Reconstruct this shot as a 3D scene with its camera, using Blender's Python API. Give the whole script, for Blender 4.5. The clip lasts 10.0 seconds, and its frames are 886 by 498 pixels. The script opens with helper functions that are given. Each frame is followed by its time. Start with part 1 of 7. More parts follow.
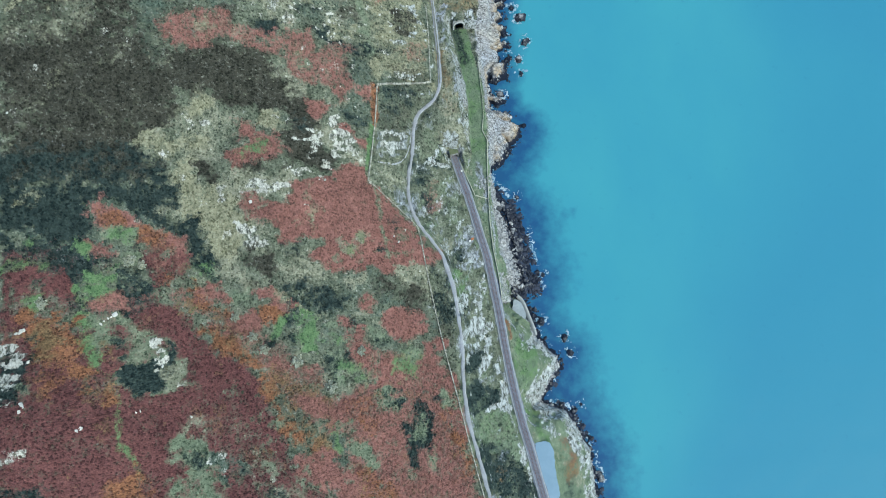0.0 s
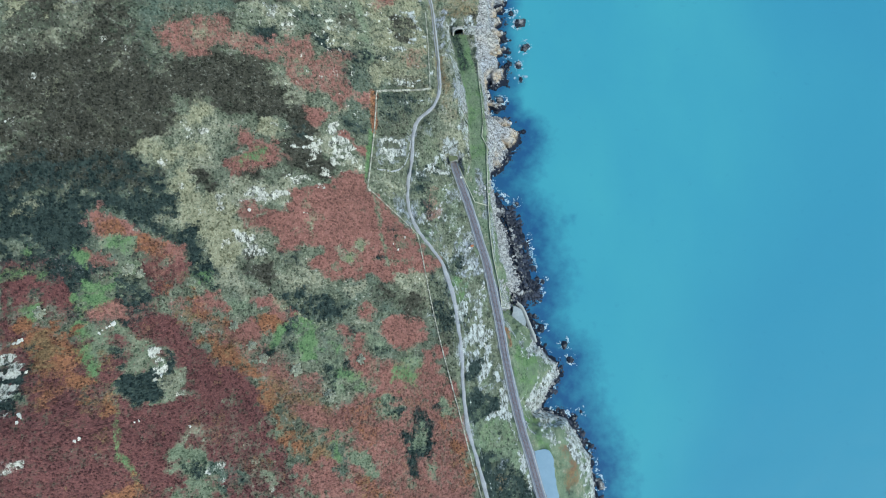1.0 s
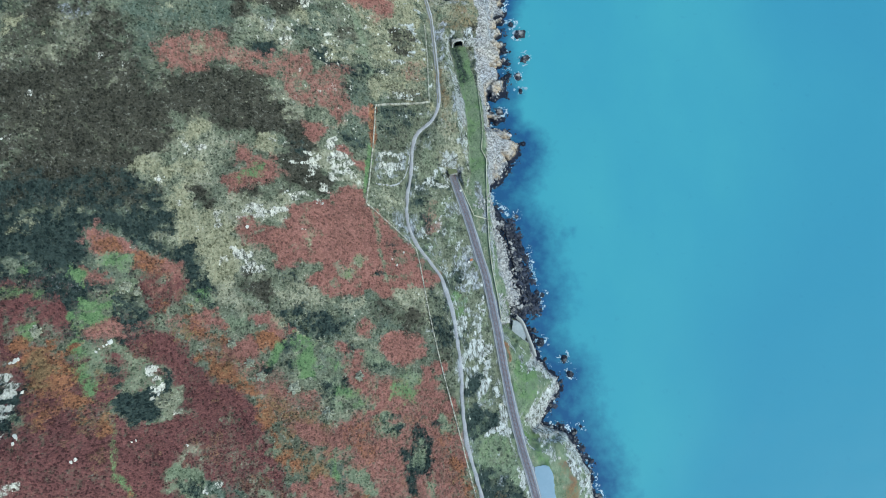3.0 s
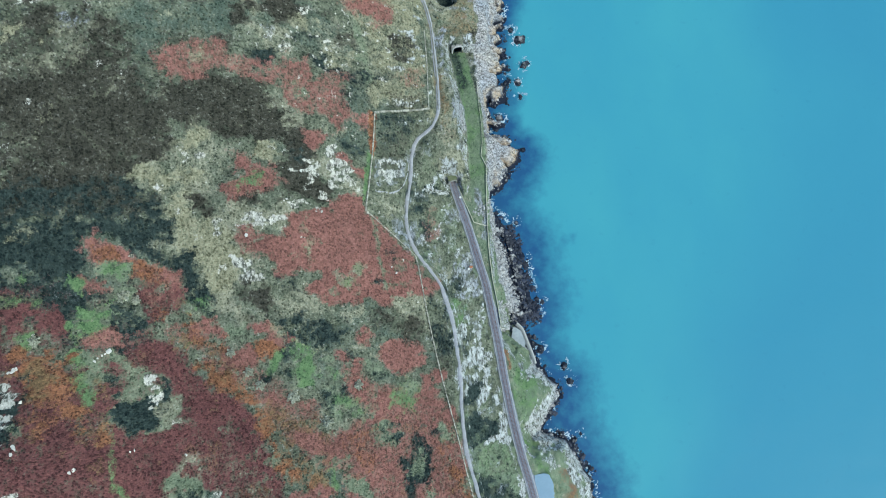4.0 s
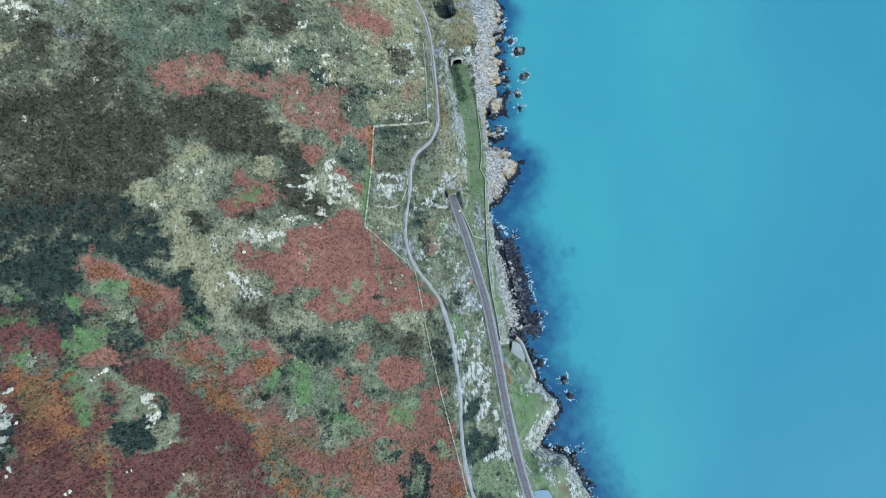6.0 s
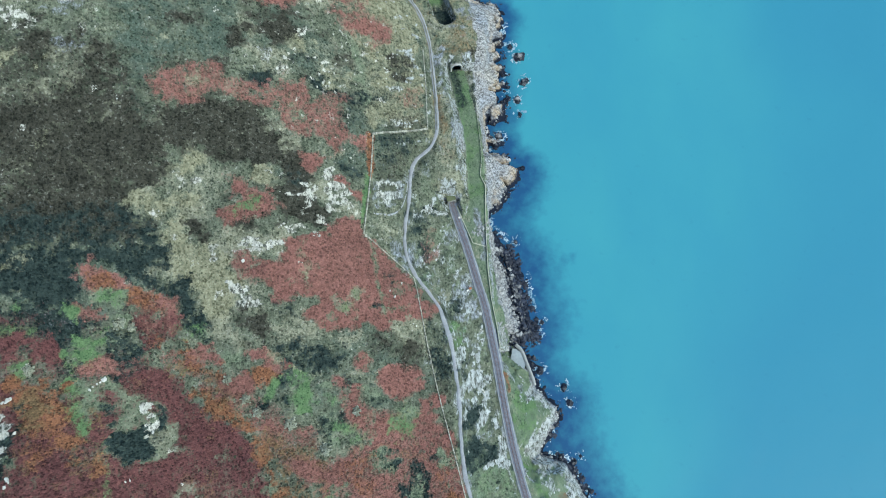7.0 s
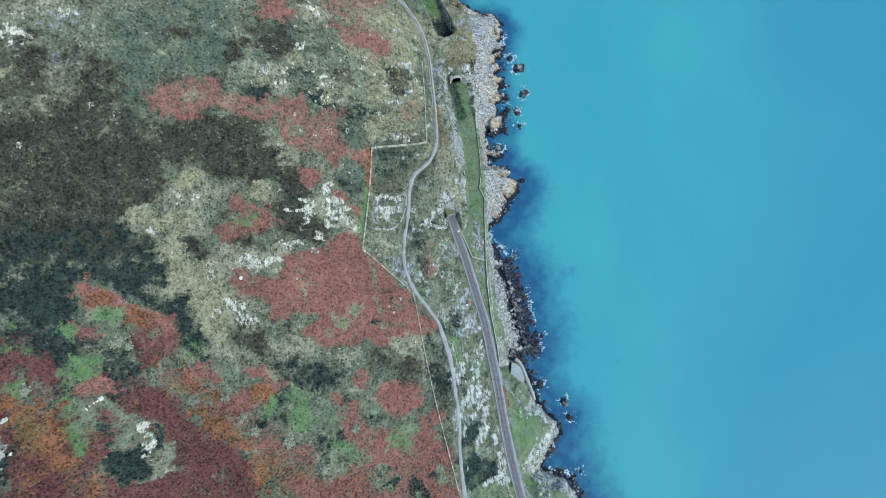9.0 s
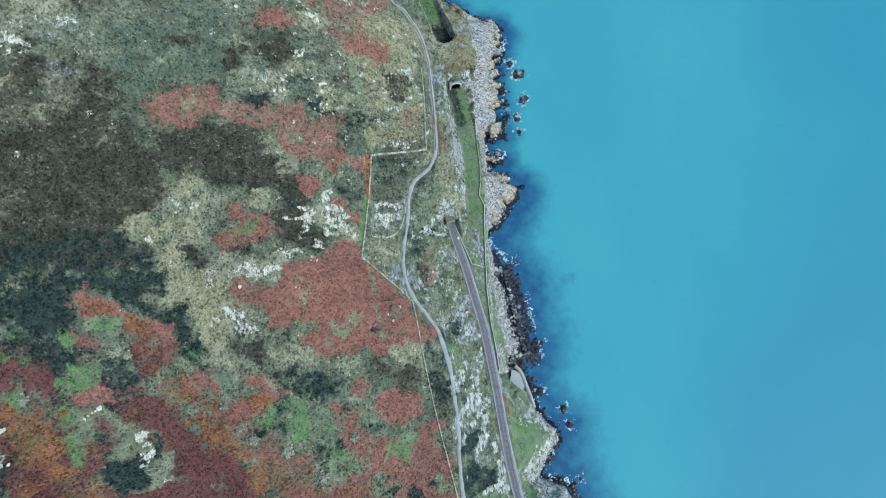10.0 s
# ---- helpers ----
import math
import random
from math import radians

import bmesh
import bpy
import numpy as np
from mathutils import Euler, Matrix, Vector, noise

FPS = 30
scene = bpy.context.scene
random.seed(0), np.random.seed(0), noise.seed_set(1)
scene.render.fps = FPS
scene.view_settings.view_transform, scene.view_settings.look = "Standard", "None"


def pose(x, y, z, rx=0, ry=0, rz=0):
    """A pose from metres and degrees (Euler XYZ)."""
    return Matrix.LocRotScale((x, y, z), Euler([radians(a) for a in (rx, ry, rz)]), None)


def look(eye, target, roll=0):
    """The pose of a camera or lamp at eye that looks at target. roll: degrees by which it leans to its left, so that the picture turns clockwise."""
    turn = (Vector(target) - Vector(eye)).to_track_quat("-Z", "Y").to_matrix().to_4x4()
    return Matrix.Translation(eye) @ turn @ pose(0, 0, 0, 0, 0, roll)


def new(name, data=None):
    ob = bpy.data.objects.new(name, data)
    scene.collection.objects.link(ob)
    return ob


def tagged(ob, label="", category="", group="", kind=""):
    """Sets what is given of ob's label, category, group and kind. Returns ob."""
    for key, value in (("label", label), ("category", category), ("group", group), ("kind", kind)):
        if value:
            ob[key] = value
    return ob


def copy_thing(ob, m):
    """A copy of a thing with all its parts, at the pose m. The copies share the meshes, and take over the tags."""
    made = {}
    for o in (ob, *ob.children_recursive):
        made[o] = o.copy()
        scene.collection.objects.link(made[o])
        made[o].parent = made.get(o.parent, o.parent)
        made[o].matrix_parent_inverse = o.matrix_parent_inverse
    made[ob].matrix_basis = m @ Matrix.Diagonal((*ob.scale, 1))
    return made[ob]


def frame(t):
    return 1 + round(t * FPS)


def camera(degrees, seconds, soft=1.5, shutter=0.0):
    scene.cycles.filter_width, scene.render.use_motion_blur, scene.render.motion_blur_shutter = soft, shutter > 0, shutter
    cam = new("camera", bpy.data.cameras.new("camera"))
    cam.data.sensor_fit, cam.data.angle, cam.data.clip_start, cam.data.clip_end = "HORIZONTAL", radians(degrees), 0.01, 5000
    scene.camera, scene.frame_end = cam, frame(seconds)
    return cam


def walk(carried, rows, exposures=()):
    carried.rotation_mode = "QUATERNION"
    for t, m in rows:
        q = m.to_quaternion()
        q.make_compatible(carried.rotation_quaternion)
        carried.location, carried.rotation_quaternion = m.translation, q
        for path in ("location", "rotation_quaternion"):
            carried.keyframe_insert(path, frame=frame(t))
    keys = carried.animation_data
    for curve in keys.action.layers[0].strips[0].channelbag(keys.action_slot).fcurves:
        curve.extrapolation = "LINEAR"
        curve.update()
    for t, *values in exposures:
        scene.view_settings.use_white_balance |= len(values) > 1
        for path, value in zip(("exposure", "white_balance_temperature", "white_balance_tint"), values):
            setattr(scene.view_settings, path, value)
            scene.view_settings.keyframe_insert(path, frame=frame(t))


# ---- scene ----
# The camera: a drone in level flight, 390 m over the sea, tilted a little ahead.
cam = camera(68, 10.0, soft=1.1)
walk(cam, [(k * 0.5, pose(0.2186 * (k * 0.5 - 5), 4.09 * (k * 0.5 - 5), 390, 12.98, 0, 0)) for k in range(21)],
     exposures=[(0.0, 1.06, 6500, -6), (10.0, 1.06, 6500, -6)])

# Light: a bright overcast afternoon, soft sun high in the south-east.
world = bpy.data.worlds.new("sky")
scene.world = world
world.use_nodes = True
wn = world.node_tree
sky = wn.nodes.new("ShaderNodeTexSky")
sky.sky_type = "NISHITA"
sky.sun_disc = False
SUN_UP, SUN_ROUND = 48, 120
sky.sun_elevation, sky.sun_rotation = radians(SUN_UP), radians(SUN_ROUND)
wn.links.new(sky.outputs[0], wn.nodes["Background"].inputs[0])
wn.nodes["Background"].inputs[1].default_value = 0.13
sun = new("sun", bpy.data.lights.new("sun", "SUN"))
sun.data.energy, sun.data.angle, sun.data.color = 1.4, radians(14), (1.0, 0.95, 0.88)
a, e = radians(SUN_ROUND), radians(SUN_UP)
sun.matrix_world = look((0, 0, 0), (-math.sin(a) * math.cos(e), -math.cos(a) * math.cos(e), -math.sin(e)))
# ---- relief: heights of the land as a function of the plan ----
LATTICE = np.random.RandomState(7).rand(256, 256)


def vnoise(x, y):
    """Smooth noise, 0 to 1, one cell a metre."""
    ix, iy = np.floor(x).astype(int), np.floor(y).astype(int)
    u, v = x - ix, y - iy
    u, v = u * u * (3 - 2 * u), v * v * (3 - 2 * v)
    g = lambda a, b: LATTICE[(ix + a) & 255, (iy + b) & 255]
    return (g(0, 0) * (1 - u) + g(1, 0) * u) * (1 - v) + (g(0, 1) * (1 - u) + g(1, 1) * u) * v


def fbm(x, y, size, octaves=4, seed=0):
    """Layered noise about -1 to 1 with its largest features size metres wide."""
    total, amp, top = 0, 1.0, 0
    for k in range(octaves):
        s = 2.03**k / size
        c, d = math.cos(0.6 + k), math.sin(0.6 + k)
        total = total + amp * (vnoise((x * c - y * d) * s + 17.3 * seed + 5 * k, (x * d + y * c) * s + 9.1 * seed - 3 * k) * 2 - 1)
        top += amp
        amp *= 0.55
    return total / top * 1.6


def step(a, b, v):
    u = np.clip((v - a) / (b - a), 0, 1)
    return u * u * (3 - 2 * u)


def polyline(pts, x, y):
    """Distance to a polyline."""
    best = np.full(np.shape(x), 1e9)
    for (ax, ay), (bx, by) in zip(pts, pts[1:]):
        dx, dy = bx - ax, by - ay
        t = np.clip(((x - ax) * dx + (y - ay) * dy) / (dx * dx + dy * dy + 1e-9), 0, 1)
        best = np.minimum(best, np.hypot(x - ax - t * dx, y - ay - t * dy))
    return best


def inside(pts, x, y):
    """Distance to the edge of a polygon, positive inside."""
    d = polyline(list(pts) + [pts[0]], x, y)
    odd = np.zeros(np.shape(x), bool)
    for (ax, ay), (bx, by) in zip(pts, list(pts[1:]) + [pts[0]]):
        if ay != by:
            odd ^= ((ay > y) != (by > y)) & (x < (bx - ax) * (y - ay) / (by - ay) + ax)
    return np.where(odd, d, -d)


PATH_LINE = [(-62, 300), (-31.4, 259.1), (-22.6, 251.3), (-15.7, 240.6), (-11.1, 230.4), (-8.0, 217.6), (-6.0, 201.5), (-3.8, 177.3), (-3.0, 157.2),
             (-7.3, 146.6), (-14.7, 139.7), (-17.5, 131.1), (-18.3, 115.6), (-20.0, 102), (-19.8, 88.7), (-16.3, 77.2), (-10, 67.6), (-1.7, 56.5),
             (2.2, 45.6), (5.2, 34.9), (7.5, 19.8), (8.9, 5), (9.7, -12.3), (11.6, -29.2), (16.3, -45.7), (22.4, -67.7), (34, -110)]
RAIL_LINE = [(0.5, 136), (5.3, 121.6), (9.2, 109.1), (14.1, 94.4), (19.8, 74.5), (24.1, 59.4), (27.6, 41.4), (30.5, 25.4), (33.5, 6.6), (36.8, -11.8),
             (40.9, -29.7), (45.8, -47.2), (51.2, -67.1), (64, -110)]
OLD_LINE = [(24, 96), (22.5, 105), (21.1, 116.6), (19.6, 138.2), (19.1, 152.9), (17.6, 167.9), (14.9, 179.2), (11.5, 192.7), (8.8, 206)]
PIT_LINE = [(1.8, 238.5), (-2.0, 250), (-7, 262), (-14, 276), (-30, 310)]
COAST = [(-60, 340), (-8, 289.6), (3.4, 279), (10.9, 274.8), (20.2, 266.4), (37, 262.2), (41.6, 253.9), (39.5, 246), (38.6, 227.6), (39.5, 215.1), (40.8, 204.8),
         (39.1, 194.6), (40.3, 184.6), (30.3, 178.6), (28.8, 172.6), (37.4, 166.7), (29.3, 160.8), (40.8, 156.9), (48.6, 150.3), (45.8, 141.5),
         (40.3, 133.9), (34.8, 124.4), (28.7, 121.5), (27.8, 113.3), (32.6, 104), (41.2, 96.7), (45.2, 87.7), (46.7, 80.5)]
COAST_SOUTH = [(49.1, 66.3), (53.8, 52.3), (54.6, 43.7), (45, 40.2), (49.9, 33.4), (54.5, 21.6), (55, 15), (67.3, 5.1), (65.3, -3.1), (58.3, -14.4),
               (53.8, -21.4), (71, -24.6), (73.9, -31.9), (83, -45.9), (84.6, -58.2), (84.7, -73.9), (92, -110), (150, -400), (900, -4500), (-4500, -4500), (-4500, 4500), (-1500, 4500), (-400, 900)]
SHORE = COAST + COAST_SOUTH
CLEFTS = [[(47.6, 226.5), (34.4, 220.6)], [(42.7, 201.8), (29.7, 199.1)], [(46.6, 247.0), (36.3, 243.8)], [(42.9, 211.5), (37.1, 209.6)]]
PAD = [(48.1, -42.8), (55.1, -41.9), (57.9, -47.2), (58.4, -55.7), (60.0, -70.4), (53.5, -83.7), (50.7, -64.3)]


HILL = [39.06, -64.23, -7.46, -12.46, -14.7, 0.02, -8.35, 31.06, 7.78]
SWELLS = [(-125, 12, 45), (-178, -40, 45), (-62, 80, 50)]


def along(line, y):
    """x of a line that runs north to south, by y."""
    p = sorted((b, a) for a, b in line)
    return np.interp(y, [q[0] for q in p], [q[1] for q in p])


def path_z(y):
    return np.interp(y, [-110, 5, 70, 126, 157, 188, 230, 300], [45, 45, 43.6, 41.5, 42, 36, 33, 34])


def hill(x, y):
    """The open hillside above the cliff path."""
    u, v = np.maximum(x, -330) / 100, (np.clip(y, -140, 340) - 80) / 100
    c = HILL
    z = c[0] + c[1] * u + c[2] * v + c[3] * u * u + c[4] * u * v + c[5] * v * v
    for (gx, gy, r), amp in zip(SWELLS, c[6:]):
        z = z + amp * np.exp(-((x - gx) ** 2 + (y - gy) ** 2) / r**2)
    return z


def height(x, y, fine=True):
    """Height of the ground; the sea is at 0."""
    x, y = np.asarray(x, float), np.asarray(y, float)
    yc = np.clip(y, -110, 300)
    xp, zp = along(PATH_LINE, yc), path_z(yc)
    up = hill(x, y) + (zp - hill(xp, y)) * np.exp(-np.maximum(xp - x, 0) / 22)
    # the seaward side: from the path down to the railway shelf, then to the shore
    xb = np.where(yc < 112, along(RAIL_LINE, yc), along(OLD_LINE, np.clip(yc, 96, 206)))
    xb = np.where(yc > 214, xp + 14, xb)
    zb = np.where(yc < 122.6, 22 + 3 * step(120, -26, yc), 21.0)
    zb = np.where(yc > 206.5, zp - 3, zb)
    u = np.clip((x - xp) / np.maximum(xb - xp, 3), 0, 1)
    k = np.interp(yc, [-110, -10, 15, 40, 95, 125, 160, 205, 215, 300], [0.3, 0.45, 0.9, 1.25, 1.25, 0.8, 0.6, 0.6, 0.45, 0.5])
    down = zp + (zb - zp) * u ** np.interp(yc, [110, 120, 132, 200, 212], [0.6, 1.0, 2.8, 2.6, 1.0]) - k * np.maximum(x - xb - 4, 0)
    z = np.where(x < xp, up, down)
    relief = fbm(x, y, 34, 4, 1)
    z = z + relief * np.where(x < xp, 1.6, 0.7 + 1.2 * step(0.1, 0.5, u) * step(1, 0.6, u))
    # cuttings and shelves
    for line, half, zl, north, rise in ((RAIL_LINE, np.interp(yc, [106, 118], [4.0, 2.7]), zb, 122.5, 6.2), (OLD_LINE, 4.4, 20.5, 206.5, 7.6), (PIT_LINE, 4.8, 19.0, 999, 0)):
        d = polyline(line, x, y)
        rough = 0.35 * fbm(x, y, 6, 3, 5)
        bank = zl + np.maximum(d - half - rough, 0) * (5.0 if line is PIT_LINE else 2.6)
        bank = np.where(y > north, zl + rise + (y - north) * 1.3 + np.maximum(d - half - (y - north), 0) * 1.5, bank)
        z = np.where(d < 40, np.minimum(z, bank), z)
        if line is RAIL_LINE:
            z = np.maximum(z, np.where((d < 12) & (y < north), zl - np.maximum(d - half, 0) * 1.6, -99))
    # the level pad beside the railway
    w = step(-1.5, 0.5, inside(PAD, x, y))
    z = z * (1 - w) + 24.6 * w
    # the path's own ledge
    d = polyline(PATH_LINE, x, y)
    w = step(3.4, 1.7, d)
    z = z * (1 - w) + (zp - 0.1) * w
    # cliffs and shore
    d = inside(SHORE, x, y) + 1.4 * fbm(x, y, 11, 4, 9)
    cleft = step(0.22, 0.0, np.abs(fbm(x * 0.45, y, 9, 3, 17))) * step(112, 125, y)
    d = d - 5.0 * cleft * step(14, 4, d)
    for line in CLEFTS:
        near = polyline(line, x, y)
        d = np.where(near < 5, d - 9.0 * step(2.6 + fbm(x, y, 4, 2, 18), 0.3, near), d)
    top = np.interp(yc, [-110, -20, 14, 30, 45, 90, 120, 140, 165, 260], [17, 17, 13, 5.5, 3.2, 3.0, 8, 11, 9, 10])
    steep = np.interp(yc, [-110, 10, 30, 45, 95, 120, 140, 260], [3.2, 3.2, 3.5, 9, 9, 4, 3.6, 3.6])
    cliff = np.where(d > 0, 0.15 + top * (1 - np.exp(-np.maximum(d, 0) / steep)) + 0.5 * np.maximum(d - 3, 0) + 2.2 * np.maximum(d - np.interp(yc, [95, 115], [13, 9]), 0), np.maximum(0.42 * d, -1.2) + 0.5 * np.minimum(d + 3, 0) + 1.5 * np.abs(fbm(x, y, 7, 3, 13)) * step(-9, -3, d))
    ridges = np.abs(fbm(x * 0.45 - y * 0.25, y * 1.7 + x * 0.9, 7, 4, 3))
    jags = np.abs(fbm(x * 0.4 + y * 0.12, y * 1.5 - x * 0.2, 8, 4, 16)) * step(112, 126, y)
    cliff = cliff + np.where(d > 0, np.minimum(d, 5) * 0.8 * (ridges - 0.35) * step(15, 7, d) + np.minimum(d, 6) * 1.1 * (jags - 0.3) * step(16, 5, d) + np.minimum(d, 3) * 0.22 * fbm(x, y, 2.6, 2, 15), 0)
    h = np.clip(0.5 + (cliff - z) / 5.0, 0, 1)
    z = np.where(x > xp - 30, cliff * (1 - h) + z * h - 1.25 * h * (1 - h) * 2, z)
    # the grassed shelf keeps its width up to the fence along its brink
    brink = np.interp(yc, [36, 47, 64, 81, 97, 121, 132, 138, 145, 159, 173, 186, 200, 207], [32.5, 31.2, 28.4, 26.8, 26.3, 26.0, 26.2, 23.6, 24.0, 23.7, 22.2, 21.2, 20.0, 18.5])
    floor_z = np.interp(yc, [-26, 100, 120], [24.9, 22.3, 20.6]) - 0.08 * np.maximum(x - xb - 3, 0) - 3.2 * np.maximum(x - brink - 0.5 * fbm(x, y, 5, 3, 19), 0)
    z = np.where((yc > 36) & (yc < 207) & (x > np.where(yc < 118, along(RAIL_LINE, yc) + 3, np.interp(yc, [118, 132], [9.5, 0]) + step(118, 132, yc) * (along(OLD_LINE, np.clip(yc, 96, 206)) - 4.2))) & (inside(SHORE, x, y) > 0.3), np.maximum(z, floor_z), z)
    # the tide-washed platform below the beach; its southern run stands in for cliff-foot shade
    tide = np.maximum(step(34, 46, yc) * step(118, 106, yc), 0.8 * step(34, 22, yc))
    sd = inside(SHORE, x, y)
    z = np.maximum(z, np.where((sd < 6) & (sd > -8) & (x > 20), tide * (np.interp(yc, [22, 36], [0.95, 0.25]) + 0.28 * sd + np.interp(yc, [22, 36], [1.5, 0.9]) * fbm(x, y, 6, 4, 14)) - 9 * (1 - tide), -9))
    z = np.maximum(z, -9)
    if fine:
        z = z + (0.28 * fbm(x, y, 5, 3, 11)) * step(1.2, 3.0, polyline(RAIL_LINE, x, y)) * step(1.2, 2.6, polyline(PATH_LINE, x, y))
    return z
# ---- cover: what grows or lies bare where, as outlines on the plan ----
PATCHES = []


def patch(kind, much, edge, *outline):
    PATCHES.append((kind, much, edge, list(outline)))


# broad grounds
patch("teal", .6, 4, (-151.8, 189.7), (-123.2, 198.0), (-103.1, 193.0), (-99.9, 176.0), (-105.6, 167.1), (-117.1, 165.3), (-128.6, 164.2), (-135.1, 156.0), (-135.5, 144.8), (-126.7, 129.8), (-142.6, 127.7), (-148.6, 139.8), (-150.2, 155.1), (-152.1, 170.8))
patch("heather", 1, 3, (-197.1, 132.3), (-179.7, 135.2), (-169.4, 140.5), (-160.6, 144.2), (-152.1, 144.4), (-146.1, 136.1), (-138.3, 133.5), (-127.2, 138.1), (-115.9, 144.2), (-104.5, 148.2), (-91.6, 149.4), (-82.7, 142.2), (-76.0, 133.3), (-68.2, 130.3), (-63.5, 115.6), (-69.5, 111.2), (-79.0, 121.7), (-84.1, 123.8), (-91.2, 119.0), (-103.2, 117.0), (-112.7, 122.7), (-121.8, 123.8), (-126.4, 115.5), (-130.9, 111.1), (-132.9, 103.0), (-148.4, 100.0), (-159.3, 100.1), (-170.6, 106.7), (-179.5, 113.3), (-196.8, 111.8))
patch("heather", 1, 1.6, (-127.2, 136.7), (-115.9, 143.4), (-104.5, 147.6), (-91.6, 149.4), (-82.7, 142.2), (-76.0, 133.3), (-68.2, 130.3), (-63.5, 115.6), (-69.5, 111.2), (-79.0, 121.7), (-84.1, 123.8), (-91.2, 119.0), (-103.3, 120.3), (-115.1, 127.7))
patch("heather", 1, 1.5, (-79.4, 127.8), (-67.7, 122.6), (-63.3, 112.6), (-54.8, 97.4), (-54.6, 92.9), (-63.4, 91.5), (-72.1, 92.8), (-79.7, 97.4), (-82.7, 105.8), (-78.1, 109.6))
patch("heather", 1, 3, (-196.4, 100.9), (-179.0, 100.9), (-159.4, 102.6), (-141.7, 98.2), (-136.8, 89.6), (-127.8, 87.9), (-129.8, 77.5), (-147.4, 74.8), (-170.0, 74.8), (-196.4, 68.8))
patch("dark", .4, 4, (-196.1, 97.2), (-179.0, 100.9), (-169.9, 82.0), (-196.6, 73.6))
patch("dark", .4, 4, (-159.3, 97.7), (-141.7, 96.9), (-136.7, 82.0), (-158.8, 80.3))
patch("slate", .22, 3, (-181.1, 91.1), (-170.2, 94.3), (-167.7, 77.3), (-178.5, 74.2))
patch("heather", .5, 3, (-162.0, 156.6), (-150.6, 160.6), (-150.0, 149.9), (-160.7, 145.4))
patch("teal", .5, 4, (-78.1, 38.5), (-60.5, 39.2), (-45.1, 37.3), (-7.0, 31.0), (-1.2, 2.5), (-23.5, 2.4), (-49.5, -2.9), (-59.7, 2.3), (-74.7, 4.9), (-80.2, 17.7))
patch("pale", .5, 4, (-116.1, 123.4), (-110.3, 116.5), (-98.0, 109.9), (-102.0, 98.0), (-109.9, 105.8), (-116.1, 113.1))
patch("pale", .55, 4, (-66.9, 194.5), (-39.1, 199.2), (-29.5, 174.0), (-40.5, 150.0), (-50.9, 167.1), (-63.5, 173.2), (-71.7, 183.1))
patch("pale", .5, 3, (-80.7, 48.8), (-60.9, 55.3), (-50.4, 39.7), (-40.0, 40.3), (-50.2, 34.3), (-65.5, 32.4), (-75.5, 34.7))
patch("heather", .55, 2, (-58.7, 192.9), (-46.3, 195.0), (-46.7, 182.3), (-55.6, 179.8))
patch("sage", .2, 4, (-188.4, 145.1), (-180.0, 149.9), (-169.3, 139.2), (-179.7, 134.0))
patch("pale", .5, 4, (-113.3, 68.4), (-95.9, 69.1), (-83.3, 59.2), (-80.6, 43.6), (-90.5, 27.9), (-100.8, 30.4), (-108.3, 43.1))
patch("cream", .75, 4, (-56.7, 218.8), (-13.6, 247.8), (-8.6, 158.6), (-36.3, 151.1), (-44.4, 183.1))
# upper left
patch("heather", .75, 5, (-197.1, 157.4), (-180.8, 167.6), (-161.8, 171.3), (-148.5, 163.6), (-140.9, 141.0), (-135.1, 102.7), (-159.3, 97.7), (-196.1, 97.2))
patch("heather", .4, 4, (-150.1, 152.5), (-132.3, 145.5), (-126.7, 129.8), (-142.5, 125.1))
patch("slate", .45, 1.5, (-176.5, 165.8), (-161.7, 168.7), (-161.1, 160.7), (-173.1, 158.3))
patch("dark", .6, 1.8, (-195.1, 163.0), (-182.8, 165.7), (-180.0, 160.6), (-195.1, 156.6))
patch("heather", .8, 1.5, (-182.8, 165.9), (-175.4, 166.5), (-174.2, 161.2), (-180.4, 157.6), (-182.6, 161.0))
patch("bare", .55, 1, (-192.4, 171.8), (-184.1, 172.8), (-183.9, 167.5), (-188.1, 166.4))
patch("bare", .5, 1, (-183.0, 170.3), (-175.6, 171.0), (-176.5, 167.1), (-181.8, 166.9))
patch("cream", .75, 1.2, (-195.1, 155.8), (-183.7, 158.4), (-183.4, 154.5), (-188.6, 150.1), (-195.0, 145.7))
patch("pale", .5, 2, (-174.1, 158.6), (-161.1, 160.7), (-160.9, 151.8), (-169.5, 143.1), (-174.4, 140.8), (-177.7, 145.3), (-174.9, 150.9))
patch("cream", .55, 1.2, (-180.2, 153.7), (-174.9, 155.8), (-174.9, 150.9), (-178.9, 149.6))
patch("pale", .35, 3, (-194.9, 144.5), (-182.2, 149.7), (-172.3, 138.7), (-181.9, 134.9), (-195.0, 133.8))
patch("sage", .45, 3, (-162.1, 179.1), (-147.1, 182.7), (-144.7, 172.8), (-159.5, 167.8))
patch("cream", .4, 2, (-136.0, 176.3), (-127.1, 178.8), (-126.9, 174.6), (-133.7, 172.4))
patch("russet", .3, 1.5, (-137.8, 176.7), (-133.8, 177.7), (-134.2, 173.3), (-137.8, 172.6))
patch("pale", .55, 1.5, (-136.2, 136.5), (-128.2, 135.1), (-127.8, 129.6), (-135.7, 128.4))
patch("pale", .35, 1.5, (-173.2, 128.6), (-164.7, 129.8), (-165.4, 123.3), (-172.9, 122.3))
patch("bare", .5, .6, (-184.3, 125.2), (-181.9, 125.0), (-182.2, 122.9), (-184.0, 122.8))
patch("pale", .45, 2, (-160.6, 136.8), (-149.6, 138.3), (-149.4, 133.1), (-158.2, 129.4))
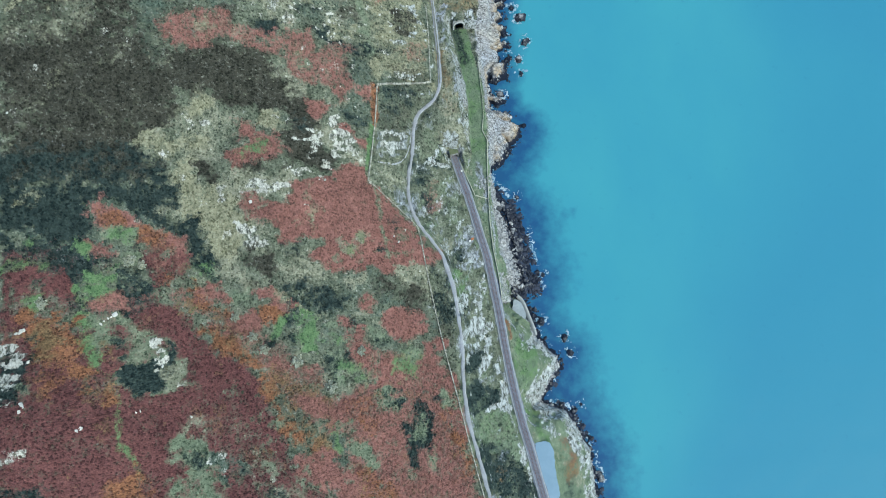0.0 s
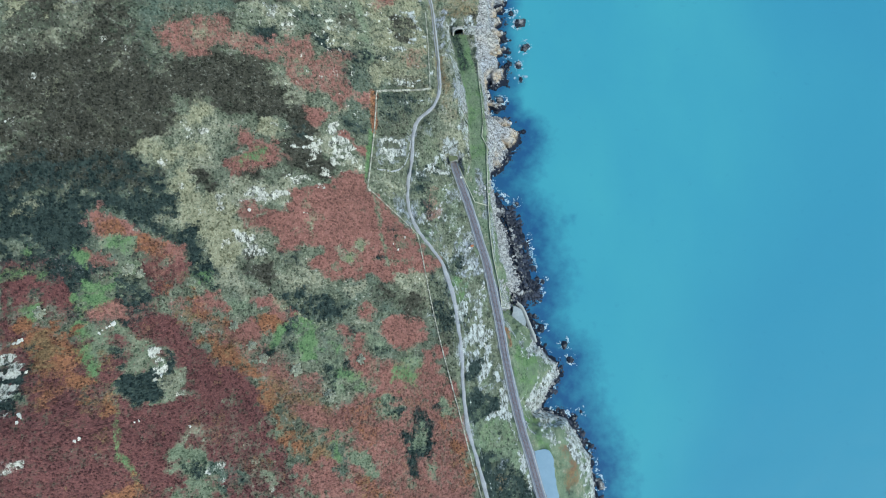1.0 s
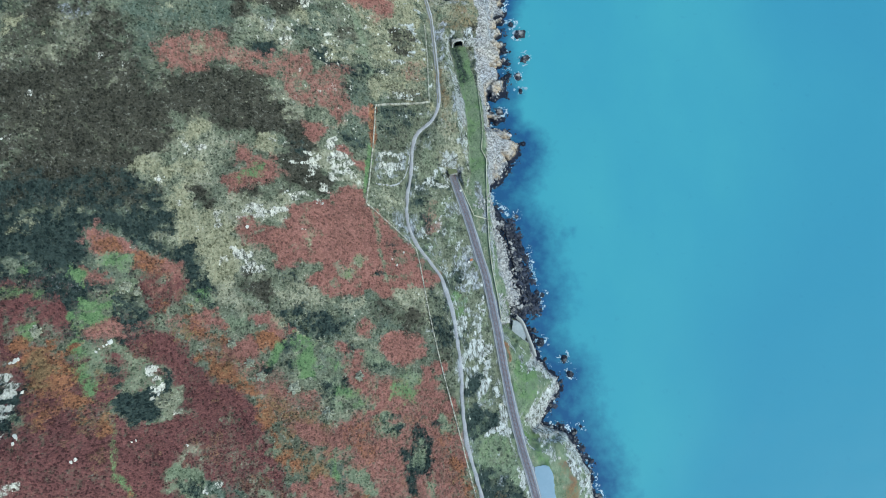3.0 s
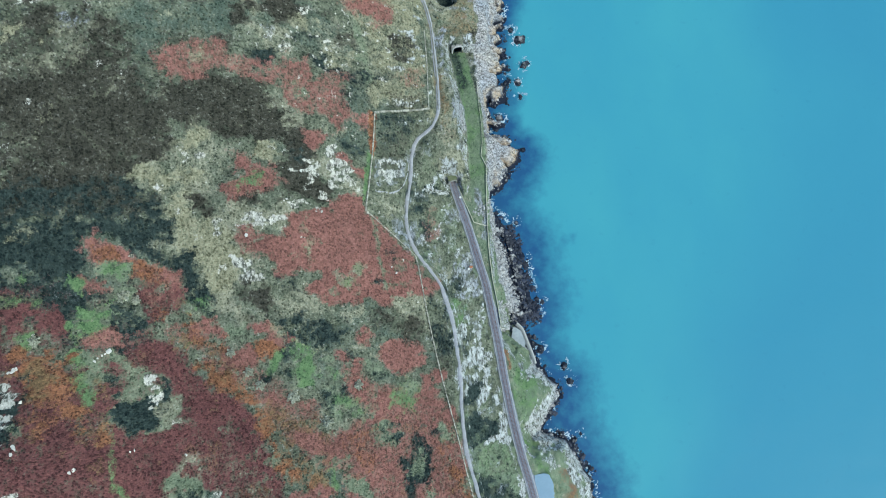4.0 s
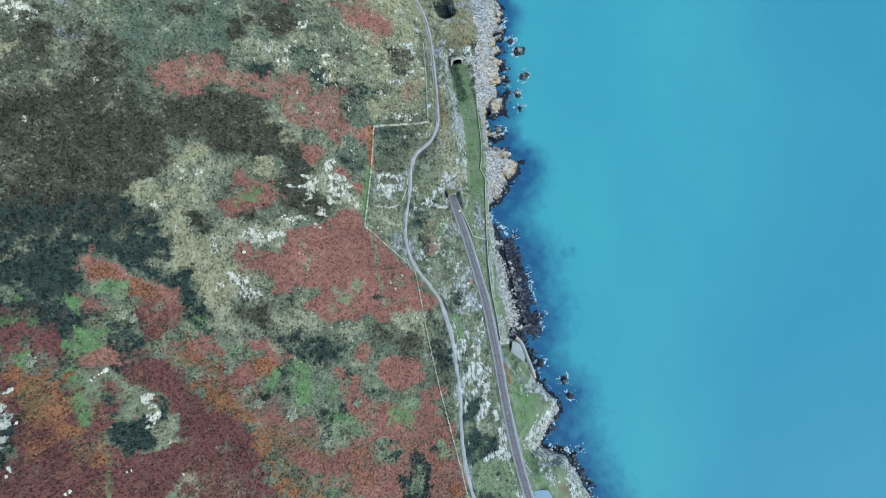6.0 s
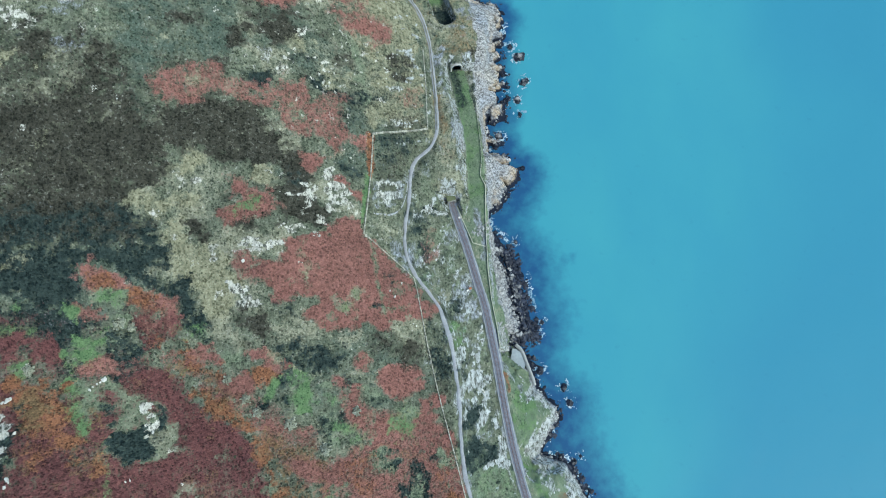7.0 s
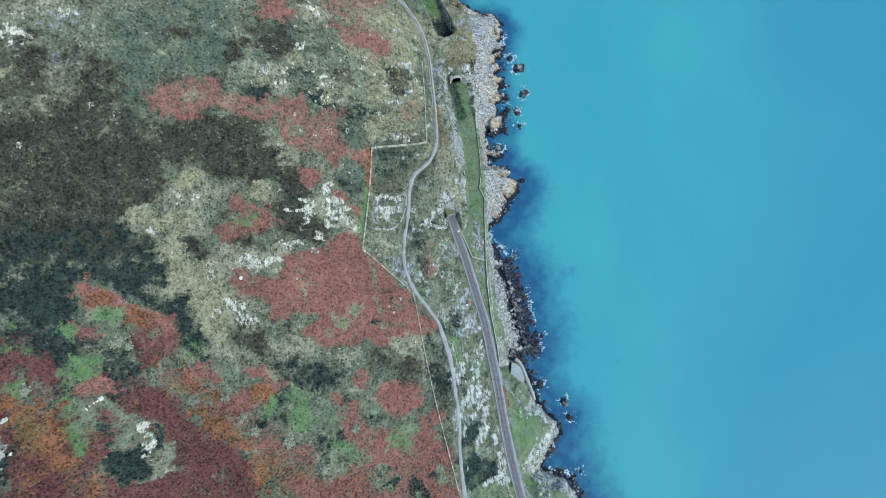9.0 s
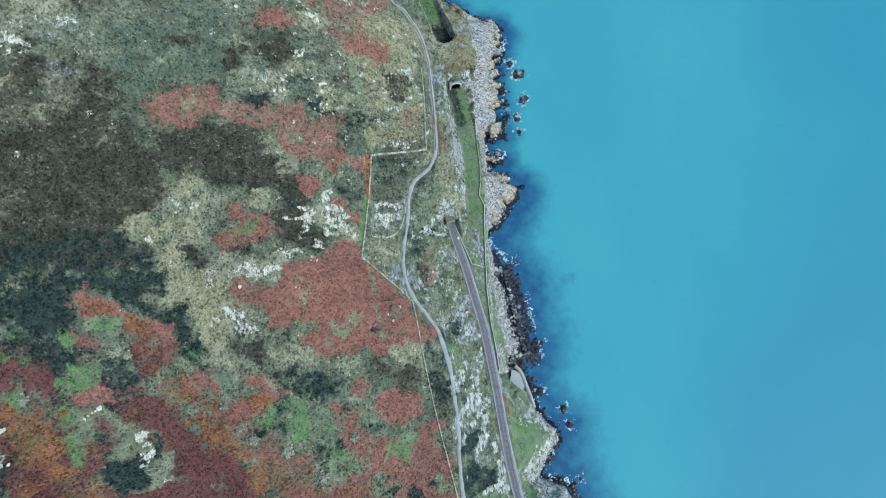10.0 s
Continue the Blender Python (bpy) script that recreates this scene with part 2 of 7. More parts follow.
patch("bare", .35, .8, (-157.5, 144.7), (-155.3, 145.1), (-155.9, 142.2), (-157.4, 142.2))
patch("bare", .3, .8, (-148.7, 143.7), (-144.3, 145.6), (-145.3, 140.8), (-147.9, 139.9))
patch("cream", .5, 1.3, (-179.4, 119.0), (-172.5, 122.4), (-172.4, 116.7), (-181.7, 110.7), (-185.9, 109.8))
patch("pale", .5, 1.5, (-194.7, 108.4), (-181.7, 110.7), (-180.1, 100.8), (-194.1, 99.8))
patch("bare", .55, 1, (-194.6, 107.7), (-189.1, 107.6), (-185.5, 102.3), (-194.2, 101.0))
patch("pale", .6, .5, (-168.2, 118.0), (-159.6, 112.6), (-150.6, 104.7), (-151.6, 103.3), (-160.6, 110.4), (-168.5, 116.2))
patch("pale", .35, 1.8, (-145.7, 120.7), (-138.9, 122.3), (-138.7, 115.1), (-142.9, 104.3), (-139.4, 100.9), (-147.3, 101.4), (-149.5, 103.6), (-157.1, 100.3), (-156.1, 102.9), (-148.5, 106.2), (-146.5, 114.1))
patch("heather", .45, 4, (-196.9, 122.6), (-166.8, 127.0), (-119.9, 131.0), (-119.5, 116.4), (-137.1, 94.8), (-196.3, 86.6))
patch("heather", .85, 1.5, (-137.4, 110.1), (-126.4, 114.2), (-126.3, 109.0), (-132.9, 103.0), (-137.2, 101.1))
patch("pale", .4, 1.5, (-129.7, 107.3), (-124.1, 111.9), (-121.5, 104.3), (-126.2, 103.9))
patch("cream", .75, 1.2, (-124.1, 114.6), (-113.8, 118.6), (-112.2, 115.8), (-116.1, 111.0), (-120.4, 105.8), (-123.6, 110.7))
patch("cream", .85, 1.2, (-141.2, 95.7), (-136.1, 100.0), (-131.7, 101.8), (-125.8, 93.4), (-127.8, 88.5), (-133.5, 90.0), (-139.2, 92.5))
patch("bare", .45, .8, (-133.7, 96.4), (-130.3, 95.5), (-127.8, 89.2), (-131.3, 90.2))
patch("pale", .8, .8, (-134.4, 101.5), (-130.1, 102.0), (-131.6, 99.0))
patch("cream", .9, 1.4, (-123.3, 99.5), (-115.5, 100.2), (-111.2, 92.2), (-117.7, 89.1), (-122.2, 92.6))
patch("pale", .75, 1.3, (-121.8, 93.9), (-111.8, 96.1), (-109.5, 87.5), (-116.5, 89.8))
patch("cream", .95, 1.6, (-128.8, 81.5), (-125.5, 85.6), (-118.8, 86.9), (-114.8, 80.0), (-109.9, 78.9), (-96.1, 76.4), (-96.5, 66.5), (-93.0, 61.5), (-93.4, 53.7), (-99.8, 45.9), (-107.1, 38.0), (-110.7, 48.1), (-114.4, 55.6), (-122.5, 60.1), (-125.0, 66.4), (-127.9, 73.8))
patch("bare", .4, .8, (-124.3, 83.1), (-120.8, 83.5), (-120.7, 79.6), (-123.4, 78.6))
patch("heather", .85, 1.2, (-117.6, 87.0), (-111.6, 88.7), (-108.3, 81.7), (-114.8, 78.7))
patch("pale", .4, 1, (-170.0, 85.7), (-160.6, 79.0), (-163.4, 76.7), (-169.9, 82.0))
# the dark gorse belt
patch("dark", 1, 1.6, (-196.5, 71.2), (-180.6, 73.4), (-170.0, 73.6), (-156.4, 74.7), (-136.3, 75.6), (-127.6, 77.7), (-122.4, 71.7), (-125.0, 68.2), (-130.7, 66.8), (-124.9, 58.8), (-117.9, 60.4), (-113.1, 53.1), (-106.4, 38.0), (-107.9, 29.8), (-114.5, 37.8), (-122.6, 52.7), (-134.0, 59.6), (-139.5, 59.2), (-146.5, 66.3), (-156.4, 68.6), (-160.8, 65.4), (-160.6, 58.1), (-158.5, 50.9), (-171.4, 49.8), (-195.9, 49.6))
patch("dark", .6, 2, (-137.9, 89.5), (-127.8, 86.7), (-128.7, 76.4), (-138.5, 75.4))
patch("cream", .7, 1.4, (-188.3, 67.7), (-181.6, 71.1), (-177.3, 67.5), (-180.5, 64.5), (-189.5, 64.2))
patch("pale", .5, 1, (-172.5, 73.4), (-169.5, 73.6), (-169.8, 70.4), (-172.4, 70.7))
patch("cream", .5, 1, (-194.2, 92.7), (-189.4, 92.5), (-189.8, 88.2), (-194.1, 87.9))
patch("pale", .5, 2, (-133.0, 67.1), (-125.0, 66.4), (-122.5, 60.1), (-127.2, 59.9), (-133.6, 63.3))
patch("dark", .8, 1.2, (-122.5, 60.1), (-116.0, 62.6), (-115.5, 57.5), (-120.7, 55.8))
patch("dark", .9, 1.5, (-117.9, 52.9), (-112.6, 51.8), (-107.1, 41.8), (-106.5, 34.2), (-110.9, 34.1), (-114.4, 42.9))
# the red slope, left
patch("dark", .75, 2, (-195.9, 49.6), (-160.7, 50.8), (-158.6, 28.8), (-176.1, 24.6), (-193.7, 25.6))
patch("dark", .6, 3, (-196.3, 87.8), (-136.8, 90.9), (-127.6, 77.7), (-196.4, 68.8))
patch("maroon", .45, 2, (-195.6, 42.4), (-158.5, 50.9), (-153.9, 49.8), (-136.4, 29.6), (-138.4, 25.8), (-161.8, 11.6), (-191.3, 11.3))
patch("maroon", .88, 3, (-192.4, 16.1), (-162.0, 12.8), (-146.3, 16.8), (-137.4, 26.3), (-127.5, 24.9), (-117.8, 17.4), (-104.8, 4.8), (-89.4, -4.1), (-81.1, -17.9), (-72.7, -37.7), (-57.1, -62.4), (-37.2, -73.2), (-178.1, -62.8))
patch("dark", .45, 3, (-169.3, 50.4), (-147.3, 51.3), (-118.0, 37.7), (-125.2, 24.9), (-146.3, 16.8), (-164.7, 16.4))
patch("russet", .55, 2.5, (-137.4, 27.1), (-125.2, 33.8), (-110.9, 27.8), (-87.7, 15.1), (-69.7, 2.3), (-79.5, -5.4), (-99.9, 4.8), (-117.8, 17.4), (-129.8, 24.8))
patch("ochre", .3, 2.5, (-127.5, 29.9), (-110.9, 26.5), (-90.2, 12.5), (-99.9, 4.8), (-117.9, 18.7))
patch("russet", .9, .9, (-161.2, 64.2), (-158.6, 67.5), (-155.3, 68.2), (-150.8, 66.0), (-147.5, 62.5), (-144.8, 64.4), (-140.1, 61.6), (-137.4, 56.4), (-144.0, 54.7), (-148.6, 54.5), (-155.0, 52.9), (-157.3, 53.3), (-158.9, 58.2))
patch("orange", .65, 1, (-157.4, 63.2), (-152.0, 63.5), (-144.1, 59.0), (-144.1, 56.0), (-151.8, 54.8), (-156.7, 57.1))
patch("russet", .8, 1, (-141.1, 57.9), (-136.3, 57.4), (-127.7, 54.9), (-124.6, 50.1), (-123.9, 45.8), (-134.2, 45.4), (-136.4, 48.3), (-138.6, 49.4), (-140.8, 53.0))
patch("orange", .65, 1, (-141.1, 57.9), (-136.3, 57.4), (-127.7, 54.9), (-124.6, 50.1), (-123.9, 45.8), (-134.2, 45.4), (-136.4, 48.3), (-138.6, 49.4), (-140.8, 53.0))
patch("russet", .75, 1, (-127.2, 53.7), (-120.3, 52.8), (-119.1, 44.7), (-125.0, 46.3))
patch("maroon", .8, 1.2, (-140.2, 46.8), (-134.2, 46.6), (-120.3, 45.2), (-120.0, 35.2), (-125.2, 32.5), (-129.8, 29.4), (-136.5, 34.6), (-140.0, 40.7))
patch("russet", .5, 1.5, (-136.5, 44.6), (-122.7, 45.1), (-122.8, 36.3), (-134.3, 37.2))
patch("orange", .5, 1, (-132.5, 36.8), (-125.1, 37.5), (-125.2, 29.5), (-130.9, 30.6))
patch("sage", .9, .8, (-156.1, 53.4), (-149.6, 55.0), (-141.6, 55.4), (-144.0, 51.5), (-146.1, 47.7), (-151.5, 48.1), (-155.0, 49.8))
patch("grass", .6, .8, (-152.8, 53.5), (-144.0, 55.0), (-146.1, 48.4), (-151.6, 48.6))
patch("grass", .8, .8, (-188.3, 48.6), (-183.4, 49.2), (-183.4, 45.6), (-188.0, 45.5))
patch("grass", .6, 1, (-195.2, 36.2), (-176.1, 40.5), (-175.3, 36.8), (-181.7, 34.0), (-194.9, 33.8))
patch("dark", .6, 2, (-175.7, 45.3), (-162.8, 48.2), (-160.0, 36.0), (-166.0, 28.1), (-174.3, 38.1))
patch("slate", .15, 2, (-174.6, 46.5), (-162.7, 47.0), (-161.1, 39.7), (-173.3, 39.3))
patch("maroon", .9, 1.2, (-190.3, 32.9), (-181.8, 35.5), (-180.0, 25.8), (-187.8, 23.2))
patch("maroon", .9, 1.2, (-179.2, 32.6), (-169.8, 35.0), (-165.4, 26.1), (-170.0, 24.3), (-177.4, 27.7))
patch("russet", .7, 1, (-157.3, 49.0), (-148.9, 47.5), (-149.4, 43.4), (-156.0, 44.8))
patch("russet", .7, 1, (-162.8, 50.7), (-159.3, 50.4), (-158.7, 45.5), (-162.6, 45.8))
patch("grass", .8, .8, (-164.9, 49.4), (-160.6, 47.8), (-161.4, 44.3), (-165.2, 45.2))
patch("grass", .8, .9, (-162.4, 32.3), (-155.8, 37.5), (-147.3, 40.3), (-146.7, 29.2), (-151.2, 27.1), (-158.3, 25.1), (-160.7, 20.9), (-162.6, 28.1))
patch("dark", 1, 1, (-146.9, 37.1), (-138.8, 37.5), (-136.4, 29.6), (-146.1, 27.8))
patch("sage", .7, 1, (-146.2, 34.2), (-138.8, 35.8), (-139.5, 31.5), (-145.0, 30.5))
patch("sage", .9, .7, (-146.4, 44.0), (-141.3, 45.3), (-141.5, 39.9), (-146.0, 40.1))
patch("russet", .6, 1, (-159.1, 22.6), (-147.1, 26.7), (-145.6, 20.6), (-156.8, 19.0))
patch("grass", .6, 1.2, (-121.6, 37.6), (-110.7, 41.7), (-109.6, 32.3), (-114.5, 34.8), (-118.1, 34.7))
patch("orange", .7, .9, (-120.0, 33.9), (-116.9, 37.0), (-114.1, 32.8), (-110.4, 26.5), (-114.5, 24.4), (-119.3, 25.8))
patch("ochre", .5, 1.5, (-125.7, 25.4), (-113.3, 24.4), (-114.2, 20.0), (-122.5, 17.4))
patch("grass", .4, 1.5, (-125.2, 27.5), (-114.3, 21.3), (-119.1, 18.7), (-125.2, 22.4))
patch("grass", .65, 1, (-184.2, 24.5), (-178.3, 25.8), (-174.5, 16.2), (-178.6, 13.8))
patch("orange", .85, 1, (-174.1, 17.4), (-169.2, 19.2), (-166.9, 12.7), (-171.1, 12.2))
patch("orange", .7, 1.2, (-184.8, 14.9), (-179.1, 16.2), (-172.4, 6.7), (-177.0, 3.9))
patch("grass", .75, .8, (-166.1, 16.4), (-161.7, 18.4), (-157.9, 12.9), (-155.7, 14.1), (-153.5, 4.5), (-148.4, -7.3), (-151.5, -8.6), (-156.7, -3.0), (-160.7, 4.4))
patch("sage", .8, 1, (-156.3, 15.4), (-148.3, 15.5), (-147.9, 7.0), (-151.5, 2.1), (-154.5, 6.9))
patch("ochre", .4, 1, (-152.5, 4.5), (-145.6, 4.6), (-143.1, -7.4), (-140.4, -14.8), (-145.8, -11.9))
patch("grass", .5, .3, (-151.7, -2.6), (-147.6, -8.4), (-143.9, -9.7), (-139.6, -19.0), (-136.1, -41.6), (-139.0, -41.3), (-141.5, -21.1), (-146.2, -12.4), (-151.5, -7.2))
patch("orange", .8, 1.6, (-183.4, 14.9), (-163.3, 14.0), (-159.7, 2.1), (-156.4, -2.6), (-151.2, -8.4), (-149.0, -11.8), (-150.4, -18.4), (-158.5, -14.2), (-164.9, -19.4), (-171.4, -7.0), (-178.0, 2.0))
patch("ochre", .75, 1.5, (-175.8, 4.8), (-166.6, 4.9), (-165.8, -5.3), (-172.3, -5.2))
patch("ochre", .5, 1.5, (-176.7, 15.0), (-169.3, 13.9), (-168.7, 6.8), (-175.5, 9.1))
patch("maroon", .6, 1.5, (-170.8, -5.9), (-158.8, -7.1), (-159.3, -11.6), (-166.9, -13.6))
patch("orange", .9, 1, (-157.1, -8.3), (-149.8, -8.4), (-147.7, -19.0), (-152.5, -18.4))
patch("orange", .85, 1, (-146.4, -11.9), (-143.2, -14.3), (-141.9, -21.6), (-145.0, -18.7))
# the outcrop in the red slope
patch("sage", .8, 1, (-145.5, 7.0), (-142.8, 12.0), (-135.4, 12.6), (-130.6, 7.7), (-125.8, 4.7), (-125.0, -2.7), (-120.0, -4.7), (-117.5, -11.4), (-121.0, -17.8), (-127.0, -18.8), (-132.7, -19.7), (-137.6, -18.4), (-141.2, -14.3), (-144.3, -2.6))
patch("pale", .45, 1, (-142.6, 10.7), (-135.4, 12.1), (-131.6, -2.7), (-140.0, -3.9))
patch("dark", 1, .7, (-142.8, -4.3), (-126.6, -3.2), (-125.5, -14.8), (-132.7, -19.7), (-138.4, -16.3), (-141.3, -12.0))
patch("dark", .6, .7, (-146.5, 7.0), (-143.0, 6.5), (-140.9, -2.7), (-143.8, -3.1))
patch("dark", .8, .6, (-133.4, 4.6), (-130.3, -6.3), (-126.3, -6.4), (-126.2, 4.7), (-124.4, 2.2), (-124.6, -3.2), (-126.5, -10.0), (-130.9, -7.5))
patch("pale", .55, .8, (-126.3, -6.4), (-119.3, -4.7), (-117.5, -13.1), (-122.6, -18.5), (-126.2, -16.0))
patch("bare", 1, .4, (-134.4, 8.1), (-129.2, 7.2), (-126.0, 1.0), (-126.1, -4.4), (-130.2, -6.8), (-132.6, 1.0))
patch("bare", .4, .5, (-121.5, -7.2), (-118.0, -8.4), (-117.3, -15.0), (-121.0, -17.8))
patch("dark", .75, 1.2, (-188.3, 2.5), (-177.7, 2.5), (-173.3, -11.4), (-171.9, -20.9), (-178.4, -22.3))
patch("bare", 1, .3, (-188.2, 2.0), (-179.7, 2.3), (-176.5, -1.4), (-176.9, -5.9), (-184.9, -7.4))
patch("bare", .7, .4, (-184.3, -8.7), (-175.3, -8.8), (-174.2, -15.7), (-180.1, -18.1))
patch("bare", .9, .3, (-179.5, -19.4), (-173.1, -19.2), (-172.9, -24.0), (-177.7, -24.4))
patch("sage", .4, 2, (-175.7, -13.5), (-169.8, -13.6), (-164.0, -28.3), (-169.2, -30.3))
patch("sage", .7, 1.5, (-119.0, -36.7), (-109.6, -33.8), (-104.8, -41.9), (-118.2, -46.7))
patch("pale", .25, 4, (-118.5, -22.2), (-93.2, -20.2), (-86.5, -46.8), (-118.3, -45.5))
patch("pale", .5, 2, (-113.6, -27.1), (-109.0, -28.4), (-109.6, -34.3), (-112.9, -34.2))
# upper middle
patch("pale", .65, 2, (-99.7, 197.3), (-92.3, 194.0), (-89.4, 185.6), (-94.0, 177.9), (-101.6, 184.6))
patch("heather", .75, 1.5, (-104.5, 185.2), (-95.5, 189.6), (-96.5, 179.6), (-104.1, 176.4))
patch("heather", 1, 1.5, (-88.6, 195.4), (-82.6, 202.3), (-75.1, 194.6), (-74.4, 187.6), (-83.2, 183.0), (-89.4, 185.6))
patch("bare", .5, .8, (-78.5, 197.4), (-71.0, 202.3), (-69.6, 196.7), (-75.8, 191.9))
patch("cream", .7, 1.2, (-79.0, 186.5), (-66.9, 194.5), (-63.4, 187.5), (-75.6, 181.7))
patch("pale", .65, 2, (-96.3, 177.1), (-78.2, 183.7), (-77.6, 166.9), (-93.7, 167.8))
patch("slate", .5, 1, (-90.9, 179.1), (-86.4, 180.9), (-86.2, 173.5), (-90.5, 172.7))
patch("bare", .4, .8, (-90.9, 177.6), (-86.8, 179.2), (-87.2, 174.0), (-90.0, 173.5))
patch("bare", .4, 1, (-84.1, 172.6), (-76.2, 175.4), (-76.4, 170.1), (-83.9, 167.1))
patch("bare", .5, .6, (-77.4, 182.8), (-68.7, 184.8), (-68.5, 181.3), (-76.3, 180.0))
patch("dark", .75, 1.2, (-77.3, 179.1), (-65.9, 182.0), (-67.3, 177.0), (-75.7, 175.6))
patch("dark", .8, 1.2, (-97.6, 164.0), (-87.4, 167.3), (-86.9, 160.7), (-95.7, 157.2))
patch("heather", .6, 1.5, (-110.4, 168.8), (-103.4, 172.2), (-101.9, 165.2), (-108.6, 161.5))
patch("russet", .7, 1.4, (-134.3, 151.1), (-132.0, 159.6), (-126.3, 164.1), (-116.9, 163.8), (-108.8, 163.9), (-106.3, 160.5), (-100.6, 161.3), (-95.8, 160.4), (-90.9, 158.3), (-81.3, 164.6), (-71.2, 169.2), (-66.6, 161.9), (-55.0, 166.1), (-49.2, 166.0), (-50.6, 157.2), (-51.8, 150.4), (-47.1, 143.6), (-51.4, 135.5), (-56.6, 132.7), (-61.9, 136.7), (-69.7, 137.0), (-77.6, 139.9), (-81.6, 145.0), (-84.3, 150.2), (-92.9, 150.6), (-97.8, 151.6), (-104.7, 150.8), (-108.2, 152.7), (-113.6, 146.0), (-119.4, 143.0), (-127.5, 141.7), (-131.5, 143.7), (-134.9, 145.7))
patch("cream", .35, 2, (-123.8, 160.4), (-114.2, 159.9), (-115.1, 150.8), (-120.8, 148.5))
patch("cream", .35, 2, (-80.9, 158.0), (-70.7, 157.7), (-71.4, 145.1), (-79.4, 150.8))
patch("sage", .5, .8, (-76.9, 150.6), (-69.1, 153.3), (-69.7, 147.0), (-75.3, 145.7))
patch("pale", .3, 2, (-106.2, 158.8), (-98.2, 160.6), (-100.3, 153.3), (-105.2, 152.1))
patch("dark", .85, 1, (-67.8, 169.7), (-61.6, 172.8), (-60.4, 165.3), (-66.9, 161.9))
patch("cream", .6, 1.2, (-60.9, 175.7), (-49.4, 178.5), (-49.1, 170.8), (-60.6, 168.6))
patch("bare", .5, .7, (-54.7, 177.7), (-48.1, 175.3), (-50.8, 170.3), (-55.0, 170.6))
patch("sage", .8, .8, (-53.9, 201.3), (-49.2, 200.0), (-41.1, 187.9), (-39.1, 170.9), (-40.1, 156.7), (-42.1, 156.2), (-43.2, 172.9), (-46.2, 185.9), (-53.9, 195.9))
patch("cream", .5, 1.5, (-40.0, 181.1), (-31.2, 182.5), (-32.5, 173.1), (-39.7, 170.7))
patch("russet", .4, 2, (-64.8, 213.6), (-42.5, 223.9), (-40.3, 212.8), (-47.8, 201.6), (-52.9, 203.4), (-59.0, 204.2))
patch("russet", .65, 1.5, (-44.9, 200.2), (-31.1, 214.6), (-32.7, 207.0), (-40.5, 197.9))
patch("russet", .6, 1.5, (-39.4, 217.2), (-29.9, 219.0), (-32.8, 209.5), (-42.2, 208.3))
patch("bare", .5, .6, (-42.9, 213.5), (-40.6, 214.0), (-38.2, 212.6), (-40.5, 212.0))
patch("bare", .5, .8, (-33.2, 201.0), (-26.5, 203.1), (-26.4, 196.5), (-31.8, 194.3))
patch("dark", .55, 1.4, (-54.1, 164.4), (-43.4, 169.4), (-41.1, 148.3), (-48.9, 147.2), (-52.4, 154.7))
patch("dark", .6, 1.4, (-39.7, 171.4), (-28.9, 174.9), (-28.7, 167.1), (-38.1, 164.2))
patch("russet", .95, 1, (-47.4, 144.4), (-39.9, 148.6), (-37.7, 146.1), (-37.1, 138.3), (-43.2, 136.5), (-46.6, 140.5))
patch("cream", .6, 1.5, (-39.4, 162.1), (-30.8, 166.5), (-29.0, 154.7), (-37.7, 153.9))
# the middle
patch("pale", .5, 2, (-105.6, 146.5), (-87.9, 148.3), (-84.8, 134.3), (-96.4, 124.4), (-103.5, 124.4))
patch("heather", .7, 2, (-109.0, 144.3), (-89.1, 148.0), (-86.8, 127.7), (-105.7, 122.6))
patch("pale", .7, 1.2, (-89.0, 146.6), (-84.2, 147.9), (-80.0, 138.4), (-68.4, 134.9), (-69.5, 131.0), (-76.6, 130.1), (-85.0, 138.6))
patch("cream", .6, 1.2, (-67.0, 133.0), (-58.7, 134.2), (-55.9, 128.5), (-61.6, 128.2))
patch("pale", .5, 1.5, (-64.4, 132.7), (-53.9, 132.5), (-43.2, 137.1), (-48.4, 128.6), (-57.6, 126.1))
patch("russet", 1, .9, (-72.0, 126.3), (-68.2, 130.3), (-61.7, 129.5), (-56.5, 130.2), (-59.8, 123.0), (-64.6, 117.9), (-70.0, 118.6))
patch("cream", 1, 1, (-91.7, 113.7), (-88.7, 118.2), (-82.2, 117.5), (-80.6, 113.4), (-85.5, 109.6), (-90.7, 110.6))
patch("bare", .5, .7, (-85.2, 117.6), (-80.4, 116.3), (-81.1, 113.0))
patch("russet", .85, 1.1, (-101.0, 109.6), (-96.9, 112.3), (-92.8, 107.8), (-85.3, 106.9), (-79.8, 103.2), (-79.4, 97.2), (-85.6, 93.6), (-94.0, 90.0), (-100.0, 84.0), (-102.1, 89.2), (-104.6, 93.4), (-102.0, 98.0), (-98.6, 101.3))
patch("grass", .55, .9, (-95.1, 103.7), (-90.2, 105.3), (-84.9, 101.1), (-92.0, 97.2), (-96.6, 92.5), (-100.6, 93.6), (-98.2, 98.3))
patch("dark", .6, 1.2, (-79.6, 118.6), (-68.8, 119.2), (-64.4, 113.6), (-76.2, 111.2))
patch("pale", .8, 1.2, (-63.8, 120.4), (-57.9, 117.0), (-53.2, 115.1), (-54.8, 106.6), (-62.8, 104.3), (-66.3, 111.9))
patch("bare", .95, .3, (-79.1, 106.6), (-74.2, 107.5), (-70.5, 104.2), (-74.0, 104.7), (-77.7, 104.2))
patch("bare", .6, .5, (-69.9, 113.0), (-63.6, 113.2), (-64.1, 108.4), (-68.0, 108.6))
patch("bare", .5, .5, (-70.9, 107.7), (-64.3, 111.7), (-62.7, 103.4), (-66.1, 96.2), (-70.4, 97.5))
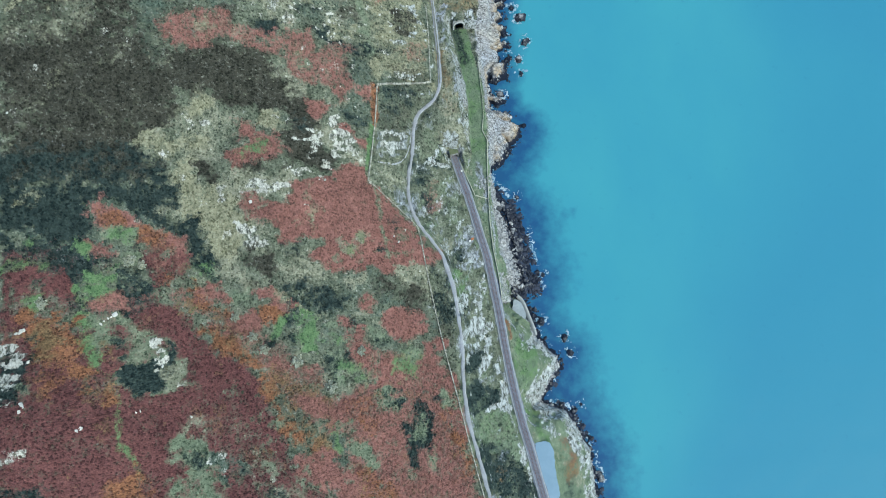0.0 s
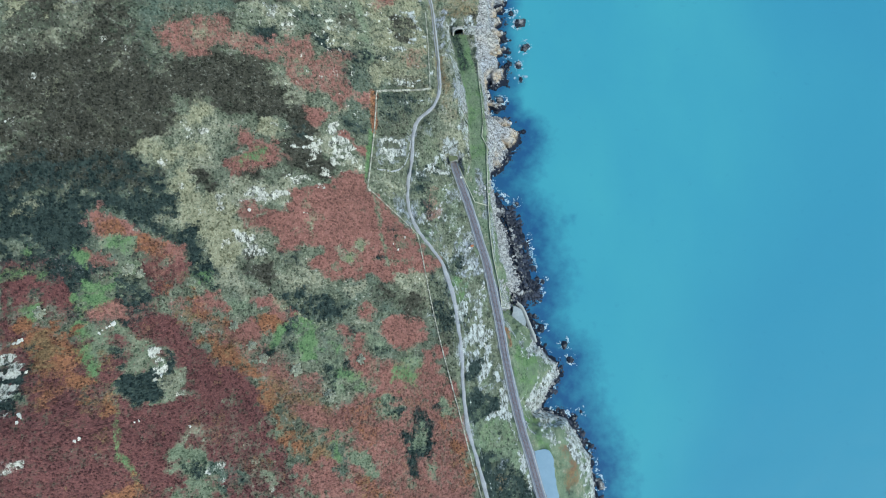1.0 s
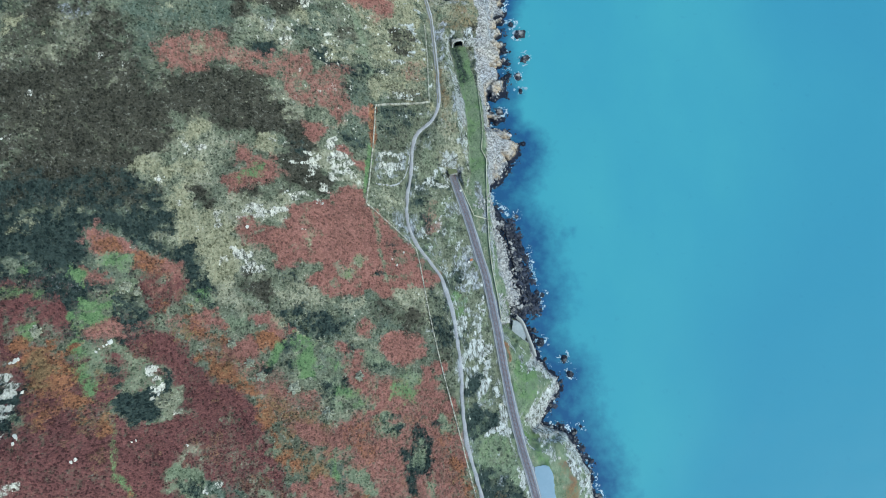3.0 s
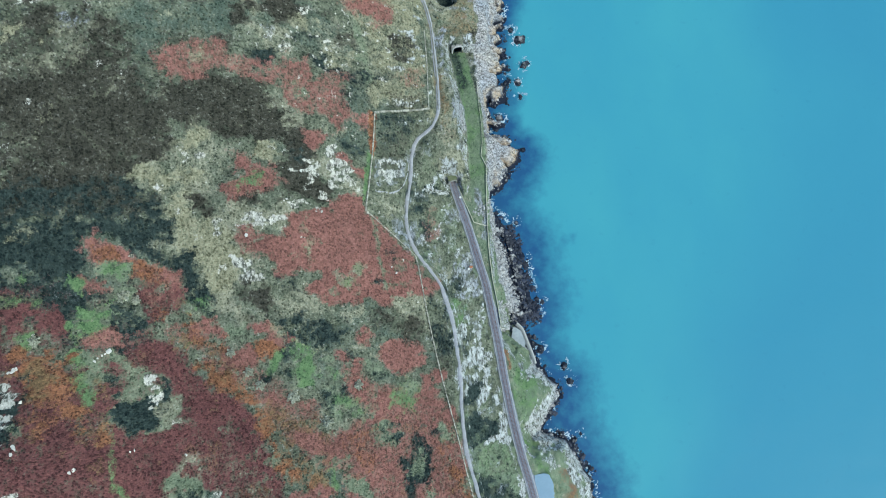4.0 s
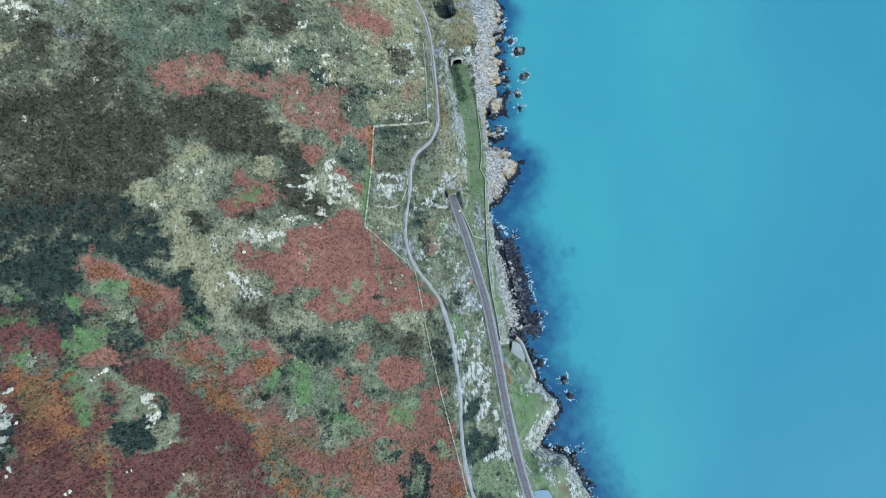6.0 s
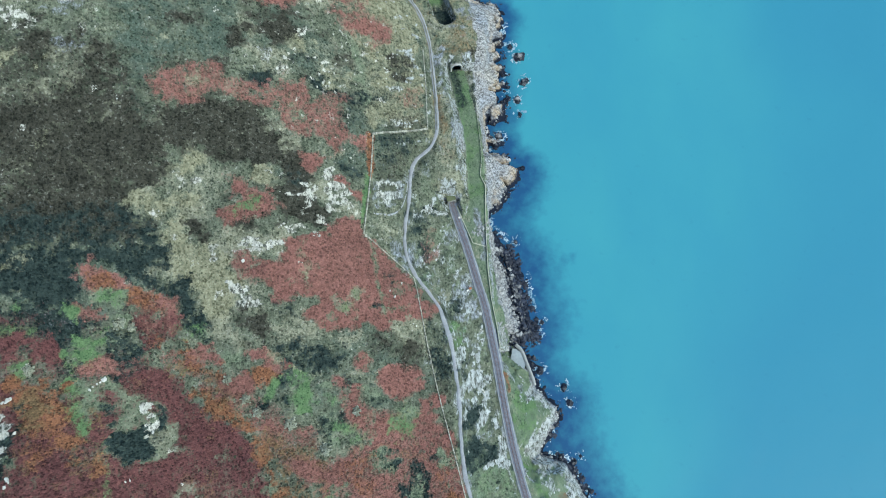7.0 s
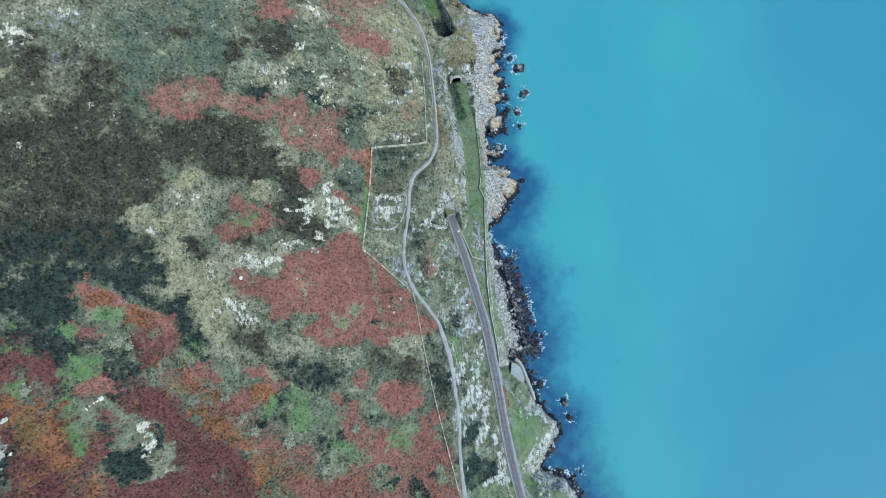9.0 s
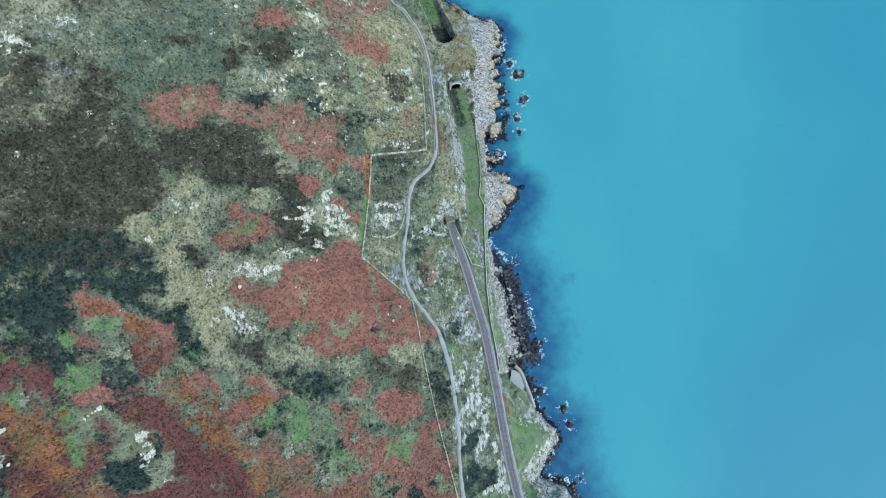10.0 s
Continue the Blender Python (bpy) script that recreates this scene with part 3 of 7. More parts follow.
patch("bare", 1, .4, (-60.7, 103.2), (-55.4, 108.3), (-53.5, 113.0), (-47.3, 112.3), (-48.9, 106.5), (-55.1, 101.8), (-59.2, 99.0))
patch("bare", 1, .4, (-60.5, 120.9), (-53.5, 126.7), (-53.2, 119.7), (-58.6, 116.2))
patch("russet", 1, .8, (-57.6, 115.5), (-52.3, 122.3), (-46.4, 117.0), (-39.2, 112.4), (-39.8, 105.7), (-44.9, 107.5), (-51.8, 113.5))
patch("bare", .9, .5, (-55.9, 117.0), (-48.5, 115.8), (-47.2, 111.0), (-54.9, 106.9), (-58.6, 110.6))
patch("bare", .7, .7, (-58.1, 101.4), (-47.5, 105.9), (-41.6, 102.4), (-43.9, 95.1), (-52.2, 96.1), (-55.3, 97.0))
patch("pale", .6, 1, (-52.7, 104.3), (-42.3, 106.9), (-39.8, 99.6), (-47.0, 96.1))
patch("bare", .6, .5, (-60.4, 96.7), (-56.8, 95.5), (-56.6, 92.3), (-61.3, 93.0))
patch("bare", .85, .4, (-66.0, 89.5), (-57.7, 88.1), (-59.0, 84.5), (-64.8, 85.0))
patch("bare", .6, .5, (-76.7, 89.4), (-68.1, 90.9), (-69.0, 85.8), (-76.5, 84.8))
patch("dark", .65, 1.5, (-56.3, 125.6), (-41.2, 136.1), (-40.8, 121.1), (-50.3, 120.6), (-54.9, 122.8))
patch("heather", .7, 1.5, (-96.4, 88.7), (-81.4, 93.2), (-76.2, 89.2), (-88.7, 83.6), (-95.3, 82.0))
patch("pale", .9, 1.2, (-103.3, 83.9), (-76.6, 87.5), (-71.5, 81.5), (-73.7, 74.1), (-93.5, 71.5), (-101.6, 75.1))
patch("bare", 1, .25, (-96.8, 79.1), (-83.7, 81.0), (-73.5, 83.0), (-73.4, 80.5), (-83.5, 78.2), (-94.9, 76.8))
patch("bare", 1, .25, (-99.1, 76.0), (-83.5, 77.4), (-74.5, 77.8), (-75.7, 75.3), (-86.0, 73.4), (-88.5, 71.5), (-93.5, 72.8))
patch("bare", .8, .25, (-93.3, 82.4), (-78.9, 84.7), (-75.3, 84.4), (-83.7, 82.1), (-92.5, 80.6))
patch("bare", .65, .6, (-107.6, 76.5), (-103.4, 78.2), (-102.1, 71.2), (-106.3, 69.8))
patch("heather", .8, 1.2, (-115.7, 87.1), (-110.1, 88.5), (-108.2, 80.1), (-115.1, 79.7))
patch("bare", .4, .8, (-115.8, 70.9), (-111.0, 71.7), (-111.3, 68.0), (-115.7, 67.8))
# the red field
patch("russet", 1, .7, (-97.7, 68.8), (-93.5, 72.8), (-83.4, 72.2), (-73.7, 74.4), (-72.8, 83.0), (-65.5, 85.5), (-59.3, 84.2), (-54.5, 91.7), (-49.7, 97.4), (-41.9, 98.7), (-40.4, 91.7), (-36.3, 88.0), (-24.9, 76.4), (-14.9, 70.6), (-8.0, 51.7), (-11.1, 46.5), (-26.7, 42.3), (-37.4, 43.0), (-45.2, 39.4), (-55.4, 39.2), (-58.6, 43.0), (-64.4, 45.4), (-66.2, 49.6), (-60.3, 54.0), (-68.3, 55.0), (-75.7, 51.4), (-79.5, 52.6), (-79.8, 61.9), (-85.8, 62.7), (-90.9, 63.9), (-96.0, 66.3))
patch("pale", .5, 1, (-97.2, 69.0), (-91.0, 71.4), (-83.3, 69.5), (-90.9, 65.4), (-96.0, 66.5))
patch("bare", .7, .4, (-69.2, 73.0), (-66.3, 73.9), (-66.7, 71.1), (-68.7, 70.8))
patch("cream", .35, 2, (-74.0, 68.2), (-64.2, 69.2), (-64.4, 59.8), (-70.9, 59.4))
patch("cream", .4, .5, (-67.2, 83.5), (-65.7, 83.8), (-64.6, 57.7), (-66.3, 57.5))
patch("pale", .5, 1.2, (-50.0, 57.8), (-39.9, 60.6), (-42.3, 49.3), (-49.6, 48.8))
patch("grass", .35, 1, (-48.1, 55.0), (-41.8, 59.8), (-42.4, 51.3), (-47.5, 50.3))
patch("sage", .6, .35, (-38.4, 89.1), (-36.6, 88.6), (-33.7, 79.0), (-30.7, 64.1), (-28.3, 54.8), (-26.2, 48.4), (-28.4, 47.6), (-31.0, 56.0), (-33.2, 64.6), (-36.6, 78.4))
patch("dark", .85, .6, (-33.2, 56.9), (-29.5, 57.1), (-29.8, 52.6), (-32.8, 53.2))
patch("pale", .5, .8, (-30.2, 54.7), (-26.9, 52.6), (-27.4, 49.7), (-30.1, 50.8))
patch("dark", .45, 1, (-30.1, 70.9), (-24.1, 70.2), (-25.6, 64.3), (-29.9, 63.6))
patch("orange", .95, .4, (-39.9, 148.6), (-35.9, 146.9), (-36.3, 129.5), (-38.3, 118.5), (-40.0, 128.5))
patch("grass", .85, .35, (-40.7, 125.0), (-37.9, 122.6), (-38.7, 106.3), (-40.2, 95.7), (-41.9, 97.1), (-41.0, 108.8))
patch("pale", .7, .8, (-24.1, 47.1), (-15.7, 48.5), (-11.4, 46.8), (-12.3, 44.7), (-22.6, 42.7))
# below the red field
patch("bare", .85, .5, (-100.1, 61.3), (-91.0, 61.8), (-89.3, 56.4), (-90.8, 53.5), (-96.0, 56.0), (-99.8, 58.5))
patch("bare", .8, .6, (-96.0, 53.7), (-88.3, 56.7), (-84.0, 54.0), (-85.5, 49.7), (-95.9, 50.3))
patch("bare", .35, .8, (-104.7, 58.5), (-100.6, 58.7), (-101.0, 54.8), (-105.8, 53.8))
patch("heather", .85, 1.5, (-97.7, 48.5), (-84.4, 50.0), (-80.4, 43.6), (-77.5, 35.9), (-85.7, 34.0), (-93.4, 38.0), (-97.8, 41.8))
patch("heather", .7, 1.5, (-99.0, 35.6), (-90.8, 34.7), (-92.8, 30.0), (-98.8, 31.5))
patch("dark", 0.51, 1.4, (-78.7, 52.1), (-67.8, 52.7), (-67.7, 46.6), (-75.6, 45.9))
patch("pale", .6, 1.5, (-106.4, 45.7), (-98.5, 45.9), (-95.4, 38.3), (-90.0, 27.4), (-98.3, 29.9), (-105.9, 37.5))
patch("sage", .9, .9, (-105.9, 30.4), (-100.9, 30.9), (-92.6, 27.9), (-87.1, 24.1), (-95.5, 22.2), (-101.9, 23.7), (-108.4, 29.8), (-113.8, 35.3), (-110.8, 37.2))
patch("russet", .95, .9, (-116.2, 34.0), (-108.8, 32.9), (-103.9, 29.9), (-101.1, 22.2), (-110.8, 23.4), (-116.2, 26.1))
patch("orange", .7, 1, (-114.5, 27.7), (-101.9, 24.0), (-101.0, 17.6), (-113.0, 20.0))
patch("pale", .6, 1.5, (-78.1, 43.7), (-60.6, 44.5), (-57.5, 39.3), (-65.5, 33.2), (-75.5, 35.5))
patch("pale", .65, 1.5, (-50.9, 41.6), (-36.9, 42.4), (-39.3, 35.6), (-49.2, 35.2))
patch("heather", .6, 1.5, (-34.7, 42.0), (-24.0, 41.4), (-21.1, 33.1), (-31.9, 32.4))
patch("dark", 0.74, 1.4, (-76.0, 33.4), (-65.6, 35.3), (-49.7, 33.2), (-46.5, 29.1), (-49.4, 21.7), (-60.2, 18.8), (-65.3, 22.7), (-64.2, 28.5))
patch("dark", 0.62, 1.4, (-76.6, 26.1), (-67.4, 28.4), (-66.6, 14.8), (-75.1, 14.7))
patch("cream", .5, 1, (-69.1, 21.8), (-60.2, 19.4), (-61.2, 12.7), (-67.6, 14.0))
patch("russet", .95, .9, (-91.0, 27.4), (-84.3, 31.1), (-78.7, 28.1), (-74.9, 24.3), (-77.2, 17.2), (-85.1, 14.6), (-88.3, 17.1), (-86.6, 24.9))
patch("orange", 1, .9, (-89.3, 22.8), (-81.6, 25.7), (-78.5, 17.2), (-85.1, 14.6), (-89.3, 15.8))
patch("cream", .6, .7, (-81.0, 29.6), (-76.2, 28.2), (-77.1, 24.0), (-80.4, 25.2))
patch("russet", .95, .8, (-97.3, 21.4), (-88.8, 20.2), (-87.1, 13.3), (-95.2, 13.2))
patch("russet", 1, .8, (-43.9, 26.4), (-38.5, 32.9), (-33.9, 28.2), (-35.2, 22.1), (-40.9, 21.9))
patch("russet", 1, .8, (-55.6, 16.8), (-49.9, 20.6), (-44.5, 18.3), (-45.7, 13.8), (-52.4, 12.3))
patch("pale", .7, .9, (-46.4, 23.6), (-39.3, 22.5), (-39.3, 18.2), (-45.0, 18.0))
patch("dark", 0.62, 1.1, (-45.3, 19.4), (-36.4, 18.5), (-39.0, 12.5), (-45.2, 14.0))
patch("russet", 1, .8, (-33.3, 18.6), (-29.1, 24.3), (-21.0, 26.3), (-10.7, 22.2), (-10.6, 13.7), (-18.1, 7.4), (-23.6, 10.1), (-32.2, 14.3))
patch("pale", .6, 1, (-39.6, 18.5), (-33.1, 21.4), (-32.2, 15.9), (-38.2, 14.5))
# the red slope, right
patch("russet", .8, 1.5, (-49.0, 12.4), (-39.6, 15.8), (-34.2, 5.1), (-26.1, 2.4), (-6.9, 5.3), (4.6, -8.7), (8.8, -22.5), (13.5, -41.4), (20.8, -77.5), (-47.1, -72.6), (-48.3, -36.1), (-51.9, -20.9), (-49.0, -15.9), (-38.5, -10.8), (-47.5, -0.3))
patch("russet", .6, 1.8, (-115.2, 14.9), (-90.2, 13.8), (-87.2, 2.3), (-59.6, -5.5), (-55.3, -18.3), (-48.8, -23.5), (-42.7, -36.8), (-55.8, -36.4), (-68.4, -26.0), (-81.5, -12.9), (-94.5, -1.5))
patch("orange", .95, 1.8, (-115.9, 17.4), (-101.2, 7.8), (-87.2, 2.3), (-82.7, -9.1), (-78.2, -20.4), (-70.3, -30.4), (-58.1, -38.2), (-45.2, -56.0), (-57.3, -57.6), (-67.6, -43.2), (-75.3, -33.2), (-81.9, -23.3), (-86.5, -12.1), (-94.5, -1.8), (-104.7, 3.0), (-114.1, 10.6))
patch("ochre", .45, 2, (-86.3, -2.3), (-74.4, -7.9), (-72.0, -18.0), (-67.8, -28.0), (-58.2, -35.7), (-47.6, -44.6), (-50.4, -49.6), (-62.9, -41.0), (-72.9, -30.8), (-78.4, -20.9), (-82.7, -13.4))
patch("ochre", .4, 1, (-100.7, 11.2), (-91.1, 10.4), (-92.2, 5.8), (-100.4, 5.8))
patch("ochre", .35, 2, (-72.9, -13.0), (-59.1, -15.7), (-48.6, -28.6), (-58.4, -33.3), (-68.4, -25.5))
patch("russet", .7, 1.2, (-68.7, -19.3), (-59.0, -18.2), (-48.8, -21.0), (-48.4, -33.6), (-63.4, -28.1))
patch("grass", 1, .9, (-72.0, 17.8), (-64.0, 19.6), (-59.4, 12.8), (-61.7, 1.8), (-69.7, 0.5), (-71.3, 7.4))
patch("dark", 0.58, 1.2, (-76.9, 15.2), (-71.7, 16.5), (-71.0, 4.9), (-74.6, 1.8))
patch("grass", .85, .7, (-83.6, 11.3), (-77.4, 15.2), (-77.7, 8.4), (-82.4, 6.9))
patch("dark", 0.58, 1.0, (-86.8, 8.7), (-81.0, 8.7), (-80.0, 3.0), (-86.1, 4.3))
patch("sage", .8, 1, (-59.8, 4.9), (-49.7, 7.6), (-48.6, -13.8), (-54.2, -13.7), (-57.2, -2.9))
patch("dark", 0.51, 1.1, (-59.0, 2.8), (-52.9, 2.3), (-52.5, -11.2), (-57.8, -11.1))
patch("grass", .75, .8, (-55.5, 14.2), (-50.5, 10.2), (-51.6, 4.4), (-56.5, 6.0))
patch("sage", .8, .8, (-58.8, 16.7), (-52.5, 18.2), (-49.8, 12.9), (-56.1, 10.7))
patch("grass", .7, .8, (-50.0, -2.9), (-44.4, -2.4), (-37.3, -6.9), (-38.5, -10.8), (-48.5, -10.7))
patch("dark", 0.47, 0.8, (-49.6, 5.0), (-46.5, 3.7), (-47.0, -1.6), (-49.0, -0.8))
patch("sage", .85, .6, (-37.5, 14.5), (-31.4, 14.6), (-28.4, 9.2), (-32.6, 5.9), (-36.8, 8.8))
patch("dark", 0.47, 0.8, (-36.8, 9.9), (-31.6, 8.3), (-29.0, 11.1), (-30.2, 5.6), (-35.5, 5.6))
patch("sage", .85, .8, (-36.2, -15.6), (-29.7, -14.6), (-19.8, -19.1), (-22.3, -24.7), (-32.5, -24.4))
patch("dark", 0.66, 0.8, (-29.9, -17.0), (-21.2, -17.4), (-21.1, -22.7), (-27.1, -22.2))
patch("orange", .4, 1.5, (-46.9, -18.0), (-33.1, -16.1), (-32.5, -37.2), (-46.4, -31.6))
patch("grass", .9, .7, (-52.6, -34.7), (-48.3, -36.9), (-48.1, -44.8), (-51.4, -41.5))
patch("sage", .65, 1, (-49.0, -30.6), (-42.9, -30.7), (-39.6, -44.5), (-31.9, -44.8), (-34.8, -50.4), (-47.3, -44.6))
patch("grass", .6, 1, (-24.8, 1.1), (-16.7, 11.3), (-11.9, 2.5), (-11.8, -11.8), (-22.4, -11.6))
patch("sage", .6, 1, (-23.5, 5.2), (-14.0, 13.6), (-11.1, 5.2), (-15.2, -3.0))
patch("dark", 0.70, 0.8, (-16.5, -21.8), (-6.1, -24.8), (-4.7, -32.7), (-7.4, -43.5), (-16.3, -41.8), (-19.3, -32.1))
patch("sage", .6, .7, (-14.3, -27.6), (-8.8, -31.2), (-10.1, -38.2), (-15.0, -37.5))
patch("dark", 0.55, 0.8, (-7.3, -18.0), (0.6, -16.6), (0.6, -20.4), (-6.4, -21.0))
patch("sage", .7, .8, (-1.1, -16.5), (8.0, -18.4), (7.1, -22.6), (0.0, -22.5))
patch("russet", .8, .8, (-11.2, 10.8), (1.7, 9.9), (0.6, 4.8), (-9.7, 4.7))
patch("orange", .35, 1.5, (-6.7, -22.1), (4.5, -25.0), (8.7, -38.6), (-1.1, -38.1))
patch("orange", .6, 1.5, (4.5, -38.4), (13.0, -38.7), (21.1, -59.8), (4.4, -59.0))
# near the bottom edge
patch("grass", .65, .3, (-137.2, -36.6), (-134.5, -39.5), (-130.1, -49.1), (-129.0, -53.1), (-132.3, -51.7), (-135.9, -41.7))
patch("orange", .75, 1.2, (-139.6, -53.5), (-133.3, -49.3), (-126.1, -54.5), (-123.7, -67.1), (-142.7, -65.6))
patch("sage", .75, 1, (-118.7, -37.7), (-111.9, -36.2), (-107.1, -41.6), (-112.2, -44.1))
patch("sage", .75, 1.4, (-114.8, -46.2), (-100.7, -43.6), (-96.6, -68.2), (-120.4, -67.3), (-120.8, -54.3), (-114.4, -51.2))
patch("dark", .6, .8, (-113.8, -43.9), (-107.1, -45.2), (-109.5, -49.4))
patch("bare", .8, .5, (-105.8, -44.0), (-98.7, -42.7), (-97.1, -55.5), (-100.1, -53.0), (-101.5, -47.7), (-107.5, -51.6))
patch("bare", .6, .4, (-176.5, -40.1), (-165.0, -37.0), (-164.4, -40.2), (-168.4, -44.9), (-176.6, -47.0))
patch("dark", .6, 1.5, (-177.3, -53.6), (-158.5, -54.3), (-158.2, -64.3), (-181.0, -63.7))
patch("teal", .6, 1.5, (-103.5, -42.8), (-90.7, -45.5), (-90.2, -55.7), (-101.6, -54.2))
patch("dark", .5, 1, (-96.8, -49.0), (-88.6, -50.5), (-89.5, -55.3), (-96.5, -54.6))
patch("sage", .7, .8, (-83.3, -46.9), (-73.9, -46.6), (-78.3, -53.6))
patch("bare", .6, .4, (-78.9, -55.5), (-75.3, -55.6), (-76.2, -59.9))
patch("dark", .7, .8, (-85.0, -59.7), (-75.6, -58.8), (-72.2, -69.2), (-84.6, -68.7))
patch("pale", .3, 3, (-89.4, -38.2), (-49.3, -59.5), (-48.9, -70.1), (-87.7, -68.6))
patch("grass", .7, .6, (-53.1, -36.8), (-48.2, -41.5), (-49.6, -43.5))
patch("sage", .75, .6, (-39.7, -41.1), (-32.3, -46.9), (-35.4, -49.4), (-42.2, -44.7), (-47.8, -44.5))
patch("ochre", .5, 1, (-45.2, -46.6), (-36.3, -54.5), (-38.8, -57.5), (-45.0, -52.2))
patch("russet", .9, 1.2, (-69.7, -41.0), (-49.8, -46.0), (-35.4, -60.1), (-36.3, -70.7), (-69.2, -52.1))
patch("orange", .6, 1.5, (-39.4, -54.4), (-23.7, -57.5), (-18.3, -71.7), (-38.9, -70.6))
patch("dark", .85, .5, (-17.6, -44.8), (-14.3, -43.3), (-13.1, -51.7), (-17.5, -50.6))
patch("sage", .7, .6, (-6.4, -47.7), (-3.6, -47.3), (-4.4, -54.4), (-6.1, -54.3))
# near the top edge
patch("slate", .5, 1.5, (-180.3, 183.5), (-163.4, 187.3), (-161.9, 182.3), (-167.4, 175.6), (-178.2, 176.1))
patch("pale", .5, 2, (-192.5, 191.3), (-170.0, 195.7), (-163.8, 187.2), (-182.0, 180.8), (-192.3, 176.8))
patch("bare", .6, 1, (-192.1, 174.3), (-184.9, 174.7), (-181.3, 171.1), (-191.9, 168.0))
patch("bare", .45, 1, (-192.3, 178.7), (-181.5, 183.8), (-181.6, 179.5), (-192.1, 174.3))
patch("bare", .5, 1, (-171.9, 186.5), (-164.9, 187.1), (-164.5, 183.0), (-170.7, 181.8))
patch("heather", .6, 1.5, (-166.1, 196.9), (-149.1, 200.6), (-149.1, 193.1), (-163.8, 189.2))
patch("bare", .4, .8, (-142.7, 182.9), (-135.4, 183.3), (-136.5, 180.0))
patch("heather", .7, 1.5, (-126.7, 191.0), (-115.9, 192.2), (-115.4, 183.0), (-127.4, 179.9))
patch("teal", .55, 3, (-134.2, 207.4), (-105.6, 217.8), (-104.6, 197.1), (-116.1, 196.4), (-127.4, 193.5))
patch("russet", .8, 1.2, (-92.6, 210.5), (-81.2, 217.5), (-74.2, 212.7), (-75.7, 206.6), (-88.1, 202.4), (-94.0, 203.3))
patch("heather", .8, 1.5, (-98.1, 199.4), (-88.2, 203.0), (-79.7, 193.3), (-85.0, 185.2), (-92.2, 184.5))
patch("heather", .65, 1.2, (-78.7, 206.1), (-70.1, 207.9), (-71.2, 199.2), (-78.5, 199.4))
patch("pale", .85, 1, (-74.1, 217.7), (-63.3, 221.2), (-59.9, 215.6), (-65.6, 211.1), (-73.8, 210.5))
patch("bare", .5, .7, (-72.4, 217.9), (-63.8, 219.7), (-62.6, 214.8), (-70.9, 212.8))
patch("russet", .55, 2, (-81.6, 227.3), (-66.2, 227.8), (-55.7, 238.1), (-41.7, 239.3), (-28.2, 267.9), (-31.6, 239.9), (-43.8, 221.7), (-52.2, 216.4), (-57.8, 220.8), (-65.9, 220.7))
patch("russet", .55, 2, (-60.9, 213.8), (-43.8, 220.7), (-31.7, 223.8), (-28.4, 210.5), (-37.6, 198.8), (-43.5, 203.5), (-54.6, 205.5))
patch("bare", .45, .8, (-56.1, 234.2), (-41.1, 240.4), (-43.7, 233.5), (-55.8, 228.0))
patch("cream", .6, 1.5, (-43.9, 224.2), (-26.8, 240.5), (-13.2, 236.1), (-12.9, 216.9), (-26.1, 218.2), (-40.9, 217.9))
patch("bare", .4, .7, (-29.3, 225.2), (-22.6, 227.1), (-23.7, 220.9), (-28.6, 219.7))
# the ground between the upper wall and the path
patch("cream", .65, 1.3, (-27.5, 219.7), (-13.2, 220.8), (-11.4, 210.5), (-21.0, 208.7), (-27.3, 209.5))
patch("heather", .65, 1, (-29.2, 199.9), (-19.3, 203.2), (-15.4, 196.4), (-21.8, 183.3), (-26.7, 182.3), (-30.5, 189.3))
patch("bare", .6, .5, (-30.2, 201.7), (-17.8, 207.5), (-12.2, 195.9), (-18.9, 180.5), (-26.5, 175.0), (-29.0, 176.7), (-22.1, 183.2), (-15.4, 195.6), (-20.0, 202.6), (-27.1, 200.5))
patch("russet", .4, 1.5, (-22.0, 178.3), (-11.1, 180.7), (-9.7, 169.1), (-18.7, 168.0), (-27.0, 171.2))
patch("heather", .4, 1.5, (-29.1, 159.8), (-14.1, 167.8), (-10.2, 158.3), (-26.1, 153.4))
patch("bare", .35, .8, (-26.1, 157.9), (-13.4, 161.8), (-13.4, 157.7), (-26.1, 154.0))
patch("dark", .5, 1.5, (-37.1, 146.3), (-13.3, 151.5), (-19.5, 140.5), (-28.4, 134.4), (-36.6, 128.8))
patch("slate", .6, 1, (-36.4, 119.8), (-19.6, 129.4), (-20.9, 115.4), (-28.5, 107.0), (-36.3, 106.3))
patch("bare", .55, .7, (-35.0, 120.8), (-21.6, 127.1), (-22.3, 116.0), (-28.6, 109.2), (-34.7, 109.0))
patch("bare", .4, .7, (-26.0, 146.1), (-18.5, 147.9), (-19.5, 141.8), (-25.5, 140.5))
patch("pale", .5, 1.5, (-35.5, 105.6), (-25.7, 108.5), (-22.7, 92.2), (-28.1, 87.2), (-34.3, 94.7))
patch("slate", .55, 1, (-28.2, 90.9), (-19.1, 86.6), (-14.5, 80.2), (-18.6, 73.8), (-25.7, 81.1))
patch("russet", .85, .8, (-12.5, 60.5), (-1.8, 58.5), (-3.6, 51.5), (-10.0, 49.3))
patch("dark", .6, 1, (-8.6, 48.6), (0.9, 44.8), (2.4, 30.8), (-4.1, 33.4))
patch("bare", .4, .7, (-17.7, 46.3), (-6.5, 46.3), (-7.9, 39.1), (-16.2, 40.0))
patch("pale", .65, 1.5, (-24.6, 47.1), (-10.6, 47.5), (-6.4, 30.4), (-18.9, 29.8))
patch("heather", .7, 1.2, (-24.4, 32.8), (-12.2, 39.4), (-9.3, 27.4), (-18.8, 22.7))
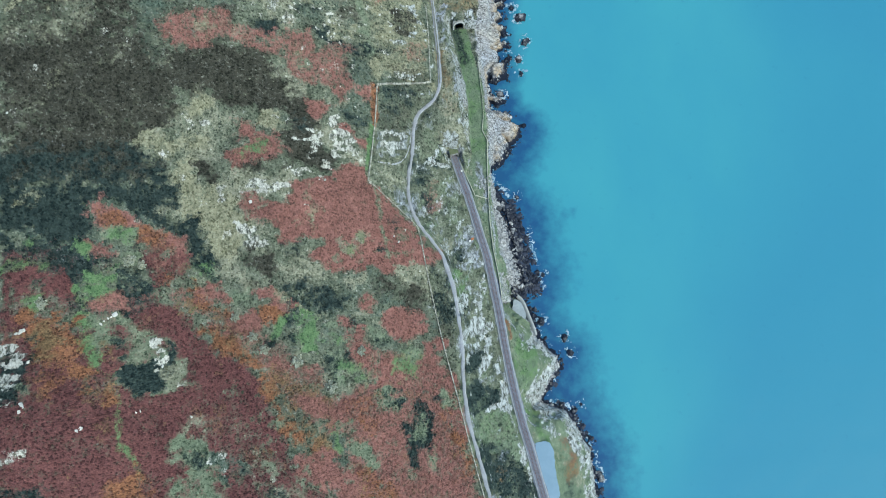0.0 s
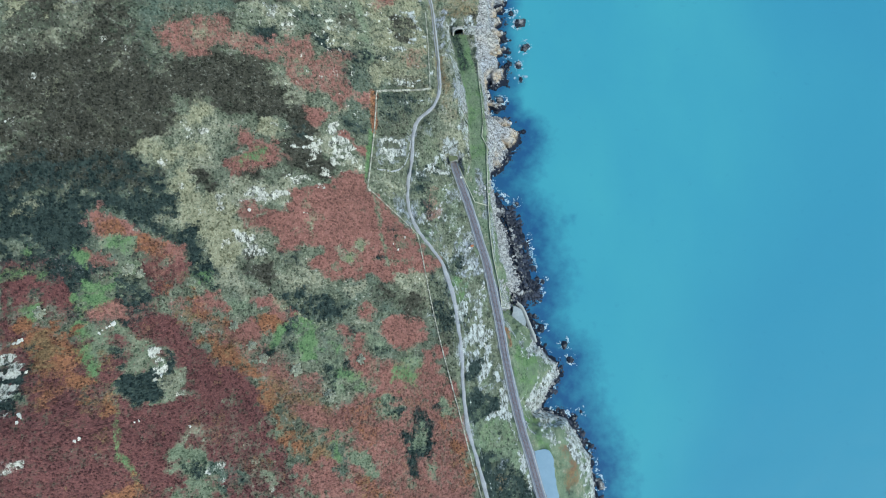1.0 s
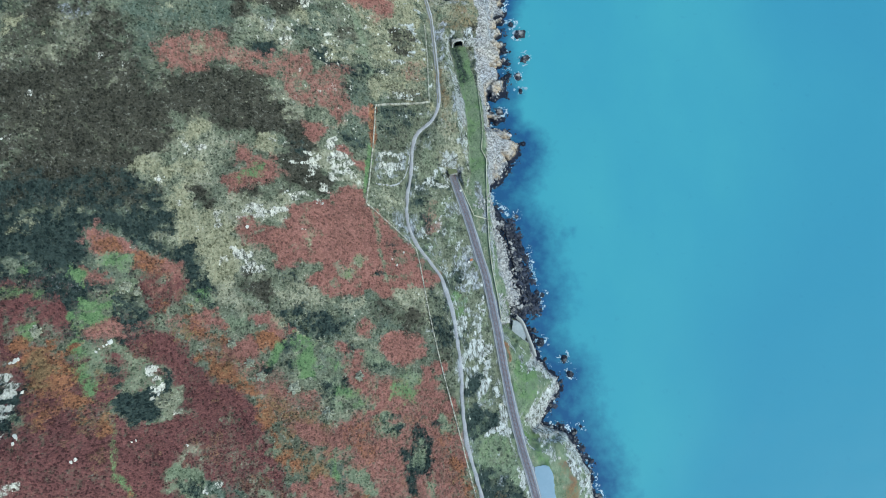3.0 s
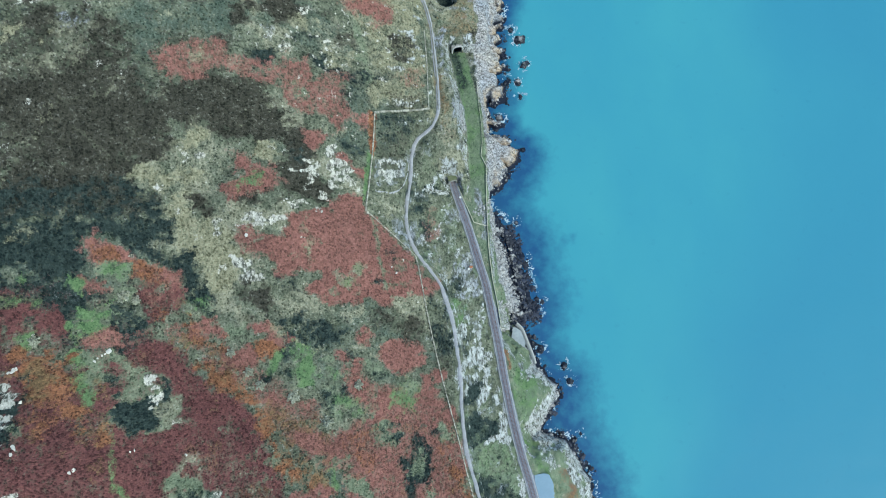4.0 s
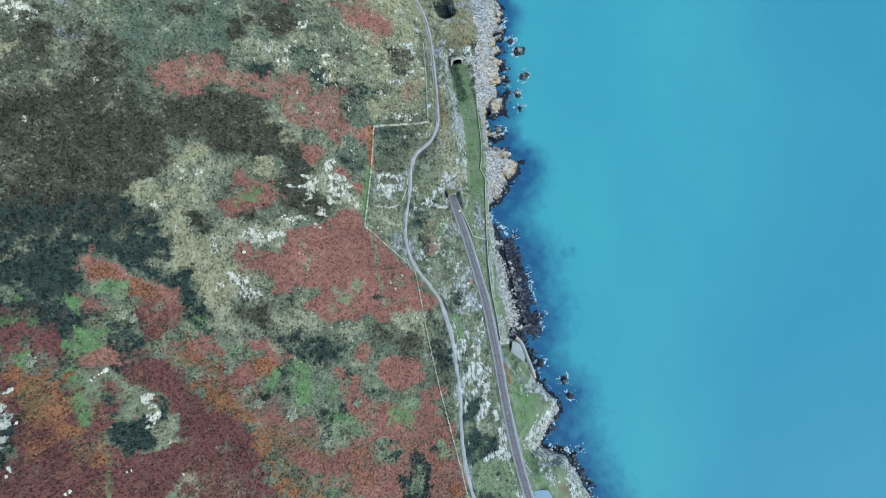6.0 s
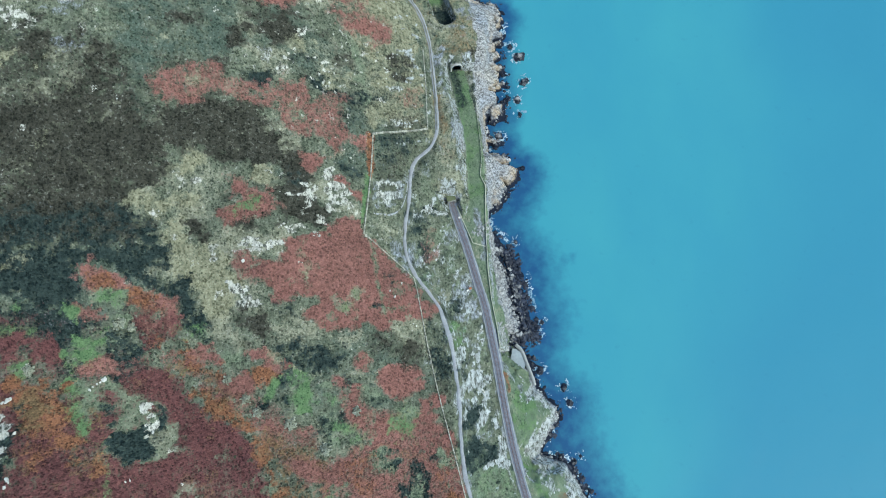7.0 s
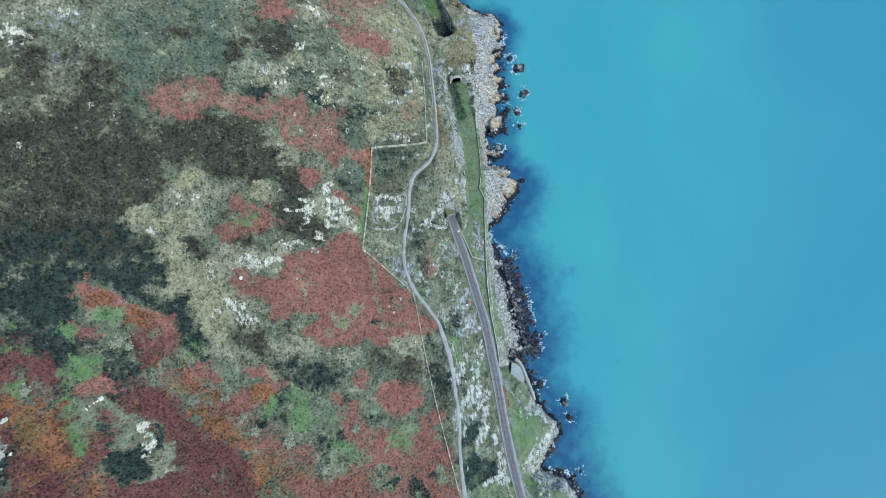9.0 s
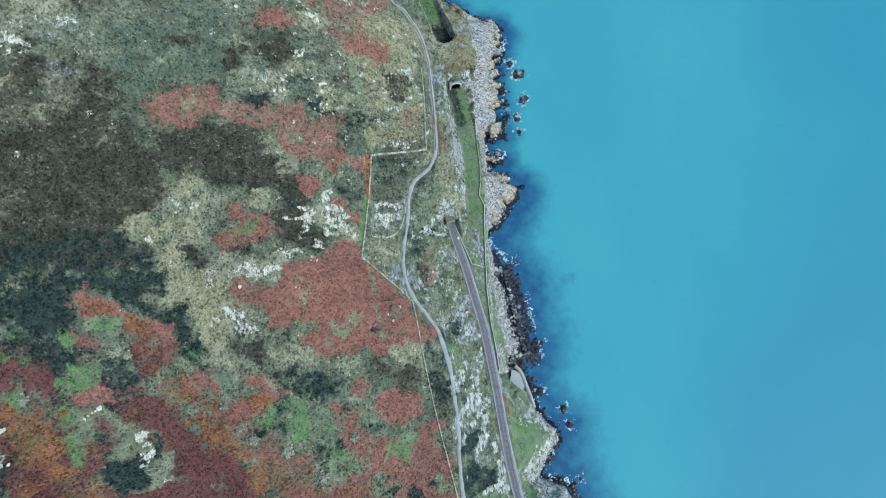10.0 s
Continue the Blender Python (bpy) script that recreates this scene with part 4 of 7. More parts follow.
patch("dark", .6, 1, (-6.1, 33.3), (5.3, 31.4), (5.3, 16.2), (-1.7, 19.0))
patch("bare", .3, .7, (-11.3, 30.8), (-5.5, 27.5), (-7.5, 22.3), (-12.1, 25.0))
# the seaward slope, north
patch("cream", .55, 2, (-6.8, 252.0), (28.0, 257.9), (29.7, 206.4), (20.5, 205.2), (3.8, 216.3), (-4.8, 223.2))
patch("cream", .5, 1.5, (-4.0, 197.5), (5.3, 178.1), (5.1, 143.6), (-6.1, 142.6), (-4.6, 168.1))
patch("slate", .7, .8, (8.5, 245.5), (24.6, 251.8), (23.5, 240.8), (12.6, 236.1))
patch("ochre", .3, 1.2, (5.0, 239.9), (27.2, 240.3), (28.0, 228.8), (15.8, 211.0), (6.5, 211.8))
patch("russet", .4, 1, (11.7, 223.8), (22.4, 227.2), (20.2, 220.8))
patch("slate", .55, .7, (4.8, 230.6), (15.1, 233.3), (13.2, 227.3))
patch("slate", .8, .7, (-7.1, 213.0), (2.1, 216.8), (4.1, 210.7), (16.5, 212.4), (20.5, 205.8), (16.1, 205.0), (10.6, 206.9), (4.8, 205.0), (3.8, 196.6), (11.1, 188.5), (5.4, 182.9), (0.3, 187.3), (-3.4, 199.4))
patch("bare", .75, .5, (0.3, 215.1), (4.8, 211.6), (16.5, 211.6), (20.1, 205.7), (16.0, 206.2), (9.6, 207.7), (3.8, 208.2))
patch("heather", .6, 1, (16.9, 216.6), (25.5, 221.2), (25.3, 208.9), (18.6, 206.8))
patch("cream", .6, 1, (21.0, 211.3), (30.3, 220.8), (28.5, 205.6), (22.3, 204.6))
patch("ochre", .5, .7, (-3.7, 195.6), (0.3, 180.0), (2.6, 160.4), (-1.3, 158.5), (-4.3, 179.9))
patch("sage", .6, .7, (0.0, 192.6), (5.5, 197.7), (7.5, 186.2), (1.7, 179.4))
patch("slate", .8, .6, (4.6, 168.3), (13.1, 179.5), (14.4, 169.9), (16.4, 160.7), (18.9, 144.4), (13.9, 131.5), (11.7, 129.4), (14.8, 143.5), (10.2, 154.0), (5.2, 156.2))
patch("pale", .6, 1.2, (-7.7, 146.3), (5.2, 151.8), (10.2, 150.4), (11.8, 133.7), (1.9, 130.8))
patch("ochre", .35, 1.5, (-4.5, 148.0), (12.7, 153.9), (12.6, 138.4), (1.9, 136.7))
patch("bare", .6, .6, (4.5, 141.1), (16.2, 144.4), (14.0, 137.1), (4.5, 135.3))
patch("pale", .7, 1, (-5.1, 131.2), (12.5, 135.2), (14.2, 128.0), (2.0, 122.4))
patch("bare", .65, .5, (-3.5, 131.2), (7.4, 128.8), (5.6, 123.3), (-0.3, 124.7))
patch("sage", .4, 2, (-15.6, 136.2), (-4.5, 133.1), (-1.3, 115.7), (-12.4, 114.2))
patch("dark", .5, 1.2, (-17.6, 116.1), (-8.6, 114.7), (-10.2, 101.6), (-16.0, 97.1))
patch("bare", .55, .6, (-9.9, 119.6), (-3.8, 120.0), (-3.9, 112.0), (-9.0, 111.1))
patch("bare", .5, .6, (-3.6, 110.7), (5.9, 113.0), (4.2, 102.1), (-3.5, 100.9))
patch("russet", .4, .8, (-10.8, 99.5), (-5.5, 102.0), (-4.5, 94.1), (-10.1, 92.3))
patch("russet", .4, .8, (-9.8, 90.7), (-1.9, 91.8), (-3.8, 82.4), (-10.3, 81.5))
patch("sage", .4, 1.5, (-1.3, 98.6), (15.1, 100.4), (18.1, 81.7), (5.1, 77.3))
patch("dark", .4, 1.2, (-13.9, 100.0), (-10.2, 100.6), (-10.7, 85.4), (-14.4, 86.5))
# the seaward slope, south
patch("bare", .95, .4, (-10.6, 81.1), (-6.0, 79.7), (-4.4, 69.3), (2.5, 63.5), (-1.2, 62.2), (-6.2, 68.3), (-9.3, 73.4))
patch("pale", .6, .8, (-5.9, 72.6), (5.0, 65.5), (3.4, 60.2), (-4.2, 61.5))
patch("slate", .6, 1, (4.4, 71.2), (18.7, 72.4), (20.2, 51.3), (7.4, 50.1))
patch("bare", .4, .6, (5.0, 67.2), (18.0, 68.5), (17.7, 55.1), (6.5, 53.9))
patch("dark", .5, .8, (5.0, 62.1), (9.8, 62.7), (8.7, 55.8), (4.9, 56.3))
patch("grass", .55, .8, (4.3, 49.3), (13.4, 47.3), (13.2, 36.5), (5.6, 33.8))
patch("sage", .5, 1, (17.5, 45.4), (24.0, 42.7), (25.2, 26.9), (20.4, 26.8))
patch("bare", .75, .5, (13.7, 45.7), (23.1, 48.1), (21.0, 26.2), (12.1, 25.6), (10.3, 35.3))
patch("bare", .9, .4, (13.3, 25.1), (27.4, 24.6), (27.5, 17.1), (20.1, 13.9), (14.8, 16.7))
patch("dark", .4, .8, (9.4, 32.1), (13.4, 29.4), (12.6, 20.2), (9.1, 19.7))
patch("bare", 1, .35, (16.4, 18.9), (28.9, 19.9), (26.9, 8.6), (20.1, 12.1), (13.6, 4.9), (12.3, -3.7), (9.2, -2.0), (11.8, 5.4))
patch("dark", .7, .7, (11.8, 5.4), (20.5, 5.6), (21.5, -3.2), (13.5, -6.6), (10.4, -4.5))
patch("bare", .8, .35, (21.1, 2.9), (26.1, 1.5), (23.7, -3.8), (19.3, -8.4))
patch("sage", .5, 1, (19.6, -7.5), (27.5, -3.3), (28.6, -14.8), (22.5, -13.3))
patch("bare", 1, .3, (28.2, -0.9), (30.7, -3.9), (34.6, -15.1), (33.0, -25.5), (28.4, -24.2), (30.2, -15.5))
patch("dark", .75, .5, (9.7, -13.4), (16.5, -8.3), (28.6, -16.3), (28.4, -22.5), (19.2, -26.4), (11.4, -28.5))
patch("bare", 1, .3, (18.6, -26.1), (28.4, -21.9), (37.1, -23.5), (35.4, -26.9), (25.3, -26.9))
patch("grass", .45, 1.4, (17.0, -31.3), (28.3, -26.2), (35.1, -29.3), (36.2, -41.0), (24.8, -43.0), (15.2, -37.9))
patch("dark", .65, 1, (18.2, -41.9), (36.2, -40.4), (41.2, -54.4), (51.5, -71.5), (32.7, -77.1), (19.8, -52.0))
patch("bare", .85, .4, (36.0, -37.1), (41.1, -41.0), (43.2, -50.8), (41.2, -54.4), (37.8, -46.6))
patch("grass", .7, 1, (37.0, 16.3), (50.0, 12.8), (54.8, 2.8), (52.3, -10.0), (43.2, -15.8), (39.4, -3.3))
patch("slate", .6, .5, (40.0, 17.1), (45.8, 17.4), (44.1, 11.0))
patch("slate", .5, .5, (43.4, 1.5), (46.7, 1.5), (45.4, -3.6))
patch("bare", .65, .4, (41.9, 10.3), (48.6, 14.0), (49.4, 8.6), (43.6, 5.1))
patch("orange", .7, .3, (32.4, 24.6), (35.2, 24.8), (37.2, 13.3), (35.2, 13.2))
patch("grass", .7, 1, (42.3, -24.0), (50.2, -23.1), (53.7, -35.6), (56.4, -41.9), (47.4, -40.1))
patch("bare", .6, .5, (49.4, -23.0), (56.5, -27.4), (56.8, -36.2), (52.3, -36.1))
patch("bare", .5, .5, (57.6, -27.5), (61.5, -38.7), (57.7, -41.9))
patch("sage", .6, 1, (59.3, -27.5), (66.5, -30.3), (65.5, -41.7), (60.7, -41.5))
patch("ochre", .5, .8, (65.2, -38.3), (71.2, -38.6), (73.9, -48.4), (68.1, -51.4), (64.6, -45.0))
patch("dark", .55, 1, (16.3, -43.0), (36.2, -46.7), (41.9, -61.0), (29.3, -68.7), (17.5, -59.1))
patch("sage", .4, 1.4, (16.8, -30.7), (35.3, -31.0), (38.1, -39.7), (21.0, -42.0))
patch("ochre", .4, 1, (26.8, -53.3), (32.8, -53.5), (32.6, -60.4), (27.1, -60.1))
patch("ochre", .55, .8, (65.2, -51.9), (72.8, -51.3), (73.2, -58.8), (66.5, -61.9))
patch("russet", .3, .8, (66.2, -38.8), (72.7, -37.5), (74.2, -47.8), (67.8, -52.0))
patch("dark", .4, 1, (65.4, -63.3), (75.6, -59.5), (76.5, -71.0), (63.3, -70.7))
patch("bare", .6, .4, (37.3, -36.8), (41.5, -41.4), (46.9, -61.4), (43.4, -63.8), (38.7, -46.8))
# the white cliff edges of the southern headlands
patch("bare", .8, .4, (54.5, 15.6), (55.1, 5.9), (66.0, 6.7), (67.5, 3.8), (58.1, -4.0), (55.6, -11.1), (46.7, -18.4), (42.0, -24.0), (39.8, -22.4), (46.4, -13.8), (52.2, -5.8), (53.9, 1.2), (52.3, 9.0))
patch("bare", .85, .4, (62.7, -27.7), (68.5, -29.3), (69.7, -39.1), (75.5, -43.7), (81.1, -53.3), (75.3, -52.1), (70.1, -46.2), (65.9, -37.5))
patch("bare", .5, .4, (43.2, -19.7), (51.7, -16.1), (54.1, -19.5), (46.5, -22.8))
patch("bare", .8, .5, (52.1, 22.0), (54.4, 26.2), (56.5, 19.0), (53.6, 12.9))
patch("bare", .85, .4, (68.8, -27.6), (73.3, -36.1), (83.0, -45.9), (83.8, -58.1), (78.6, -62.5), (80.8, -78.8), (75.9, -77.9), (73.4, -65.0), (74.3, -53.6), (70.2, -43.3))

BOULDERS = [(-148.5, 17.3, 1.3), (-149.7, 16.0, 0.8), (-150.8, 15.0, 0.7), (-153.0, 12.5, 1.0), (-152.1, 14.0, 0.6), (-181.3, 7.8, 1.9), (-180.2, 8.6, 1.2), (-182.7, 6.9, 1.0), (-150.1, -31.4, 1.2), (-151.2, -32.4, 0.9), (-170.4, -22.4, 1.6), (-170.5, -25.1, 1.2), (-133.1, -25.1, 0.7), (-134.4, -25.5, 0.7), (-114.3, -27.6, 0.8), (-24.3, 59.5, 1.0), (-174.5, -5.2, 1.4), (-21.0, 67.3, 0.9), (-92.5, 71.3, 1.1), (-26.6, 62.6, 0.7)]
SKERRIES = [(50.2, 226.7, 3.4), (53.1, 208.9, 2.9), (48.0, 196.2, 2.3), (49.5, 186.2, 1.6), (70.7, 15.6, 2.2), (73.7, 6.7, 2.2), (59.0, 53.3, 1.4), (87.8, -62.7, 2.6), (57.0, 25.0, 2.6), (61.4, -1.5, 1.6), (44.4, 233.9, 2.0), (78.6, -22.7, 1.0), (35.7, 171.4, 2.6), (44.8, 102.2, 1.5)]


# ---- materials ----
class Nodes:
    """A small builder for node materials."""

    def __init__(self, name):
        self.mat = bpy.data.materials.new(name)
        self.mat.use_nodes = True
        self.tree = self.mat.node_tree
        self.bsdf = self.tree.nodes["Principled BSDF"]

    def add(self, kind, **ins):
        n = self.tree.nodes.new("ShaderNode" + kind)
        for k, v in ins.items():
            self.put(n.inputs[k.replace("_", " ")], v)
        return n

    def put(self, socket, v):
        if isinstance(v, bpy.types.NodeSocket):
            self.tree.links.new(v, socket)
        else:
            socket.default_value = v

    def coords(self):
        return self.add("NewGeometry").outputs["Position"]

    def noise(self, scale, detail=3.0, rough=0.55, where=None, stretch=None):
        where = where or self.coords()
        if stretch:
            m = self.add("Mapping", Vector=where, Rotation=(0, 0, radians(stretch[3]) if len(stretch) > 3 else 0), Scale=stretch[:3])
            where = m.outputs[0]
        return self.add("TexNoise", Vector=where, Scale=scale, Detail=detail, Roughness=rough).outputs["Fac"]

    def math(self, op, a, b=0.0, c=0.0):
        n = self.tree.nodes.new("ShaderNodeMath")
        n.operation = op
        for s, v in zip(n.inputs, (a, b, c)):
            self.put(s, v)
        return n.outputs[0]

    def ramp(self, v, lo, hi, to_lo=0.0, to_hi=1.0):
        n = self.add("MapRange", Value=v)
        for k, q in (("From Min", lo), ("From Max", hi), ("To Min", to_lo), ("To Max", to_hi)):
            self.put(n.inputs[k], q)
        return n.outputs[0]

    def mix(self, fac, a, b):
        n = self.tree.nodes.new("ShaderNodeMix")
        n.data_type = "RGBA"
        self.put(n.inputs[0], fac)
        for s, v in ((n.inputs[6], a), (n.inputs[7], b)):
            self.put(s, v if isinstance(v, bpy.types.NodeSocket) else (*v, 1))
        return n.outputs[2]

    def dim(self, colour, by):
        n = self.tree.nodes.new("ShaderNodeVectorMath")
        n.operation = "SCALE"
        self.put(n.inputs[0], colour if isinstance(colour, bpy.types.NodeSocket) else colour)
        self.put(n.inputs["Scale"], by)
        return n.outputs[0]

    def done(self, colour, rough=0.9, bump=None, strength=0.4, distance=0.2, metal=0.0, spec=0.2):
        self.put(self.bsdf.inputs["Base Color"], colour if isinstance(colour, bpy.types.NodeSocket) else (*colour, 1))
        self.put(self.bsdf.inputs["Roughness"], rough)
        self.put(self.bsdf.inputs["Metallic"], metal)
        self.put(self.bsdf.inputs["Specular IOR Level"], spec)
        if bump is not None:
            b = self.add("Bump", Height=bump, Strength=strength, Distance=distance)
            self.put(self.bsdf.inputs["Normal"], b.outputs[0])
        return self.mat


COVERS = (("turf", "teal", "pale", "heather"), ("dark", "cream", "sage", "russet"), ("maroon", "orange", "ochre", "grass"), ("slate", "scree", "bare", "cliff"))
KINDS = [name for names in COVERS for name in names]
# two real colours for each kind of cover, mixed by grain
COLOURS = {
    "moor": ((0.032, 0.042, 0.030), (0.172, 0.190, 0.140)),
    "pale": ((0.068, 0.073, 0.050), (0.300, 0.302, 0.228)),
    "heather": ((0.0135, 0.0145, 0.0115), (0.064, 0.063, 0.050)),
    "dark": ((0.009, 0.017, 0.018), (0.042, 0.061, 0.057)),
    "russet": ((0.098, 0.050, 0.044), (0.300, 0.148, 0.128)),
    "maroon": ((0.040, 0.019, 0.021), (0.180, 0.080, 0.078)),
    "orange": ((0.058, 0.030, 0.020), (0.315, 0.150, 0.086)),
    "ochre": ((0.066, 0.048, 0.028), (0.235, 0.162, 0.092)),
    "grass": ((0.042, 0.086, 0.040), (0.145, 0.222, 0.108)),
    "turf": ((0.060, 0.092, 0.058), (0.190, 0.236, 0.165)),
    "teal": ((0.022, 0.037, 0.028), (0.116, 0.148, 0.122)),
    "cream": ((0.082, 0.084, 0.052), (0.305, 0.300, 0.212)),
    "sage": ((0.052, 0.074, 0.048), (0.205, 0.238, 0.168)),
    "slate": ((0.080, 0.090, 0.108), (0.370, 0.400, 0.450)),
    "scree": ((0.170, 0.175, 0.170), (0.360, 0.360, 0.350)),
    "bare": ((0.165, 0.178, 0.180), (0.530, 0.560, 0.570)),
}


BRACKEN = ("russet", "maroon", "orange", "ochre")


def moorland():
    n = Nodes("moorland")
    pos = n.coords()
    grain = n.noise(2.0, 3, 0.7, pos)
    tuft = n.noise(0.42, 4, 0.62, pos)
    broad = n.noise(0.05, 4, 0.55, pos)
    mid = n.noise(0.17, 4, 0.65, pos)
    wisp = n.noise(0.55, 4, 0.7, pos, (1.6, 0.55, 1, 35))
    island = n.math("MULTIPLY", n.math("SUBTRACT", n.add("NewGeometry").outputs["Random Per Island"], 0.5), 0.5)
    # bracken: even stands, differing from frond to frond
    fine = n.math("ADD", n.math("ADD", n.math("MULTIPLY", grain, 0.55), n.math("MULTIPLY", broad, 0.4)), n.math("ADD", n.math("MULTIPLY", tuft, 0.35), n.math("MULTIPLY", island, 0.7)))
    fine = n.ramp(fine, 0.46, 0.86)
    # grass and heath: wisps and tussocks
    mottle = n.math("ADD", n.math("ADD", n.math("MULTIPLY", grain, 0.55), n.math("MULTIPLY", mid, 0.5)), n.math("ADD", n.math("ADD", n.math("MULTIPLY", tuft, 0.35), n.math("MULTIPLY", wisp, 0.45)), n.math("MULTIPLY", island, 0.9)))
    mottle = n.ramp(mottle, 0.73, 1.15)
    colour = n.mix(mottle, *COLOURS["moor"])
    lichen = n.math("MULTIPLY", n.ramp(n.noise(0.7, 3, 0.7, pos), 0.56, 0.68), n.ramp(mid, 0.42, 0.60))
    colour = n.mix(n.math("MULTIPLY", lichen, 0.6), colour, (0.40, 0.40, 0.36))
    edge = n.ramp(n.math("ADD", n.math("ADD", n.math("MULTIPLY", tuft, 0.35), n.math("MULTIPLY", wisp, 0.35)), n.math("MULTIPLY", grain, 0.3)), 0.36, 0.64, -0.5, 0.5)
    for k, names in enumerate(COVERS):
        at = n.add("Attribute")
        at.attribute_name = "cover_" + "abcd"[k]
        split = n.add("SeparateColor", Color=at.outputs["Color"])
        for j, name in enumerate(names):
            w = at.outputs["Alpha"] if j == 3 else split.outputs[j]
            fray = n.math("MULTIPLY", n.math("MULTIPLY", edge, n.ramp(w, 0.0, 0.2)), n.ramp(w, 0.75, 0.98, 1.0, 0.1))
            fac = n.ramp(n.math("ADD", w, fray), *((0.30, 0.64) if name in ("bare", "cliff") else (0.20, 0.80)))
            if name == "cliff":
                z = n.add("SeparateXYZ", Vector=pos).outputs[2]
                strata = n.math("ADD", n.math("MULTIPLY", n.noise(0.5, 5, 0.75, pos, (0.6, 1.4, 0.8, 20)), 0.45), n.math("MULTIPLY", n.noise(0.95, 5, 0.75, pos), 0.55))
                stain = n.noise(0.09, 3, 0.5, pos)
                c = n.mix(n.ramp(strata, 0.41, 0.61), (0.095, 0.102, 0.120), n.mix(n.ramp(n.noise(0.07, 3, 0.5, pos), 0.4, 0.6), (0.44, 0.475, 0.54), (0.56, 0.555, 0.55)))
                low = n.math("MULTIPLY", n.ramp(z, 5.0, 11.0, 1.0, 0.12), n.ramp(n.add("SeparateXYZ", Vector=pos).outputs[1], 108.0, 128.0))
                c = n.mix(n.math("MULTIPLY", n.ramp(stain, 0.42, 0.53, 0, 0.85), low), c, (0.42, 0.325, 0.225))
                gap = n.math("ABSOLUTE", n.math("SUBTRACT", n.noise(0.33, 3, 0.6, pos, (0.7, 1.3, 1, 24)), 0.5))
                c = n.mix(n.ramp(gap, 0.006, 0.035, 0.85, 0.0), c, (0.03, 0.03, 0.03))
                # wet rock by the water, the dark raised higher to paint shaded seaward faces
                wet = n.ramp(n.math("ADD", z, n.ramp(tuft, 0.2, 0.8, -2.4, 2.4)), 2.6, 5.6, 1.0, 0.0)
                c = n.mix(wet, c, (0.013, 0.018, 0.032))
            else:
                c = n.mix(fine if name in BRACKEN else mottle, *COLOURS[name])
                if name in ("heather", "pale"):
                    c = n.mix(n.math("MULTIPLY", lichen, 0.45), c, (0.36, 0.36, 0.32))
                if name == "bare":
                    upland = n.ramp(n.add("SeparateXYZ", Vector=pos).outputs[0], -35.0, -20.0, 1.0, 0.0)
                    c = n.mix(upland, c, n.mix(mottle, (0.20, 0.200, 0.175), (0.64, 0.63, 0.57)))
                if name in ("bare", "slate"):
                    crack = n.noise(0.5, 5, 0.8, pos, (1.3, 0.55, 1, 30))
                    c = n.mix(n.ramp(crack, 0.42, 0.52), (0.060, 0.065, 0.055), c)
            colour = n.mix(fac, colour, c)
    return n.done(colour, 0.95, grain, 0.5, 0.3, spec=0.1)


def plain(name, dark, light, scale, rough=0.85, bump=0.3, distance=0.05, spec=0.3, metal=0.0, second=0.15, vary=0.25):
    """Two tones by grain and by broad stains, and a little difference from piece to piece."""
    n = Nodes(name)
    pos = n.coords()
    fine, wide = n.noise(scale, 4, 0.65, pos), n.noise(scale * second, 3, 0.5, pos)
    piece = n.add("NewGeometry").outputs["Random Per Island"]
    f = n.math("ADD", n.math("ADD", n.math("MULTIPLY", fine, 0.6), n.math("MULTIPLY", wide, 0.6)), n.math("MULTIPLY", n.math("SUBTRACT", piece, 0.5), vary))
    return n.done(n.mix(n.ramp(f, 0.36, 0.84), dark, light), rough, fine, bump, distance, metal, spec)


def shore_rock():
    """Weathered grey and tan stone, black and wet near the water."""
    n = Nodes("shore_rock")
    pos = n.coords()
    z = n.add("SeparateXYZ", Vector=pos).outputs[2]
    fine, band = n.noise(1.2, 5, 0.7, pos), n.noise(0.5, 4, 0.65, pos, (0.4, 1.6, 2.0, 24))
    piece = n.add("NewGeometry").outputs["Random Per Island"]
    tone = n.math("ADD", n.math("MULTIPLY", band, 0.7), n.math("ADD", n.math("MULTIPLY", fine, 0.4), n.math("MULTIPLY", piece, 0.25)))
    c = n.mix(n.ramp(tone, 0.45, 0.85), (0.08, 0.082, 0.088), (0.46, 0.465, 0.475))
    wet = n.ramp(n.math("ADD", z, n.math("ADD", n.ramp(fine, 0.2, 0.8, -0.8, 0.8), n.ramp(n.noise(0.13, 3, 0.6, pos), 0.3, 0.7, -1.7, 1.7))), 1.0, 3.0, 1.0, 0.0)
    return n.done(n.mix(wet, c, (0.013, 0.018, 0.032)), n.ramp(wet, 0, 1, 0.9, 0.45), fine, 0.6, 0.3, spec=0.3)


def sea_water():
    n = Nodes("sea_water")
    pos = n.coords()
    at = n.add("Attribute")
    at.attribute_name = "depth"
    split = n.add("SeparateColor", Color=at.outputs["Color"])
    cloud = n.noise(0.012, 4, 0.55, pos, (1, 0.55, 1))
    fine = n.noise(0.16, 4, 0.6, pos)
    c = n.mix(n.ramp(cloud, 0.35, 0.68), (0.053, 0.258, 0.345), (0.064, 0.292, 0.354))
    c = n.mix(split.outputs[1], c, (0.046, 0.222, 0.326))
    weed = n.ramp(n.math("ADD", split.outputs[0], n.ramp(fine, 0.25, 0.75, -0.20, 0.20)), 0.10, 0.95)
    c = n.mix(weed, c, (0.018, 0.078, 0.185))
    waves = n.noise(0.5, 4, 0.6, pos, (1, 0.6, 1, 15))
    return n.done(c, 0.45, waves, 0.10, 0.15, spec=0.1)


